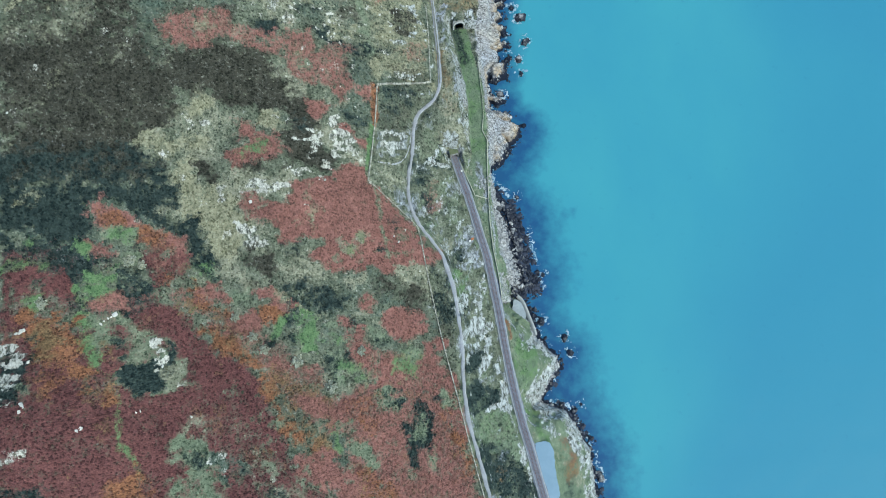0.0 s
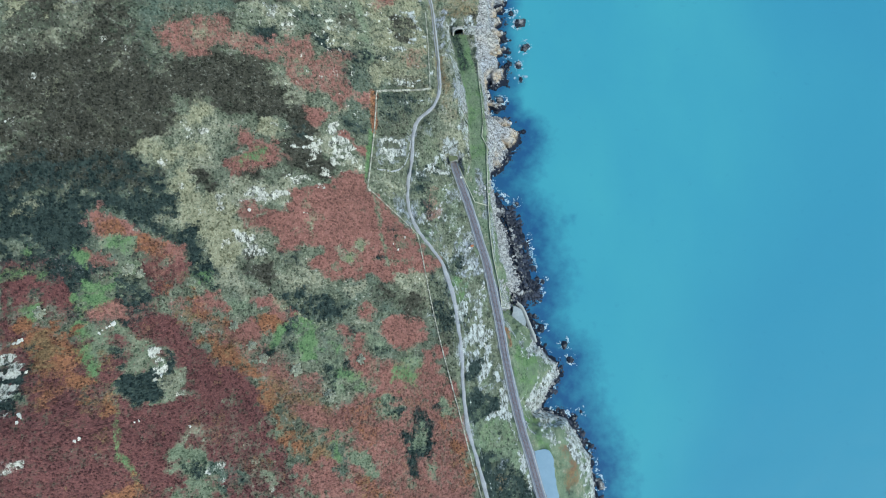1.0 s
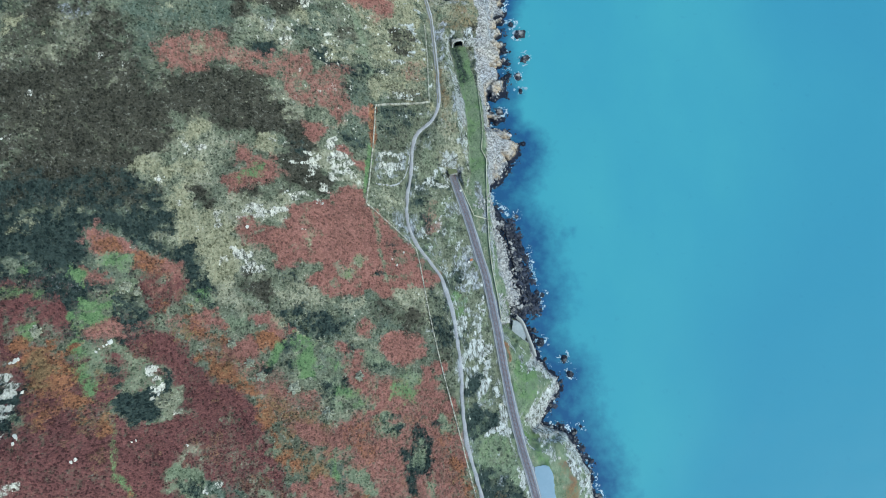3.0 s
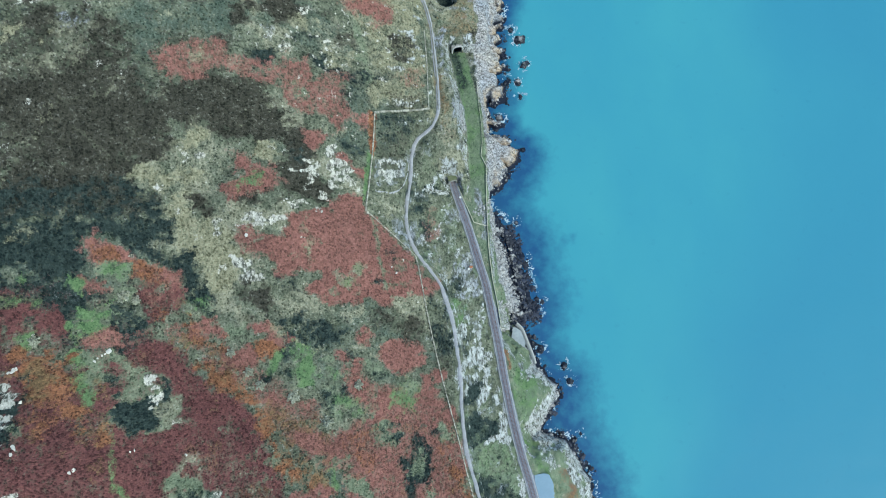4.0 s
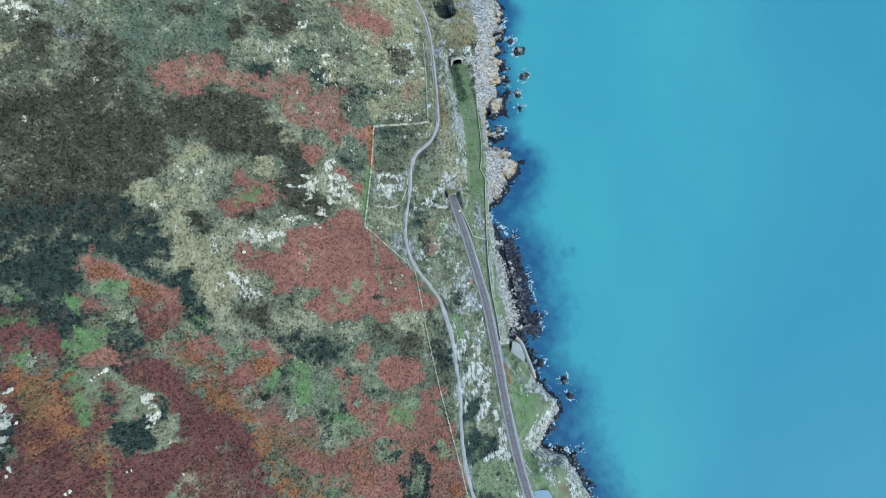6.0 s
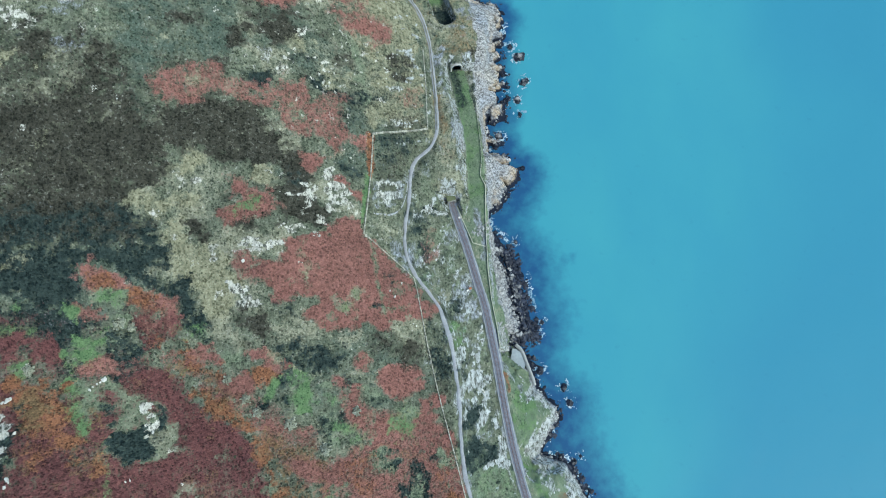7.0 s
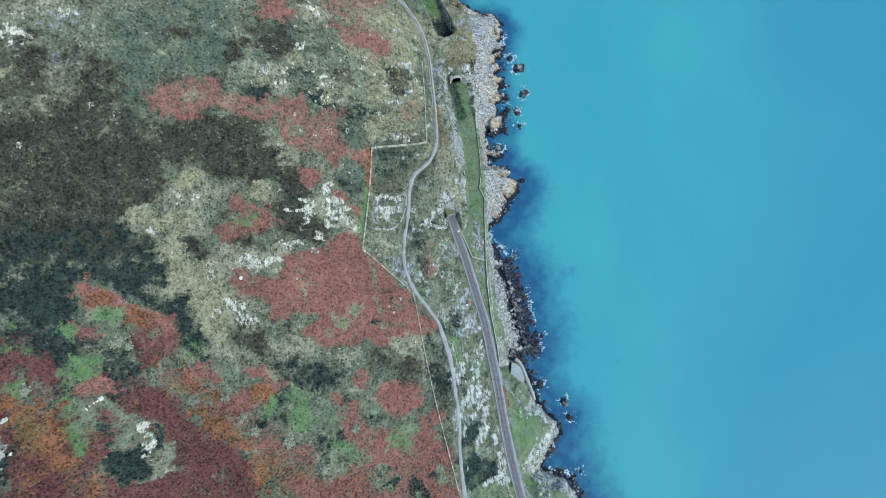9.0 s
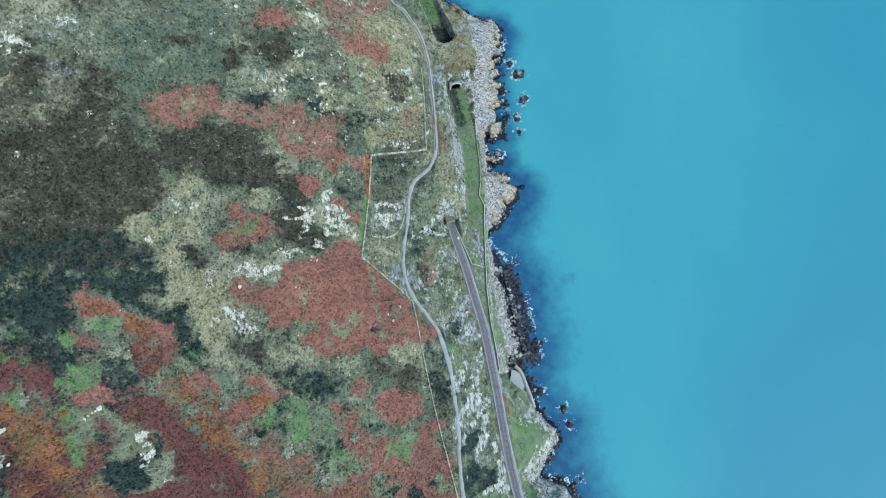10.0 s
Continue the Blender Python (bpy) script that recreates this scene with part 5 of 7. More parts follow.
MOOR = moorland()
SEA = sea_water()
SHORE_ROCK = shore_rock()
WEED_ROCK = plain("weed_covered_rock", (0.008, 0.011, 0.022), (0.036, 0.045, 0.072), 1.3, 0.6, 0.5, 0.2, vary=0.5)
PALE_ROCK = plain("pale_quartzite", (0.24, 0.235, 0.215), (0.64, 0.63, 0.59), 1.4, 0.9, 0.5, 0.2)
BALLAST = plain("ballast", (0.10, 0.112, 0.145), (0.26, 0.285, 0.35), 2.6, 0.95, 0.6, 0.08)
SLEEPER = plain("sleeper_timber", (0.115, 0.095, 0.100), (0.21, 0.18, 0.19), 3.0)
RUST = plain("rusty_steel", (0.10, 0.045, 0.038), (0.22, 0.11, 0.10), 4.0, 0.6, 0.1, 0.01, 0.4, 0.5)
GRAVEL = plain("path_gravel", (0.20, 0.205, 0.225), (0.40, 0.41, 0.44), 1.6, 0.95, 0.4, 0.06)
WALL_STONE = plain("wall_stone", (0.17, 0.17, 0.14), (0.50, 0.49, 0.43), 2.2, 0.92, 0.4, 0.08, vary=0.5)
MASONRY = plain("portal_masonry", (0.14, 0.145, 0.14), (0.36, 0.36, 0.34), 1.8, 0.9, 0.4, 0.06)
BLACK_LINING = plain("tunnel_lining", (0.012, 0.012, 0.012), (0.05, 0.048, 0.045), 1.5, 0.95)
CONCRETE = plain("concrete", (0.26, 0.27, 0.27), (0.42, 0.43, 0.43), 0.7, 0.85, 0.15, 0.02)
# the apron's blue holds the sky's reflection, mixed into its base colour
APRON = plain("wet_tarmac_apron", (0.17, 0.265, 0.35), (0.23, 0.33, 0.43), 0.5, 0.6, 0.1, 0.02)
FOAM = plain("sea_foam", (0.13, 0.25, 0.36), (0.46, 0.56, 0.64), 1.5, 0.8, 0.3, 0.05)
FENCE_PAINT = plain("pale_concrete_post", (0.38, 0.38, 0.30), (0.60, 0.60, 0.50), 2.0, 0.85, 0.1, 0.01)
ORANGE_PAINT = plain("orange_painted_steel", (0.32, 0.12, 0.06), (0.42, 0.17, 0.08), 2.0, 0.5, 0.05, 0.01)
WHITE_PAINT = plain("white_painted_steel", (0.62, 0.62, 0.60), (0.80, 0.80, 0.78), 2.0, 0.5, 0.05, 0.01)
SHRUB_LEAF = plain("grey_green_leaves", (0.20, 0.22, 0.17), (0.44, 0.46, 0.38), 1.2, 0.8, 0.2, 0.05)
BARK = plain("bark", (0.06, 0.05, 0.04), (0.14, 0.12, 0.09), 3.0)
TURF_ROOF = plain("turf_roof", (0.055, 0.075, 0.040), (0.150, 0.165, 0.095), 1.4, 0.95, 0.5, 0.15)
CROWN = plain("path_crown", (0.10, 0.105, 0.085), (0.22, 0.22, 0.19), 1.5, 0.95, 0.4, 0.05)
SCREE_STONE = plain("rubble_masonry", (0.13, 0.135, 0.135), (0.40, 0.40, 0.40), 1.6, 0.92, 0.5, 0.1)
OLD_SLAB = plain("weathered_slab", (0.19, 0.22, 0.24), (0.34, 0.38, 0.41), 0.9, 0.9, 0.2, 0.03)
RING_STONE = plain("dressed_stone", (0.30, 0.31, 0.31), (0.56, 0.57, 0.57), 2.0, 0.9, 0.3, 0.04)


# ---- building helpers ----
def mesh_object(name, verts, faces, material, parent=None, smooth=False, attrs=None):
    """One mesh object from arrays; faces all of one size."""
    me = bpy.data.meshes.new(name)
    verts, faces = np.asarray(verts, np.float32), np.asarray(faces, np.int32)
    k = faces.shape[1]
    me.vertices.add(len(verts))
    me.vertices.foreach_set("co", verts.ravel())
    me.loops.add(faces.size)
    me.loops.foreach_set("vertex_index", faces.ravel())
    me.polygons.add(len(faces))
    me.polygons.foreach_set("loop_start", np.arange(0, faces.size, k, dtype=np.int32))
    me.polygons.foreach_set("use_smooth", np.full(len(faces), smooth))
    for key, data in (attrs or {}).items():
        me.attributes.new(key, "FLOAT_COLOR", "POINT").data.foreach_set("color", np.asarray(data, np.float32).ravel())
    me.update(calc_edges=True)
    me.materials.append(material)
    ob = new(name, me)
    ob.parent = parent
    return ob


def part(name, bm, material, parent=None, label="", smooth=False):
    me = bpy.data.meshes.new(name)
    bmesh.ops.recalc_face_normals(bm, faces=bm.faces)
    bm.to_mesh(me)
    bm.free()
    me.materials.append(material)
    me.polygons.foreach_set("use_smooth", [smooth] * len(me.polygons))
    ob = new(name, me)
    ob.parent = parent
    return tagged(ob, label)


def thing(name, label, category, m=None, group="", kind=""):
    ob = tagged(new(name), label, category, group, kind)
    if m is not None:
        ob.matrix_world = m
    return ob


def smooth_line(line, gap=1.0):
    """A polyline rounded and cut into even steps."""
    p = np.array(line, float)
    q = np.vstack([2 * p[0] - p[1], p, 2 * p[-1] - p[-2]])
    out = []
    for a, b, c, d in zip(q, q[1:], q[2:], q[3:]):
        n = max(int(np.hypot(*(c - b)) / 0.5), 2)
        t = np.linspace(0, 1, n, endpoint=False)[:, None]
        out.append(0.5 * (2 * b + (c - a) * t + (2 * a - 5 * b + 4 * c - d) * t**2 + (3 * b - a - 3 * c + d) * t**3))
    r = np.vstack(out + [p[-1:]])
    s = np.r_[0, np.cumsum(np.hypot(*np.diff(r, axis=0).T))]
    even = np.arange(0, s[-1], gap)
    return np.stack([np.interp(even, s, r[:, 0]), np.interp(even, s, r[:, 1])], 1)


def sides(r):
    """Unit vectors to the left of a line's points."""
    t = np.gradient(r, axis=0)
    t /= np.hypot(t[:, 0], t[:, 1])[:, None]
    return np.stack([-t[:, 1], t[:, 0]], 1)


def ribbon(name, r, z, profile, material, parent=None, uneven=0.0, seed=1):
    """A band along r with a cross profile of (across, up)."""
    n, k = len(r), len(profile)
    s = sides(r)
    verts = np.zeros((n, k, 3))
    for j, (off, up) in enumerate(profile):
        o = off + (fbm(np.arange(n) * 1.0, np.full(n, 40.0 * np.sign(off)), 5, 3, seed) * uneven * np.sign(off) if uneven else 0)
        verts[:, j, :2] = r + s * np.reshape(o, (-1, 1))
        verts[:, j, 2] = z + up
    i, j = np.meshgrid(np.arange(n - 1), np.arange(k - 1), indexing="ij")
    a = (i * k + j).ravel()
    return mesh_object(name, verts.reshape(-1, 3), np.stack([a, a + 1, a + k + 1, a + k], 1)[:, ::-1], material, parent, True)


def cover(x, y, z=None, slope=None):
    """How much of each kind of cover lies at each place, 0 to 1, the later laid over the earlier; what is left is moor."""
    w = {name: np.zeros(np.shape(x)) for name in KINDS}

    def lay(kind, much, at=Ellipsis):
        much = np.clip(much, 0, 1)
        for k in w:
            w[k][at] = w[k][at] * (1 - much) + (much if k == kind else 0)

    warp = fbm(x, y, 9, 4, 21)
    flock = fbm(x, y, 4.5, 3, 24)
    shred = fbm(x * 0.94 + y * 0.34, (y * 0.94 - x * 0.34) * 2.6, 6.5, 4, 27)
    clump = fbm(x, y, 30, 6, 31) + 0.5 * fbm(x, y, 7, 4, 34)
    speck = fbm(x, y, 2.2, 2, 33)
    xp = along(PATH_LINE, np.clip(y, -110, 300))
    west = step(0, -6, x - xp)
    east = 1 - west
    knoll = east * step(112, 130, y)
    shelf = step(1.5, 3.5, x - along(RAIL_LINE, np.clip(y, -110, 122))) * step(125, 112, y)
    rib = fbm((0.42 * x + 0.90 * y) * 0.28, 0.90 * x - 0.42 * y, 3.6, 4, 35)
    old = polyline(OLD_LINE, x, y)
    # loose mottling of the moor
    lay("pale", 0.5 * step(0.1, 0.8, clump) * west)
    lay("heather", 0.5 * step(0.1, 0.8, -clump) * west)
    lay("teal", 0.5 * step(0.2, 0.7, fbm(x, y, 36, 5, 28)) * west)
    lay("bare", 0.7 * step(0.8, 1.1, speck + 0.45 * clump) * west * step(-60, 40, y + 0.5 * x + 20))
    # the seaward slope: turf, heath and ribs of rock running down it
    lay("turf", 0.7 * east * step(0.05, 0.5, fbm(x, y, 19, 4, 37)) * step(124, 60, y) + 0.45 * east * step(206, 212, y))
    lay("pale", 0.7 * knoll * step(-0.35, 0.55, clump))
    lay("ochre", 0.5 * east * step(206, 214, y) * step(0.0, 0.6, fbm(x, y, 14, 4, 44)))
    lay("scree", 0.4 * knoll * step(-0.2, 0.6, fbm(x, y, 6, 5, 48)))
    lay("dark", 0.55 * east * step(0.2, 0.7, fbm(x, y, 10, 4, 36)) * step(206, 196, y))
    lay("dark", 0.5 * east * step(0.25, 0.7, fbm(x, y, 4, 4, 38)))
    lay("sage", 0.6 * east * step(0.1, 0.6, fbm(x, y, 6, 4, 45)) * step(124, 100, y))
    lay("slate", 0.6 * east * step(0.1, 0.7, fbm(x, y, 7, 4, 42) + 0.5 * rib) * step(206, 200, y) * (1 - shelf))
    lay("bare", east * np.interp(y, [-9, 2, 70, 95, 205, 210], [0.0, 0.68, 0.68, 0.6, 0.5, 0.0]) * step(np.interp(y, [0, 70, 90], [-0.2, -0.1, 0.2]), np.interp(y, [70, 90], [0.6, 0.8]), rib) * (1 - shelf))
    lay("turf", 0.85 * shelf)
    lay("pale", 0.45 * shelf * step(-0.1, 0.6, fbm(x, y, 7, 4, 47)))
    # the mapped patches; rock breaks along the slope by the sea and along the beds on the hill
    shred = np.where(east > 0.5, rib, shred)
    wx, wy = x + 1.1 * fbm(x, y, 13, 3, 22), y + 1.1 * fbm(x, y, 13, 3, 23)
    for kind, much, edge, pts in PATCHES:
        px, py = zip(*pts)
        near = np.nonzero((x > min(px) - 9) & (x < max(px) + 9) & (y > min(py) - 9) & (y < max(py) + 9))
        if len(near[0]):
            d = inside(pts, wx[near], wy[near])
            if kind in ("bare", "slate"):
                v = much * step(-edge, edge + 0.5, d + shred[near] * (edge + 0.9) + 0.5 * speck[near]) * (0.22 + 0.9 * step(-0.4, 0.25, shred[near] + 0.5 * speck[near]))
            else:
                thin = min(edge / 0.8, 1)
                soft = edge + 1.8 * thin**2 + 0.15
                v = step(-soft, soft, d + thin * (warp[near] * (0.6 * soft + 0.5) + (0.9 * flock[near] + 0.7 * shred[near]) * min(soft, 2.2) + 0.9 * speck[near]))
                loose = (0.35 if kind in BRACKEN else 0.75) * thin
                v = much * v * (1 - loose * (1.25 - much) + loose * (1.55 - much) * step(-0.6, 0.6, flock[near] + 0.8 * shred[near] + 0.3 * speck[near]))
            lay(kind, v, near)
    lay("bare", 0.75 * step(0.75, 1.0, speck + 0.5 * shred) * west * step(-110, -70, x) * step(120, 150, y) * (1 - w["russet"]))
    # grass showing through the bracken
    stand = sum(w[k] for k in BRACKEN) * west
    lay("sage", np.interp(x, [-130, -85], [0.15, 0.5]) * stand * step(0.25, 0.85, fbm(x, y, 8, 4, 49) + 0.35 * speck) * np.interp(y, [60, 90], [1.0, 0.35]))
    lay("ochre", 0.4 * stand * step(0.2, 0.8, fbm(x, y, 12, 4, 50)) * step(50, 20, y))
    # green trackbeds and the worn patches on the shelf
    bed = step(5.6, 4.4, old + 0.8 * warp) * step(206.6, 205.6, y)
    lay("turf", 0.9 * bed * step(100, 118, y))
    lay("grass", (0.22 + 0.42 * step(-0.45, 0.45, fbm(x, y, 11, 4, 39))) * bed * step(104, 130, y))
    # shade under the cutting's west bank by the portal, laid as dark cover
    lay("dark", 0.6 * step(4.4, 1.2, polyline([(6.2, 205), (9.0, 195), (12.0, 184)], x, y) + warp))
    pit = step(6.0, 3.4, polyline(PIT_LINE, x, y) + warp)
    lay("grass", 0.75 * pit * step(249, 257, y + 2 * warp))
    # the pit's shadowed south end, its shade put in as dark cover
    lay("dark", 0.85 * pit * step(255, 247, y + 2 * warp))
    worn = step(3.2, 1.0, polyline([(19.5, 116), (21.5, 108), (24, 101), (24, 88)], x, y) + 1.5 * warp + flock)
    lay("slate", 0.75 * worn * (x < 26))
    # bare rock on steep ground and along the shore
    d = inside(SHORE, x, y)
    bound = np.interp(y, [40, 64, 97, 145, 165, 180, 205, 225, 245, 262], [41, 33, 28.5, 25, 24.5, 21.5, 19.5, 21, 20, 15])
    south = step(44, 36, y)
    cliff = (step(-1.6, 1.6, x - bound + 1.6 * warp) * (1 - south) + south * step(1.2, 0.8, d / np.interp(y, [-20, 10, 20], [5.2, 5.2, 3.6]) + 0.35 * warp + 0.2 * flock)) * (d < 45)
    if slope is not None:
        lay("bare", step(1.8, 2.5, slope + 0.5 * rib) * east * step(2.0, 4.5, polyline(PATH_LINE, x, y)) * step(5.0, 6.6, old))
        cliff = np.maximum(cliff, step(1.9, 2.6, slope + 0.3 * warp) * east * step(30, 14, d) * 0.9 * step(5.4, 7.0, old))
    if z is not None:
        high = step(4, 7.5, z + warp) * south
        lay("bare", 0.8 * high * cliff)
        cliff = cliff * (1 - 0.85 * high)
    lay("cliff", cliff * np.minimum(step(3.0, 5.4, old + 1.5 * warp) + step(206, 208, y), 1))
    return w


def packed(w):
    """Shares turned into how much each layer hides of those under it."""
    left, hide = np.ones(np.shape(w["turf"])), {}
    for name in reversed(KINDS):
        hide[name] = np.clip(w[name] / np.maximum(left, 1e-4), 0, 1)
        left = np.maximum(left - w[name], 0)
    return {"cover_" + "abcd"[k]: np.stack([hide[name].ravel() for name in names], 1) for k, names in enumerate(COVERS)}


def reach(lo, hi, gap, far):
    """Even steps from lo to hi and ever wider ones out to far on both sides."""
    out = gap * np.cumsum(1.28 ** np.arange(1, 60))
    out = out[out < far]
    return np.r_[(lo - out)[::-1], np.arange(lo, hi, gap), hi + out]


# ---- the land, one sheet ----
gx, gy = reach(-262, 96, 0.68, 4200), reach(-86, 300, 0.68, 4200)
X, Y = np.meshgrid(gx, gy)
Z = height(X, Y)
sl = np.hypot(np.gradient(Z, axis=1) / np.gradient(gx)[None, :], np.gradient(Z, axis=0) / np.gradient(gy)[:, None])
W = cover(X, Y, Z, sl)
ny, nx = X.shape
i, j = np.meshgrid(np.arange(ny - 1), np.arange(nx - 1), indexing="ij")
a = (i * nx + j).ravel()
quads = np.stack([a, a + 1, a + nx + 1, a + nx], 1)
# the two tunnel mouths are open
PORTALS = [(4.9, 122.9, 21.6, -16.0), (8.7, 206.9, 20.3, -13.0)]
cx, cy = X[:-1, :-1].ravel() + 0.34, Y[:-1, :-1].ravel() + 0.34
tall = (np.maximum(Z[1:, :-1], Z[1:, 1:]) - np.minimum(Z[:-1, :-1], Z[:-1, 1:])).ravel()
keep = np.ones(len(quads), bool)
for px, py, pz, turn in PORTALS:
    keep &= ~((np.abs(cx - px) < 2.4) & (np.abs(cy - py) < 1.6) & (np.abs(tall) > 1.5))
quads = quads[keep]
ground = mesh_object("ground", np.stack([X.ravel(), Y.ravel(), Z.ravel()], 1), quads, MOOR, None, True, packed(W))
tagged(ground, "moorland hillside with bracken, heather, grass and bare rock", "ground", kind="structure")

# ---- the sea, one sheet to the horizon ----
sx, sy = reach(10, 330, 2.0, 4300), reach(-90, 330, 2.0, 4300)
SX, SY = np.meshgrid(sx, sy)
off = -inside(SHORE, SX, SY)
wide = np.interp(SY, [-60, 20, 100, 130, 170, 230], [30, 38, 38, 32, 21, 17])
shade = step(1, 0.04, (off + 4.5 * fbm(SX, SY, 26, 4, 51)) / wide) * 0.92
for hx, hy, r in ((74, 91, 4.5), (79, 93, 3), (58, 118, 3)):
    shade = np.maximum(shade, 0.42 * np.exp(-(((SX - hx) / r) ** 2 + ((SY - hy) / r) ** 2)))
east = step(100, 310, SX - 0.3 * (SY - 100) + 30 * fbm(SX, SY, 120, 3, 52)) + 0.35 * step(110, 250, SX) * step(150, 280, SY) + 0.9 * step(90, 230, SX) * step(115, -30, SY)
ny, nx = SX.shape
i, j = np.meshgrid(np.arange(ny - 1), np.arange(nx - 1), indexing="ij")
a = (i * nx + j).ravel()
swell = 0.10 * fbm(SX, SY, 14, 3, 53)
sea = mesh_object("sea", np.stack([SX.ravel(), SY.ravel(), swell.ravel()], 1), np.stack([a, a + 1, a + nx + 1, a + nx], 1), SEA, None, True,
                  {"depth": np.stack([shade.ravel(), east.ravel(), 0 * shade.ravel(), 0 * shade.ravel() + 1], 1)})
tagged(sea, "calm turquoise sea, darker blue along the rocks", "water", kind="structure")


# ---- railway ----
r = smooth_line([p for p in RAIL_LINE if p[1] < 130], 1.0)
r = r[r[:, 1] < 128]
zr = 22 + 3 * step(120, -26, r[:, 1])
railway = thing("railway_track", "single railway track on grey ballast along the cliff shelf", "railway", kind="structure")
ribbon("ballast", r, zr, [(-3.1, -0.4), (-2.5, 0.12), (-1.5, 0.42), (1.5, 0.42), (2.5, 0.12), (3.1, -0.4)], BALLAST, railway, 0.25, 3)
RAIL_UP = 0.42


def boxes_along(name, r, z, gap, size, off, up, material, parent, rnd, wobble=0.0):
    """Many small boxes laid along a line, in one mesh."""
    s = sides(r)
    t = np.stack([s[:, 1], -s[:, 0]], 1)
    corner = np.array([(a, b, c) for c in (0, 1) for a, b in ((-1, -1), (1, -1), (1, 1), (-1, 1))], float)
    quad = np.array([(0, 3, 2, 1), (4, 5, 6, 7), (0, 1, 5, 4), (1, 2, 6, 5), (2, 3, 7, 6), (3, 0, 4, 7)])
    n = len(r)
    sc = 1 + wobble * (rnd.rand(n, 8, 3) - 0.5)
    c = corner[None] * sc
    along_, across = c[..., 0] * size[0] / 2, c[..., 1] * size[1] / 2 + off
    xy = r[:, None] + along_[..., None] * t[:, None] + across[..., None] * s[:, None]
    zz = np.reshape(z, (-1, 1)) + up + c[..., 2] * size[2]
    v = np.concatenate([xy, zz[..., None]], 2).reshape(-1, 3)
    f = (quad[None] + 8 * np.arange(n)[:, None, None]).reshape(-1, 4)
    return mesh_object(name, v, f, material, parent)


ties = smooth_line([p for p in RAIL_LINE if p[1] < 130], 0.7)
ties = ties[ties[:, 1] < 127]
sl_ = boxes_along("sleepers", ties, 22 + 3 * step(120, -26, ties[:, 1]), 0.7, (0.26, 2.6, 0.16), 0, RAIL_UP - 0.06, SLEEPER, railway, np.random.RandomState(3), 0.05)
tagged(sl_, "brown timber sleepers", kind="stuff")
for side in (-0.8, 0.8):
    ribbon("rail", r, zr + RAIL_UP + 0.1, [(side - 0.07, 0), (side - 0.05, 0.16), (side + 0.05, 0.16), (side + 0.07, 0)], RUST, railway)
for side in (-2.15, 2.15):
    ribbon("cable_trough", r[6:], zr[6:] + 0.2, [(side - 0.2, -0.1), (side - 0.18, 0.14), (side + 0.18, 0.14), (side + 0.2, -0.1)], CONCRETE, railway)

# ---- cliff path ----
r = smooth_line(PATH_LINE, 1.0)
zp = path_z(r[:, 1])
path = ribbon("cliff_path", r, zp + 0.06, [(-1.02, -0.3), (-0.78, 0.02), (-0.4, 0.06), (0.4, 0.06), (0.78, 0.02), (1.02, -0.3)], GRAVEL, None, 0.4, 5)
tagged(path, "pale gravel footpath winding along the cliff top", "footpath", kind="structure")


# ---- walls and fences ----
def stone_wall(name, line, label, width=0.75, high=1.1, category="stone wall", seed=1):
    """A dry stone wall: two faces of rough stones with copes on top."""
    rnd = np.random.RandomState(seed)
    r = smooth_line(line, 0.62) if len(line) > 2 else np.linspace(line[0], line[1], max(int(np.hypot(line[1][0] - line[0][0], line[1][1] - line[0][1]) / 0.62), 2))
    z = height(r[:, 0], r[:, 1]) - 0.25
    ob = thing(name, label, category)
    for course, side, nm in ((0, -0.25, "face_stones"), (0, 0.25, "face_stones"), (1, 0, "cope_stones")):
        up = high * 0.7 if course else 0
        o = boxes_along(nm, r + (rnd.rand(*r.shape) - 0.5) * 0.12, z + (rnd.rand(len(r)) - 0.5) * 0.2, 0.6,
                        (0.60, width * (0.55 if not course else 0.95), high * (0.75 if not course else 0.35)), side * width, up, WALL_STONE, ob, rnd, 0.45)
        tagged(o, kind="stuff")
    return ob


stone_wall("field_wall", [(-11.4, 210.1), (-9.8, 190), (-8.9, 171.7), (-8.2, 156.9)], "low grey stone wall beside the cliff path", 0.45, 0.9, seed=2)
stone_wall("field_wall", [(-8.2, 156.9), (-37.0, 147.1)], "straight pale dry stone wall across the moor", 0.8, 1.2, seed=3)
stone_wall("field_wall", [(-37.0, 147.1), (-38.1, 118.9), (-40.0, 91.5)], "pale dry stone wall edging a bracken field", 0.55, 1.0, seed=4)
stone_wall("field_wall", [(-40.0, 91.5), (-26.1, 80.8), (-15.0, 71.9)], "low broken stone wall above the cliff path", 0.45, 0.8, seed=5)
stone_wall("field_wall", [(-15.0, 71.9), (-13, 64), (-11.3, 55.2), (-6.7, 32.5), (-1.1, 8.9), (3.5, -8.1), (7.7, -23.5), (12.7, -42.7), (19, -66), (31, -110)],
           "long thin pale stone wall between bracken and path", 0.5, 1.0, seed=6)


def box(bm, size, at):
    m = Matrix.Translation(at) @ Matrix.Diagonal((*size, 1))
    return bmesh.ops.create_cube(bm, size=1, matrix=m)["verts"]


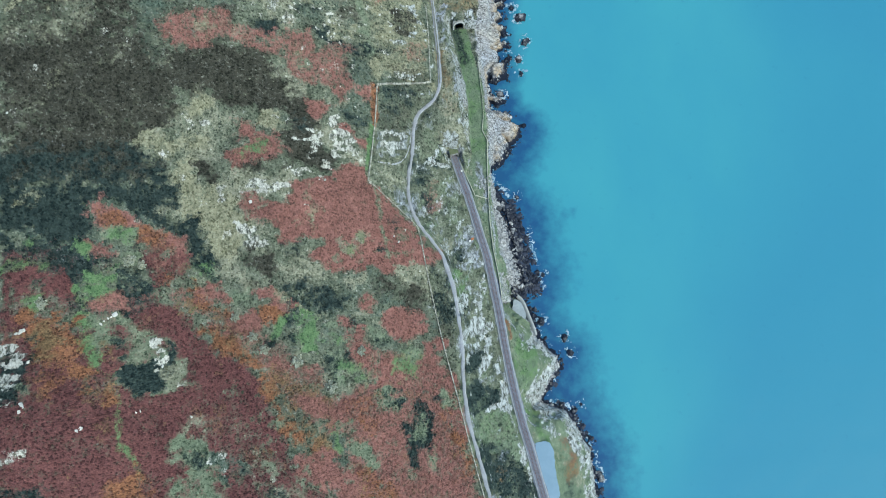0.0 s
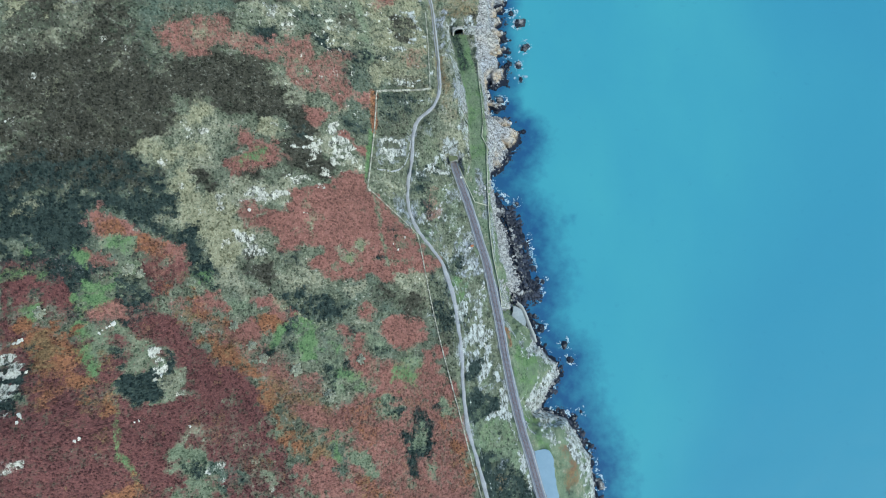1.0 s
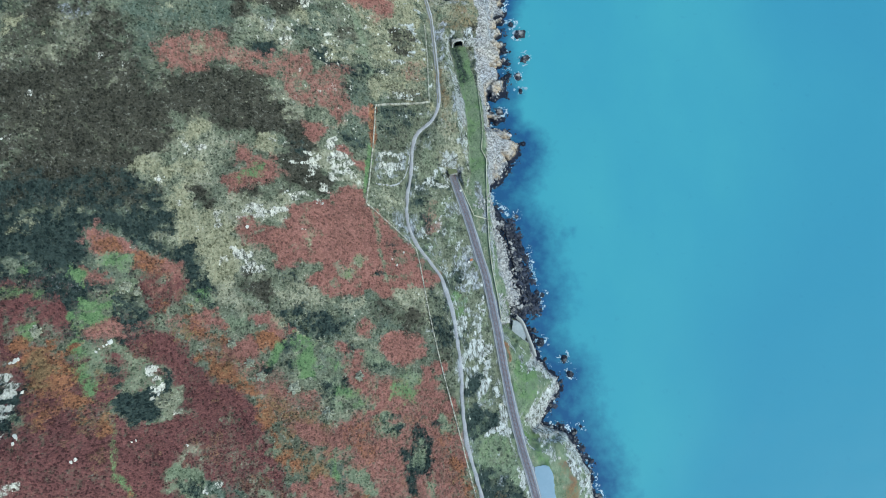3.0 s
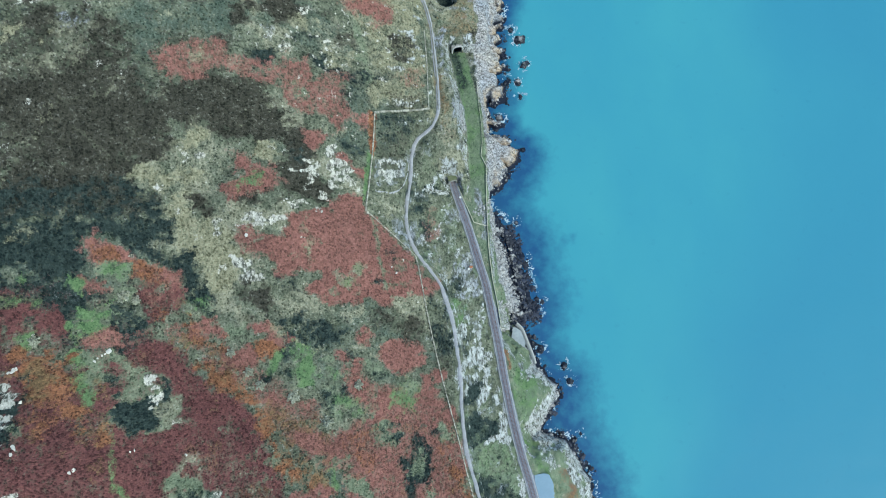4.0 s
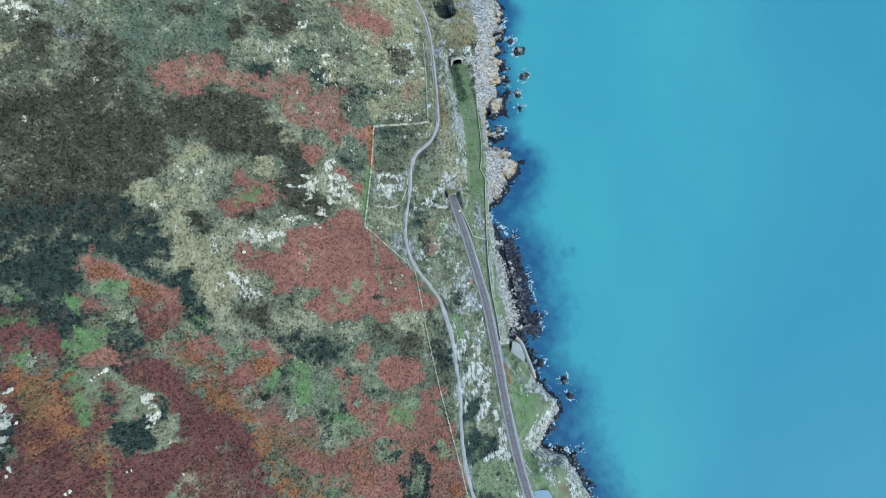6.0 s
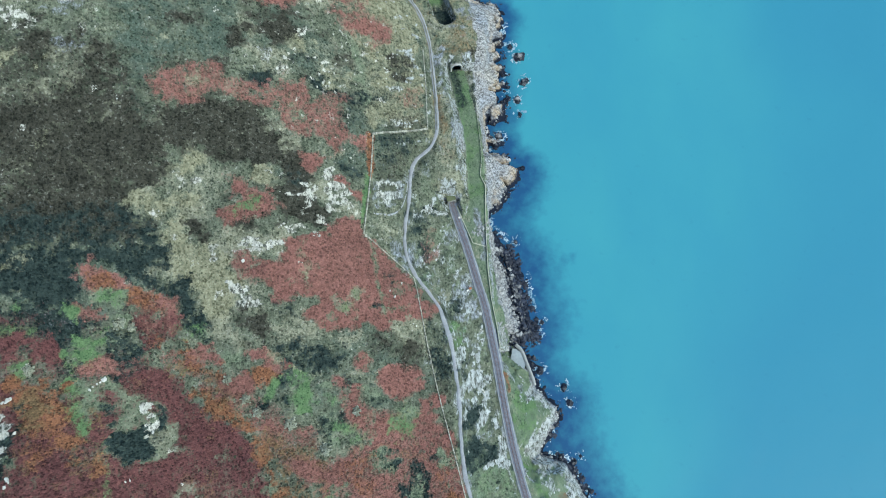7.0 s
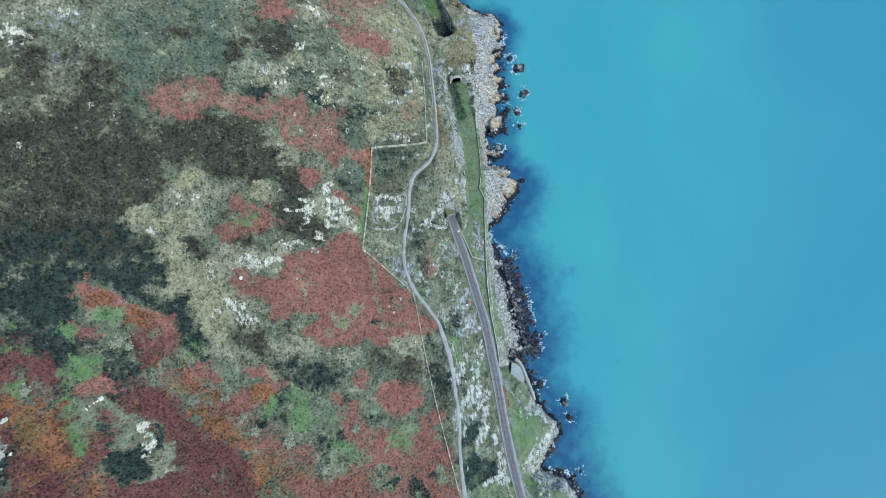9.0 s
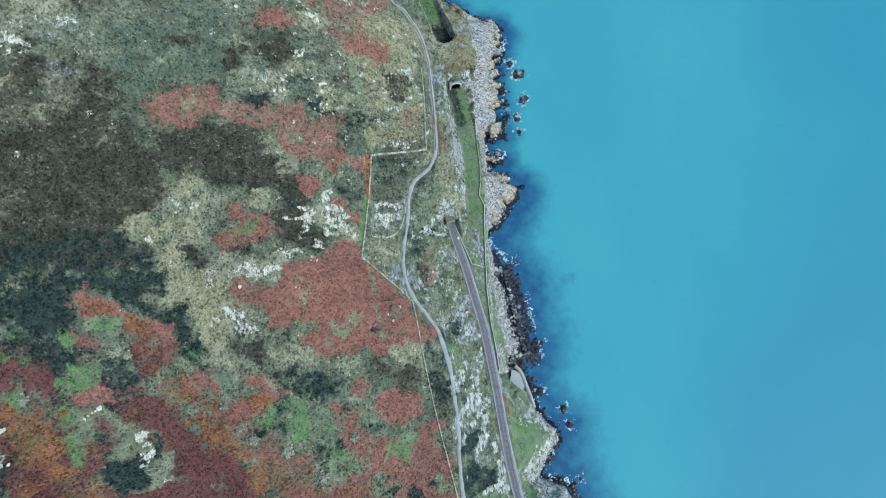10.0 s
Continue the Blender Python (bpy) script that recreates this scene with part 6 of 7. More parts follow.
def post_fence(line, label, gap=2.8, rail=0.16):
    """Concrete posts with two rails."""
    ob = thing("fence", label, "fence")
    r = np.vstack([np.linspace(a, b, max(int(math.dist(a, b) / gap), 1), endpoint=False) for a, b in zip(line, line[1:])] + [np.array(line[-1:])])
    z = height(r[:, 0], r[:, 1])
    bm = bmesh.new()
    box(bm, (0.22, 0.22, 1.5), (0, 0, 0.55))
    bmesh.ops.bevel(bm, geom=[e for e in bm.edges if e.verts[0].co.z > 1 and e.verts[1].co.z > 1], offset=0.04, segments=1, affect="EDGES")
    first = part("post", bm, FENCE_PAINT, ob)
    first.location = (*r[0], z[0])
    for (x, y), h in zip(r[1:], z[1:]):
        p = new("post", first.data)
        p.parent, p.location = ob, (x, y, h)
    for up in (0.35, 0.95):
        ribbon("rail", r, z + up, [(-rail, 0), (-rail, 0.2), (rail, 0.2), (rail, 0)], FENCE_PAINT, ob)
    return ob


post_fence([(23.1, 144.8), (22.4, 138), (25.4, 131.8), (25.2, 120.7), (25.5, 96.9), (26.0, 81.4), (27.7, 64.0), (30.7, 47.1), (31.6, 40), (32.4, 33.7)], "pale concrete fence along the edge of the cliff")
post_fence([(8.4, 118.6), (11.3, 111.3), (17.6, 96.4), (25.0, 94.4)], "pale concrete fence beside the railway")


# ---- tunnel mouths ----
def arch_points(half, spring, n=14):
    """An upright arch from the left foot over the crown to the right foot, in x and z."""
    pts = [(-half, -0.6)]
    pts += [(-half * math.cos(math.pi * k / n), spring + half * math.sin(math.pi * k / n)) for k in range(n + 1)]
    return pts + [(half, -0.6)]


def extruded(name, inner, outer, y0, y1, material, parent, label=""):
    """A solid between two matching outlines, from y0 to y1."""
    bm = bmesh.new()
    rows = [[bm.verts.new((x, y, z)) for x, z in line] for line in (inner, outer) for y in (y0, y1)]
    a, b, c, d = rows
    for k in range(len(inner) - 1):
        for p, q in ((a, c), (b, d), (a, b), (c, d)):
            bm.faces.new((p[k], p[k + 1], q[k + 1], q[k]))
    for k in (0, -1):
        bm.faces.new((a[k], b[k], d[k], c[k]))
    return part(name, bm, material, parent, label)


def tunnel_mouth(m, label, half=2.5, spring=3.2, wide=4.2, high=7.2, out=0.8, roof=False):
    ob = thing("tunnel_portal", label, "tunnel portal", m)
    inner = arch_points(half, spring)
    ring = [(x * (1 + 0.75 / half), z if k in (0, len(inner) - 1) else z + 0.75 * max(0, (z - spring)) / half + 0.05) for k, (x, z) in enumerate(inner)]
    frame_ = []
    for x, z in ring:
        s = max(abs(x) / wide, max(z, 0) / high, 1e-3)
        u = math.atan2(max(z, 0.001) / high, x / wide)
        e = max(abs(math.cos(u)), abs(math.sin(u)))
        frame_.append((wide * math.cos(u) / e, high * math.sin(u) / e if z > 0 else -0.6))
    extruded("headwall", ring, frame_, -out, 0.9, MASONRY if roof else SCREE_STONE, ob)
    extruded("arch_ring", inner, ring, -out - 0.55, 0.9, RING_STONE if not roof else MASONRY, ob, "dressed stone arch ring")
    lining = [(x * 1.12, z * 1.04) for x, z in inner]
    extruded("tunnel_lining", inner, lining, 0.9, 16, BLACK_LINING, ob, "sooty brick tunnel lining")
    # added near-black plate, standing in for the unlit bore further in
    bm = bmesh.new()
    box(bm, (2 * half + 1.4, 0.4, high + 1.5), (0, 16.2, high / 2 - 0.6))
    part("dark_end_plate", bm, BLACK_LINING, ob)
    if roof:
        bm = bmesh.new()
        box(bm, (2 * wide + 0.3, out + 1.1, 0.45), (0, 0.05 - out / 2 + 0.4, high + 0.22))
        bmesh.ops.bevel(bm, geom=bm.edges[:], offset=0.06, segments=1, affect="EDGES")
        part("coping", bm, TURF_ROOF, ob, "grassed roof slab")
    return ob


(px, py, pz, turn), (qx, qy, qz, turn2) = PORTALS
tunnel_mouth(pose(px, py - 0.4, pz, 0, 0, 15), "low stone railway tunnel portal with a grassed roof", 1.95, 3.3, 2.4, 6.0, 2.2, True)
tunnel_mouth(pose(qx, qy - 0.2, qz, 0, 0, 12), "disused stone tunnel portal set in a rock face", 3.0, 3.7, 4.0, 7.7, 0.25)


# ---- rocks ----
def ball(level):
    bm = bmesh.new()
    bmesh.ops.create_icosphere(bm, subdivisions=level, radius=1)
    v = np.array([q.co[:] for q in bm.verts])
    f = np.array([[q.index for q in p.verts] for p in bm.faces])
    bm.free()
    return v, f


BALL1, BALL2 = ball(1), ball(2)


def rock_mesh(name, places, sizes, material, rnd, flat=0.55, base=BALL2, parent=None, attrs=None):
    """Rough angular stones: balls cut by random planes, one mesh."""
    v0, f0 = base
    n = len(places)
    v = np.repeat(v0[None], n, 0)
    for _ in range(12):
        d = rnd.normal(size=(n, 3))
        d /= np.linalg.norm(d, axis=1)[:, None]
        cut = rnd.uniform(0.35, 0.8, (n, 1))
        h = np.einsum("nvk,nk->nv", v, d)
        v = v - np.maximum(h - cut, 0)[..., None] * d[:, None]
    v = v * (1 + 0.10 * rnd.normal(size=(n, len(v0), 1)) * 0.5)
    s = np.stack([sizes * rnd.uniform(0.7, 1.3, n), sizes * rnd.uniform(0.7, 1.3, n), sizes * flat * rnd.uniform(0.7, 1.3, n)], 1)
    v = v * s[:, None]
    t = rnd.uniform(0, 6.28, n)
    c, d = np.cos(t)[:, None], np.sin(t)[:, None]
    v = np.stack([v[..., 0] * c - v[..., 1] * d, v[..., 0] * d + v[..., 1] * c, v[..., 2]], -1)
    v = v + np.asarray(places)[:, None]
    f = f0[None] + (np.arange(n) * len(v0))[:, None, None]
    return mesh_object(name, v.reshape(-1, 3), f.reshape(-1, 3), material, parent)


def scatter_in(pts, count, rnd):
    """Random places inside an outline."""
    p = np.array(pts)
    q = rnd.uniform(p.min(0) - 1, p.max(0) + 1, (count * 4, 2))
    d = inside(pts, q[:, 0], q[:, 1]) + 1.2 * fbm(q[:, 0], q[:, 1], 4, 3, 61)
    return q[d > 0][:count]


rnd = np.random.RandomState(11)
for kind, much, edge, pts in PATCHES:
    if kind != "bare":
        continue
    p = np.array(pts)
    area = abs(np.sum(p[:, 0] * np.roll(p[:, 1], 1) - p[:, 1] * np.roll(p[:, 0], 1))) / 2
    q = scatter_in(pts, int(min(area * 0.45 * max(much**4, 0.22), 300)) + 4, rnd)
    q = q[rnd.rand(len(q)) < step(-0.1, 0.5, fbm(q[:, 0] * 0.94 + q[:, 1] * 0.34, (q[:, 1] * 0.94 - q[:, 0] * 0.34) * 2.6, 6.5, 4, 27))]
    q = q[(polyline(OLD_LINE, q[:, 0], q[:, 1]) > 6.5) & (polyline(RAIL_LINE, q[:, 0], q[:, 1]) > 4)]
    if p[:, 0].mean() > -12:
        q = q[: len(q) // 3]
    size = np.minimum(0.2 + rnd.exponential(0.26, len(q)), 1.3)
    z = height(q[:, 0], q[:, 1])
    o = rock_mesh("rock_outcrop", np.stack([q[:, 0], q[:, 1], z + 0.18 * size], 1), size, PALE_ROCK, rnd, 0.5, BALL1)
    tagged(o, "pale lichened quartzite outcrop breaking through the heath", "rocks", "rock outcrops", kind="stuff")

# boulders that stand alone
for x, y, s in BOULDERS:
    o = rock_mesh("boulder", np.array([(0.0, 0.0, 0.0)]), np.array([s]), PALE_ROCK, rnd, 0.6, BALL2)
    o.location = (x, y, float(height(x, y)) + 0.15 * s)
    tagged(o, "pale grey boulder lying in the bracken", "boulder", "boulders on the hill")

# stacks and skerries in the water
for x, y, s in SKERRIES:
    n = 40
    t, q = rnd.uniform(0, 6.28, n), np.sqrt(rnd.uniform(0, 1, n))
    spread = s * np.array([rnd.uniform(0.55, 0.85), rnd.uniform(0.8, 1.15)])
    places = np.stack([q * np.cos(t) * spread[0], q * np.sin(t) * spread[1], 0.7 * s * (1 - q) - 0.1], 1)
    o = rock_mesh("skerry", places, s * rnd.uniform(0.25, 0.75, n) * (1.2 - 0.6 * q), SHORE_ROCK, rnd, 0.6)
    o.location = (x, y, 0.0)
    o.rotation_euler = (0, 0, rnd.uniform(-0.9, 0.4))
    tagged(o, "dark wet rock standing in the sea with white foam round it", "sea rock", "rocks in the sea")

# loose boulders along the foot of the cliffs
q = np.stack([rnd.uniform(-10, 95, 52000), rnd.uniform(-85, 290, 52000)], 1)
d = inside(SHORE, q[:, 0], q[:, 1])
beach = step(30, 44, q[:, 1]) * step(118, 98, q[:, 1])
ok = (d > -4.5 - 3 * beach) & (d < 2.5 + 14 * beach) & (rnd.rand(len(q)) < 0.40 + 0.6 * beach) & (fbm(q[:, 0], q[:, 1], 9, 3, 73) > -0.35 - beach)
ok &= (beach < 0.5) | (d > 1.5)
ok &= q[:, 0] > np.interp(q[:, 1], [-90, 36, 40, 64, 97, 110], [0, 0, 40, 33, 28.5, 0])
q, d = q[ok], d[ok]
size = np.minimum(0.4 + rnd.exponential(0.35, len(q)), 2.0)
z = np.maximum(height(q[:, 0], q[:, 1]), -0.5)
o = rock_mesh("shore_boulders", np.stack([q[:, 0], q[:, 1], z + 0.2 * size], 1), size, SHORE_ROCK, rnd, 0.65, BALL1)
tagged(o, "tumbled boulders along the foot of the cliffs, black where wet", "rocks", kind="stuff")

q = np.stack([rnd.uniform(25, 95, 30000), rnd.uniform(-80, 106, 30000)], 1)
d = inside(SHORE, q[:, 0], q[:, 1])
q = q[(d > -4.2) & (d < np.where(q[:, 1] < 36, 1.5, 6)) & (rnd.rand(len(q)) < 0.8 - 0.05 * np.abs(d)) & (fbm(q[:, 0], q[:, 1], 6, 3, 74) > np.where(q[:, 1] < 36, 0.35, -0.45))]
size = np.minimum(0.35 + rnd.exponential(0.45, len(q)), 2.3)
z = np.clip(height(q[:, 0], q[:, 1]), -0.2, 1.3)
o = rock_mesh("wet_boulders", np.stack([q[:, 0], q[:, 1], z + 0.1 * size], 1), size, WEED_ROCK, rnd, 0.6, BALL1)
tagged(o, "black weed-covered boulders at the tide line", "rocks", kind="stuff")

# ---- foam ----
gap = 0.3
fx, fy = np.meshgrid(np.arange(-5, 100, gap), np.arange(-85, 292, gap))
near = -inside(SHORE, fx[::4, ::4], fy[::4, ::4])
near = np.repeat(np.repeat(near, 4, 0), 4, 1)[: fx.shape[0], : fx.shape[1]]
near = near - 3.6 * step(36, 46, fy) * step(116, 104, fy)
surf = step(-0.35, 0.7, fbm(fx, fy, 14, 3, 81)) * step(4.5, 0.2, near) * step(-2.5, -0.5, near)
surf = surf * np.interp(fy, [-85, 30, 60], [0.9, 0.9, 1.1])
for x, y, s in SKERRIES:
    ring = np.hypot((fx - x) * 0.9, fy - y) - s
    surf = np.maximum(surf, 1.05 * step(3.2, 0.2, ring + fbm(fx, fy, 4, 2, 85)) * step(-1.6, -0.2, ring))
lace = np.abs(fbm(fx + 0.8 * fbm(fx, fy, 3, 2, 84), fy, 2.2, 3, 82))
thick = surf * 0.275 - lace + 0.20 * fbm(fx, fy, 1.0, 2, 83) - 0.05
on = (thick > 0.0) & (surf > 0.15)
hx, hy = fx + rnd.uniform(-0.1, 0.1, fx.shape), fy + rnd.uniform(-0.1, 0.1, fx.shape)
fz = 0.13 + np.clip(thick, -0.1, 0.25) * 0.9
rows, cols = fx.shape
cell = on[:-1, :-1] & (on[1:, 1:] | on[1:, :-1] | on[:-1, 1:])
ci, cj = np.nonzero(cell)
corner = np.stack([ci * cols + cj, ci * cols + cj + 1, (ci + 1) * cols + cj + 1, (ci + 1) * cols + cj], 1)
used, flat = np.unique(corner, return_inverse=True)
v = np.stack([hx.ravel(), hy.ravel(), fz.ravel()], 1)[used]
o = mesh_object("foam", v, flat.reshape(-1, 4), FOAM, None, True)
tagged(o, "white lace of surf breaking on the rocks", "sea foam", kind="stuff")


# ---- low growth on the hill ----
def sown(gap, jitter):
    """Places for tufts, on open ground, with the cover there."""
    a, b = np.meshgrid(np.arange(-330, 330, gap), np.arange(-330, 330, gap * 0.87))
    a[::2] += gap / 2
    x, y = (-107 + 0.91 * a - 0.42 * b).ravel(), (107 + 0.42 * a + 0.91 * b).ravel()
    ok = (x > -260) & (x < 46) & (y > -86) & (y < 300)
    x, y = x[ok], y[ok]
    x, y = x + rnd.uniform(-jitter, jitter, x.shape) + 0.7 * fbm(x, y, 7, 2, 30), y + rnd.uniform(-jitter, jitter, y.shape)
    ok = (inside(SHORE, x, y) > 4) & (polyline(PATH_LINE, x, y) > 1.9) & (polyline([p for p in RAIL_LINE if p[1] < 124], x, y) > 3.6)
    x, y = x[ok], y[ok]
    w = cover(x, y)
    ok = rnd.rand(len(x)) > 1.3 * (w["bare"] + w["cliff"] + w["scree"] + w["slate"])
    return x[ok], y[ok], {k: v[ok] for k, v in w.items()}


GROWTH = {"moor": ("moor_grass", "rough grey-green moor grass and low heath", 0.62, 0.32), "russet": ("bracken", "russet autumn bracken in dense stands", 0.60, 0.46),
          "maroon": ("bracken", "dark maroon dying bracken", 0.60, 0.46), "orange": ("bracken", "bright orange autumn bracken", 0.60, 0.46),
          "ochre": ("bracken", "yellow-ochre fading bracken", 0.60, 0.46), "pale": ("dry_grass", "pale bleached tufts of dry grass", 0.62, 0.32),
          "cream": ("dry_grass", "yellowish cream tussocks of dry grass", 0.62, 0.32), "sage": ("moor_grass", "soft grey-green grass in clumps", 0.60, 0.32),
          "teal": ("moor_grass", "blue-green bilberry and grass in low clumps", 0.62, 0.32),
          "heather": ("heather", "dark brown heather cushions", 0.70, 0.32), "dark": ("gorse", "dark green gorse thicket", 0.80, 0.7),
          "grass": ("grass", "short bright green grass", 0.50, 0.22), "turf": ("turf", "sea-cliff turf in low tufts", 0.55, 0.28)}
grown = list(GROWTH)
for gap, jitter, stands in ((1.02, 0.30, True), (1.06, 0.52, False)):
    ux, uy, tw = sown(gap, jitter)
    uz = height(ux, uy)
    lean_x = np.clip((height(ux + 0.5, uy) - uz) * 2, -2.5, 2.5)
    lean_y = np.clip((height(ux, uy + 0.5) - uz) * 2, -2.5, 2.5)
    # each tuft is of one kind, drawn by the shares of the cover where it stands
    stack = np.stack([np.maximum(1 - sum(tw.values()), 0)] + [tw[k] for k in grown[1:]], 1)
    held = np.array([k in BRACKEN for k in grown])
    fern = stack[:, held].sum(1) > 0.5 + 0.25 * fbm(ux, uy, 2.4, 2, 29)
    stack = np.where(held[None] == fern[:, None], stack**1.5, 0) + 1e-6
    best = (stack.cumsum(1) > (rnd.rand(len(ux)) * stack.sum(1))[:, None]).argmax(1)
    for k in KINDS:
        own = (best == grown.index(k)) if k in grown else np.zeros(len(ux), bool)
        tw[k] = tw[k] * 0.78 + 0.22 * own
    for kind, (name, label, wide, high) in GROWTH.items():
        if (kind in BRACKEN) != stands:
            continue
        pick = (best == grown.index(kind)) & (rnd.rand(len(best)) < 0.96)
        n = int(pick.sum())
        if not n:
            continue
        x, y, z = ux[pick], uy[pick], uz[pick]
        tips = 8 if stands else 6
        ang = np.linspace(0, 2 * np.pi, tips, endpoint=False)[None] + rnd.uniform(0, 6, (n, 1)) + rnd.uniform(-0.3, 0.3, (n, tips))
        grow = rnd.uniform(0.8, 1.2, (n, 1)) if stands else rnd.uniform(0.6, 1.3, (n, 1))
        rad = 0.86 * wide * grow * rnd.uniform(0.75, 1.2, (n, tips)) * np.where(np.arange(tips) % 2, 0.72, 1.22)
        up = high * grow[:, 0] * rnd.uniform(0.7, 1.25, n) * np.where(x > along(PATH_LINE, np.clip(y, -110, 300)), 0.5, 1.0)
        rings = []
        for share, lift in ((1.0, -0.10), (0.62, 0.68)):
            twist = ang + (0.2 if share < 1 else 0)
            ring = np.stack([x[:, None] + share * rad * np.cos(twist), y[:, None] + share * rad * np.sin(twist),
                             z[:, None] + up[:, None] * lift * rnd.uniform(0.75, 1.25, (n, tips))], -1)
            ring[..., 2] += lean_x[pick][:, None] * (ring[..., 0] - x[:, None]) + lean_y[pick][:, None] * (ring[..., 1] - y[:, None])
            rings.append(ring)
        top = np.stack([x + rnd.uniform(-0.15, 0.15, n), y + rnd.uniform(-0.15, 0.15, n), z + up], -1)[:, None]
        v = np.concatenate(rings + [top], 1)
        fan = []
        for k in range(tips):
            j = (k + 1) % tips
            fan += [(k, j, tips + k), (j, tips + j, tips + k), (tips + k, tips + j, 2 * tips)]
        fan = np.array(fan)
        at = {key: np.repeat(data[pick], 2 * tips + 1, 0) for key, data in packed(tw).items()}
        o = mesh_object(name, v.reshape(-1, 3), (fan[None] + (2 * tips + 1) * np.arange(n)[:, None, None]).reshape(-1, 3), MOOR, None, False, at)
        tagged(o, label, "vegetation", kind="stuff")


# ---- paved and built bits on the shelf ----
def slab(name, pts, z, thick, material, label, category):
    """A flat slab with a worn, slightly uneven rim."""
    rnd = random.Random(5)
    bm = bmesh.new()
    ring = smooth_line(list(pts) + [pts[0]], 1.2)
    low = [bm.verts.new((x + rnd.uniform(-0.25, 0.25), y + rnd.uniform(-0.25, 0.25), z - thick)) for x, y in ring]
    high = [bm.verts.new((v.co.x, v.co.y, z + rnd.uniform(-0.03, 0.03))) for v in low]
    n = len(ring)
    for k in range(n):
        bm.faces.new((low[k], low[(k + 1) % n], high[(k + 1) % n], high[k]))
    bm.faces.new(high)
    bmesh.ops.triangulate(bm, faces=[f for f in bm.faces if len(f.verts) > 4])
    return tagged(part(name, bm, material), label, category, kind="structure")


slab("apron", PAD, 24.95, 0.6, APRON, "wet blue-grey tarmac apron beside the railway", "apron")
r = smooth_line([(43.3, 40.2), (46.5, 36.6), (49.6, 28.4), (52.4, 20.5), (53.4, 16.5)], 1.0)
z = np.interp(np.arange(len(r)), [0, len(r)], [5.2, 6.8])
wall = ribbon("sea_wall", r, z, [(-1.6, -1.4), (-0.7, 0.0), (0.4, 0.0), (0.55, -6.5)], CONCRETE)
tagged(wall, "pale concrete sea wall above the rocks", "sea wall", kind="structure")
slab("landing_slab", [(40.5, 37.5), (44.5, 36), (47.5, 29), (46, 24.5), (42, 25.5), (40, 31)], 6.2, 1.6, OLD_SLAB, "old grey concrete slab above the sea wall", "slab")
r = smooth_line([(-19.4, 127), (-20.2, 119.3), (-22.3, 110.6), (-25.7, 106.3), (-29.9, 104.4), (-36, 103.5)], 0.8)
o = ribbon("side_trail", r, height(r[:, 0], r[:, 1]) + 0.12, [(-0.5, -0.3), (-0.3, 0.05), (0.3, 0.05), (0.5, -0.3)], GRAVEL, None, 0.2, 9)
tagged(o, "thin trodden trail of pale stones", "footpath", kind="structure")
post_fence([(23.4, 146), (22.8, 159.0), (21.3, 173.5), (20.4, 186.4)], "thin pale fence along the old grassed trackbed", 2.8, 0.07)


def cabinet(x, y, z, turn, size, paint, label, category, name):
    """A lineside cabinet: body on a plinth, lid, door and handle."""
    ob = thing(name, label, category, pose(x, y, z, 0, 0, turn))
    w, d, h = size
    for nm, sz, at, mat in (("plinth", (w + 0.3, d + 0.3, 0.3), (0, 0, 0.1), CONCRETE), ("body", (w, d, h), (0, 0, 0.25 + h / 2), paint),
                            ("lid", (w + 0.16, d + 0.16, 0.1), (0, 0, 0.3 + h), paint)):
        bm = bmesh.new()
        box(bm, sz, at)
        bmesh.ops.bevel(bm, geom=bm.edges[:], offset=0.02, segments=1, affect="EDGES")
        part(nm, bm, mat, ob)
    bm = bmesh.new()
    box(bm, (w * 0.86, 0.04, h * 0.86), (0, -d / 2 - 0.02, 0.25 + h / 2))
    door = part("door", bm, paint, ob)
    bm = bmesh.new()
    box(bm, (0.05, 0.06, 0.3), (w * 0.3, -d / 2 - 0.07, 0.25 + h / 2))
    part("handle", bm, RUST, door)
    return ob


cabinet(9.9, 111.4, 21.9, 15, (1.0, 0.7, 1.5), WHITE_PAINT, "white lineside cabinet beside the railway", "cabinet", "lineside_cabinet")
cabinet(15.7, 69.5, float(height(15.7, 69.5)), 15, (1.5, 1.0, 1.5), ORANGE_PAINT, "orange lineside cabinet beside the railway", "cabinet", "lineside_cabinet")
cabinet(14.3, 68.2, float(height(14.3, 68.2)), 15, (0.9, 0.7, 1.2), WHITE_PAINT, "small white lineside cabinet on a plinth", "cabinet", "lineside_cabinet")

# grass crown of the northern track, between two wheel ruts
r = smooth_line([p for p in PATH_LINE if p[1] > 150], 1.0)
o = ribbon("path_crown", r, path_z(r[:, 1]) + 0.1, [(-0.32, -0.1), (-0.25, 0.09), (0.25, 0.09), (0.32, -0.1)], CROWN, None, 0.25, 12)
tagged(o, "worn darker crown between the path's wheel ruts", "footpath", kind="structure")


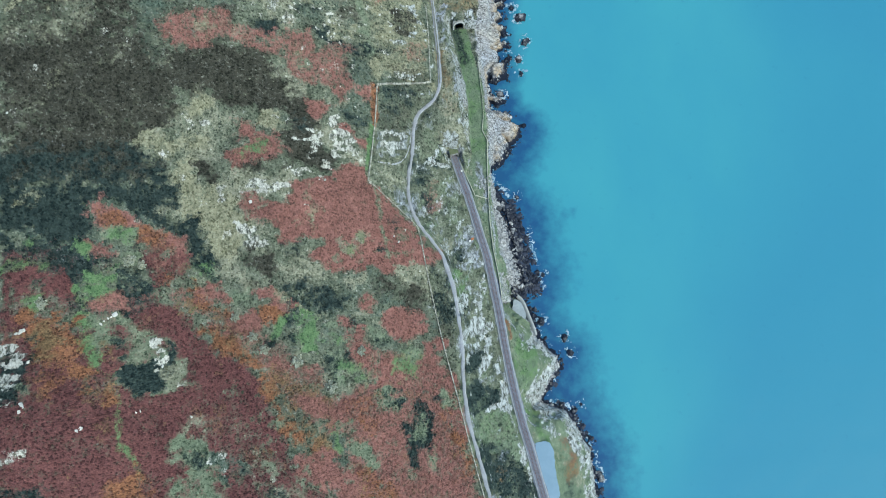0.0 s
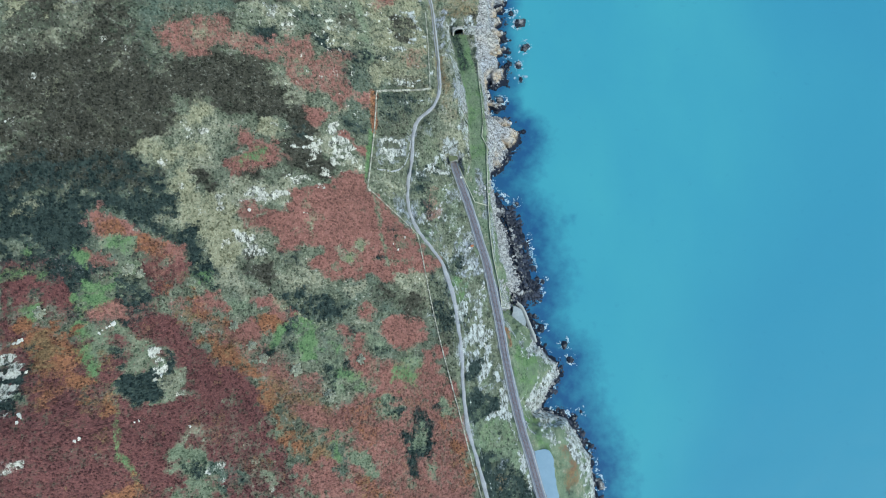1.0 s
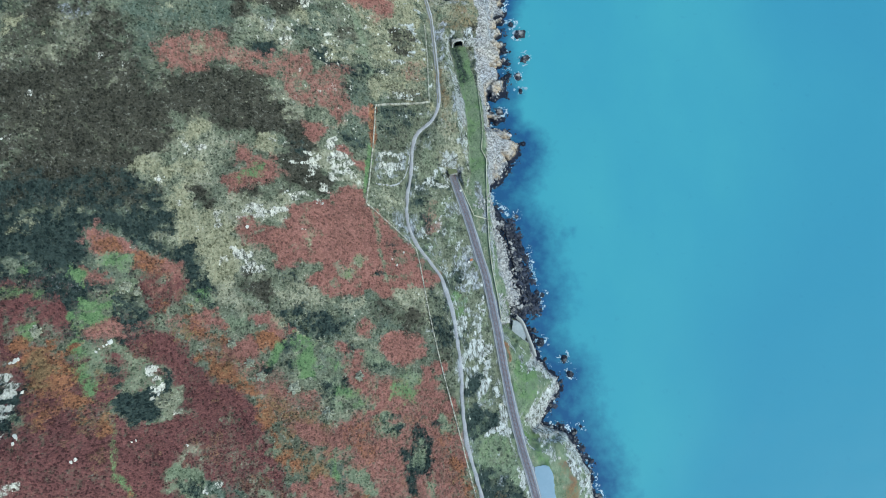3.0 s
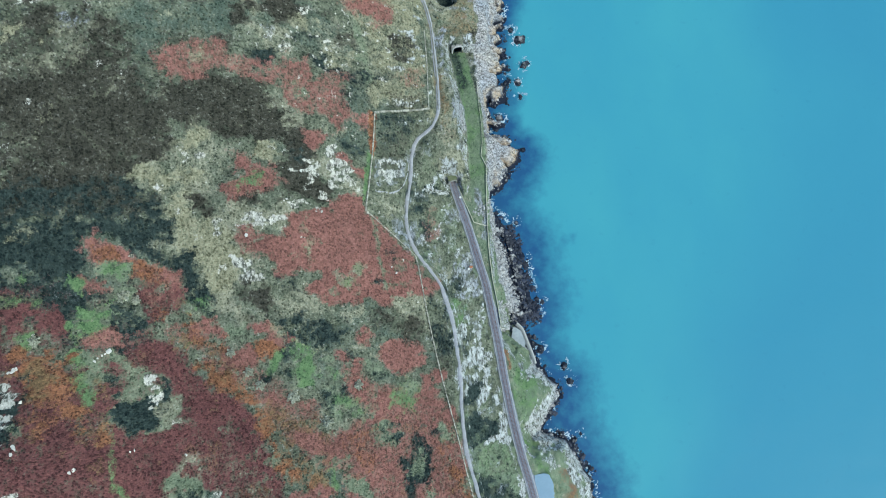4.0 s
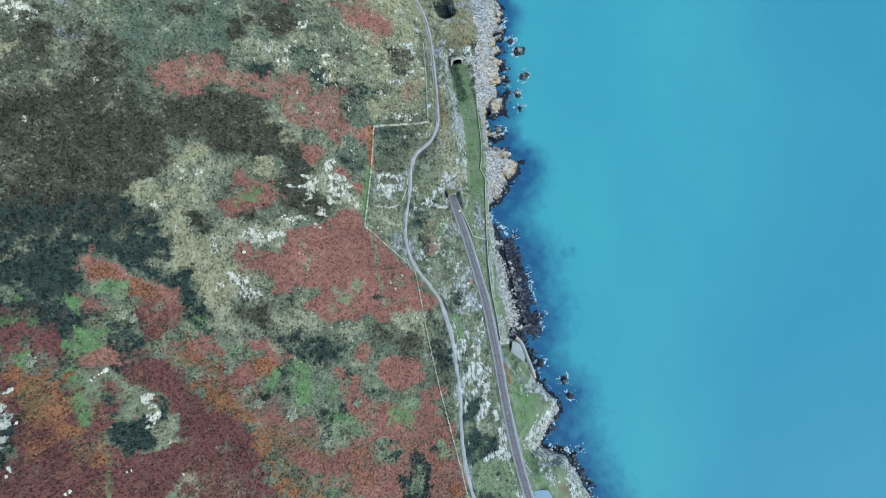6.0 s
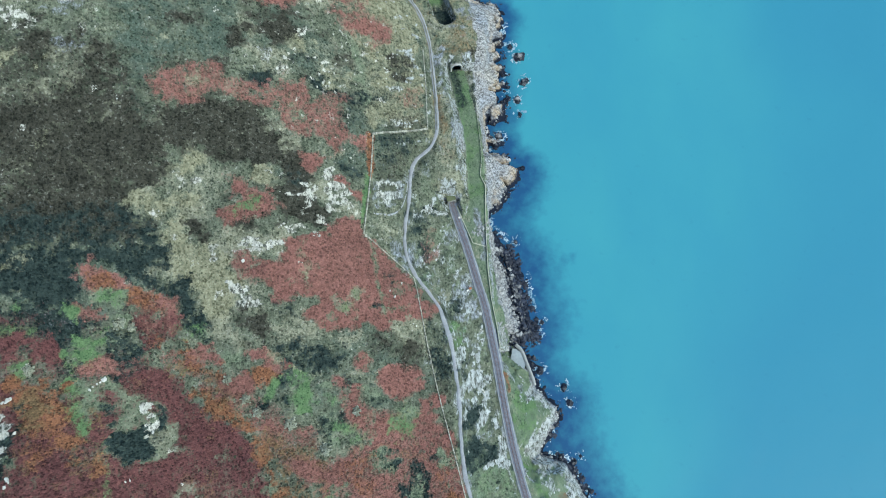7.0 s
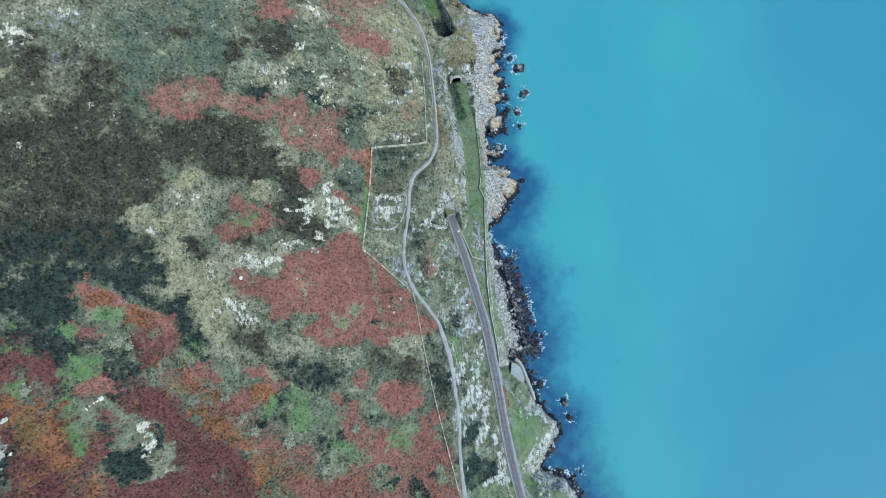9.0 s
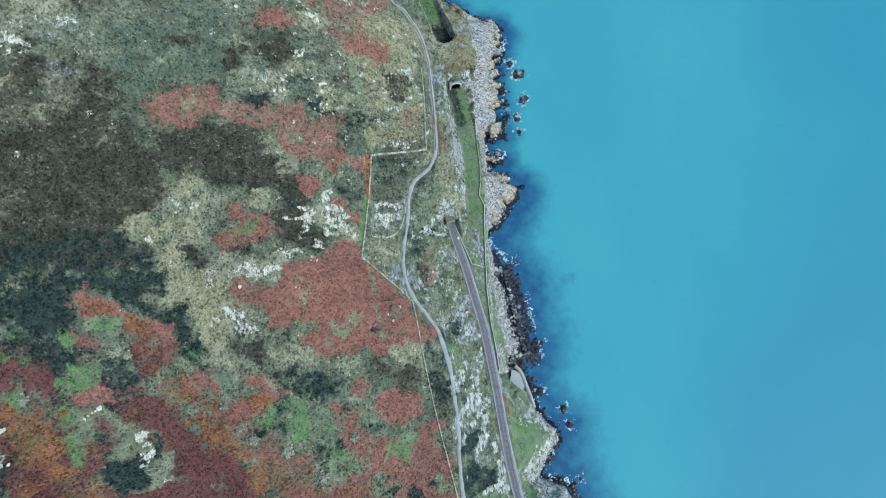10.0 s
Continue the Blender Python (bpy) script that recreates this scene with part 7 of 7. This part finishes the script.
# ---- shrubs ----
def shrub(radius, seed):
    """A low rounded thorn bush: forked stems and a crown of many small leaf sprays."""
    rnd = np.random.RandomState(seed)
    ob = thing("shrub", "pale grey-green rounded bush among the bracken", "shrub", group="bushes on the hill")
    bm = bmesh.new()
    for k in range(7):
        t = k * 0.9 + rnd.uniform(0, 0.5)
        tip = Vector((math.cos(t) * radius * 0.6, math.sin(t) * radius * 0.6, radius * 0.75))
        m = Matrix.Translation(tip / 2) @ tip.to_track_quat("Z", "Y").to_matrix().to_4x4()
        bmesh.ops.create_cone(bm, segments=6, radius1=0.11, radius2=0.04, depth=tip.length, matrix=m)
    part("stems", bm, BARK, ob)
    n = 620
    d = rnd.normal(size=(n, 3))
    d[:, 2] = np.abs(d[:, 2]) * 0.8
    d /= np.linalg.norm(d, axis=1)[:, None]
    lump = 1 + 0.45 * fbm(d[:, 0] * 3 + seed, d[:, 1] * 3, 1.3, 3, 91)
    p = d * (radius * rnd.uniform(0.45, 1.0, n) ** 0.5 * lump)[:, None] * np.array([1, 1, 0.75])
    a, b = rnd.normal(size=(n, 3)), rnd.normal(size=(n, 3))
    a /= np.linalg.norm(a, axis=1)[:, None]
    b /= np.linalg.norm(b, axis=1)[:, None]
    s = radius * rnd.uniform(0.10, 0.22, (n, 1))
    v = np.stack([p + a * s, p + b * s * 0.7, p - a * s, p - b * s * 0.7], 1)
    crown = mesh_object("crown", v.reshape(-1, 3), np.arange(4 * n).reshape(-1, 4), SHRUB_LEAF, ob)
    tagged(crown, "sprays of small grey-green leaves")
    return ob


one = shrub(2.6, 3)
x, y = -176.5, 20.3
one.matrix_world = pose(x, y, float(height(x, y)) - 0.1)
for k, (x, y, s) in enumerate([(-54.7, -14.5, 1.15), (-98.5, 17.6, 0.8), (-90.4, 8.9, 0.85), (-85.1, 3.0, 0.9), (-70.4, -2.3, 1.1), (-144.0, 41.7, 1.1),
                               (-41.4, 3.2, 0.9), (-139.5, 40.0, 0.8)]):
    c = copy_thing(one, pose(x, y, float(height(x, y)) - 0.1, 0, 0, 47 * k))
    c.scale = (s, s * 0.95, s)
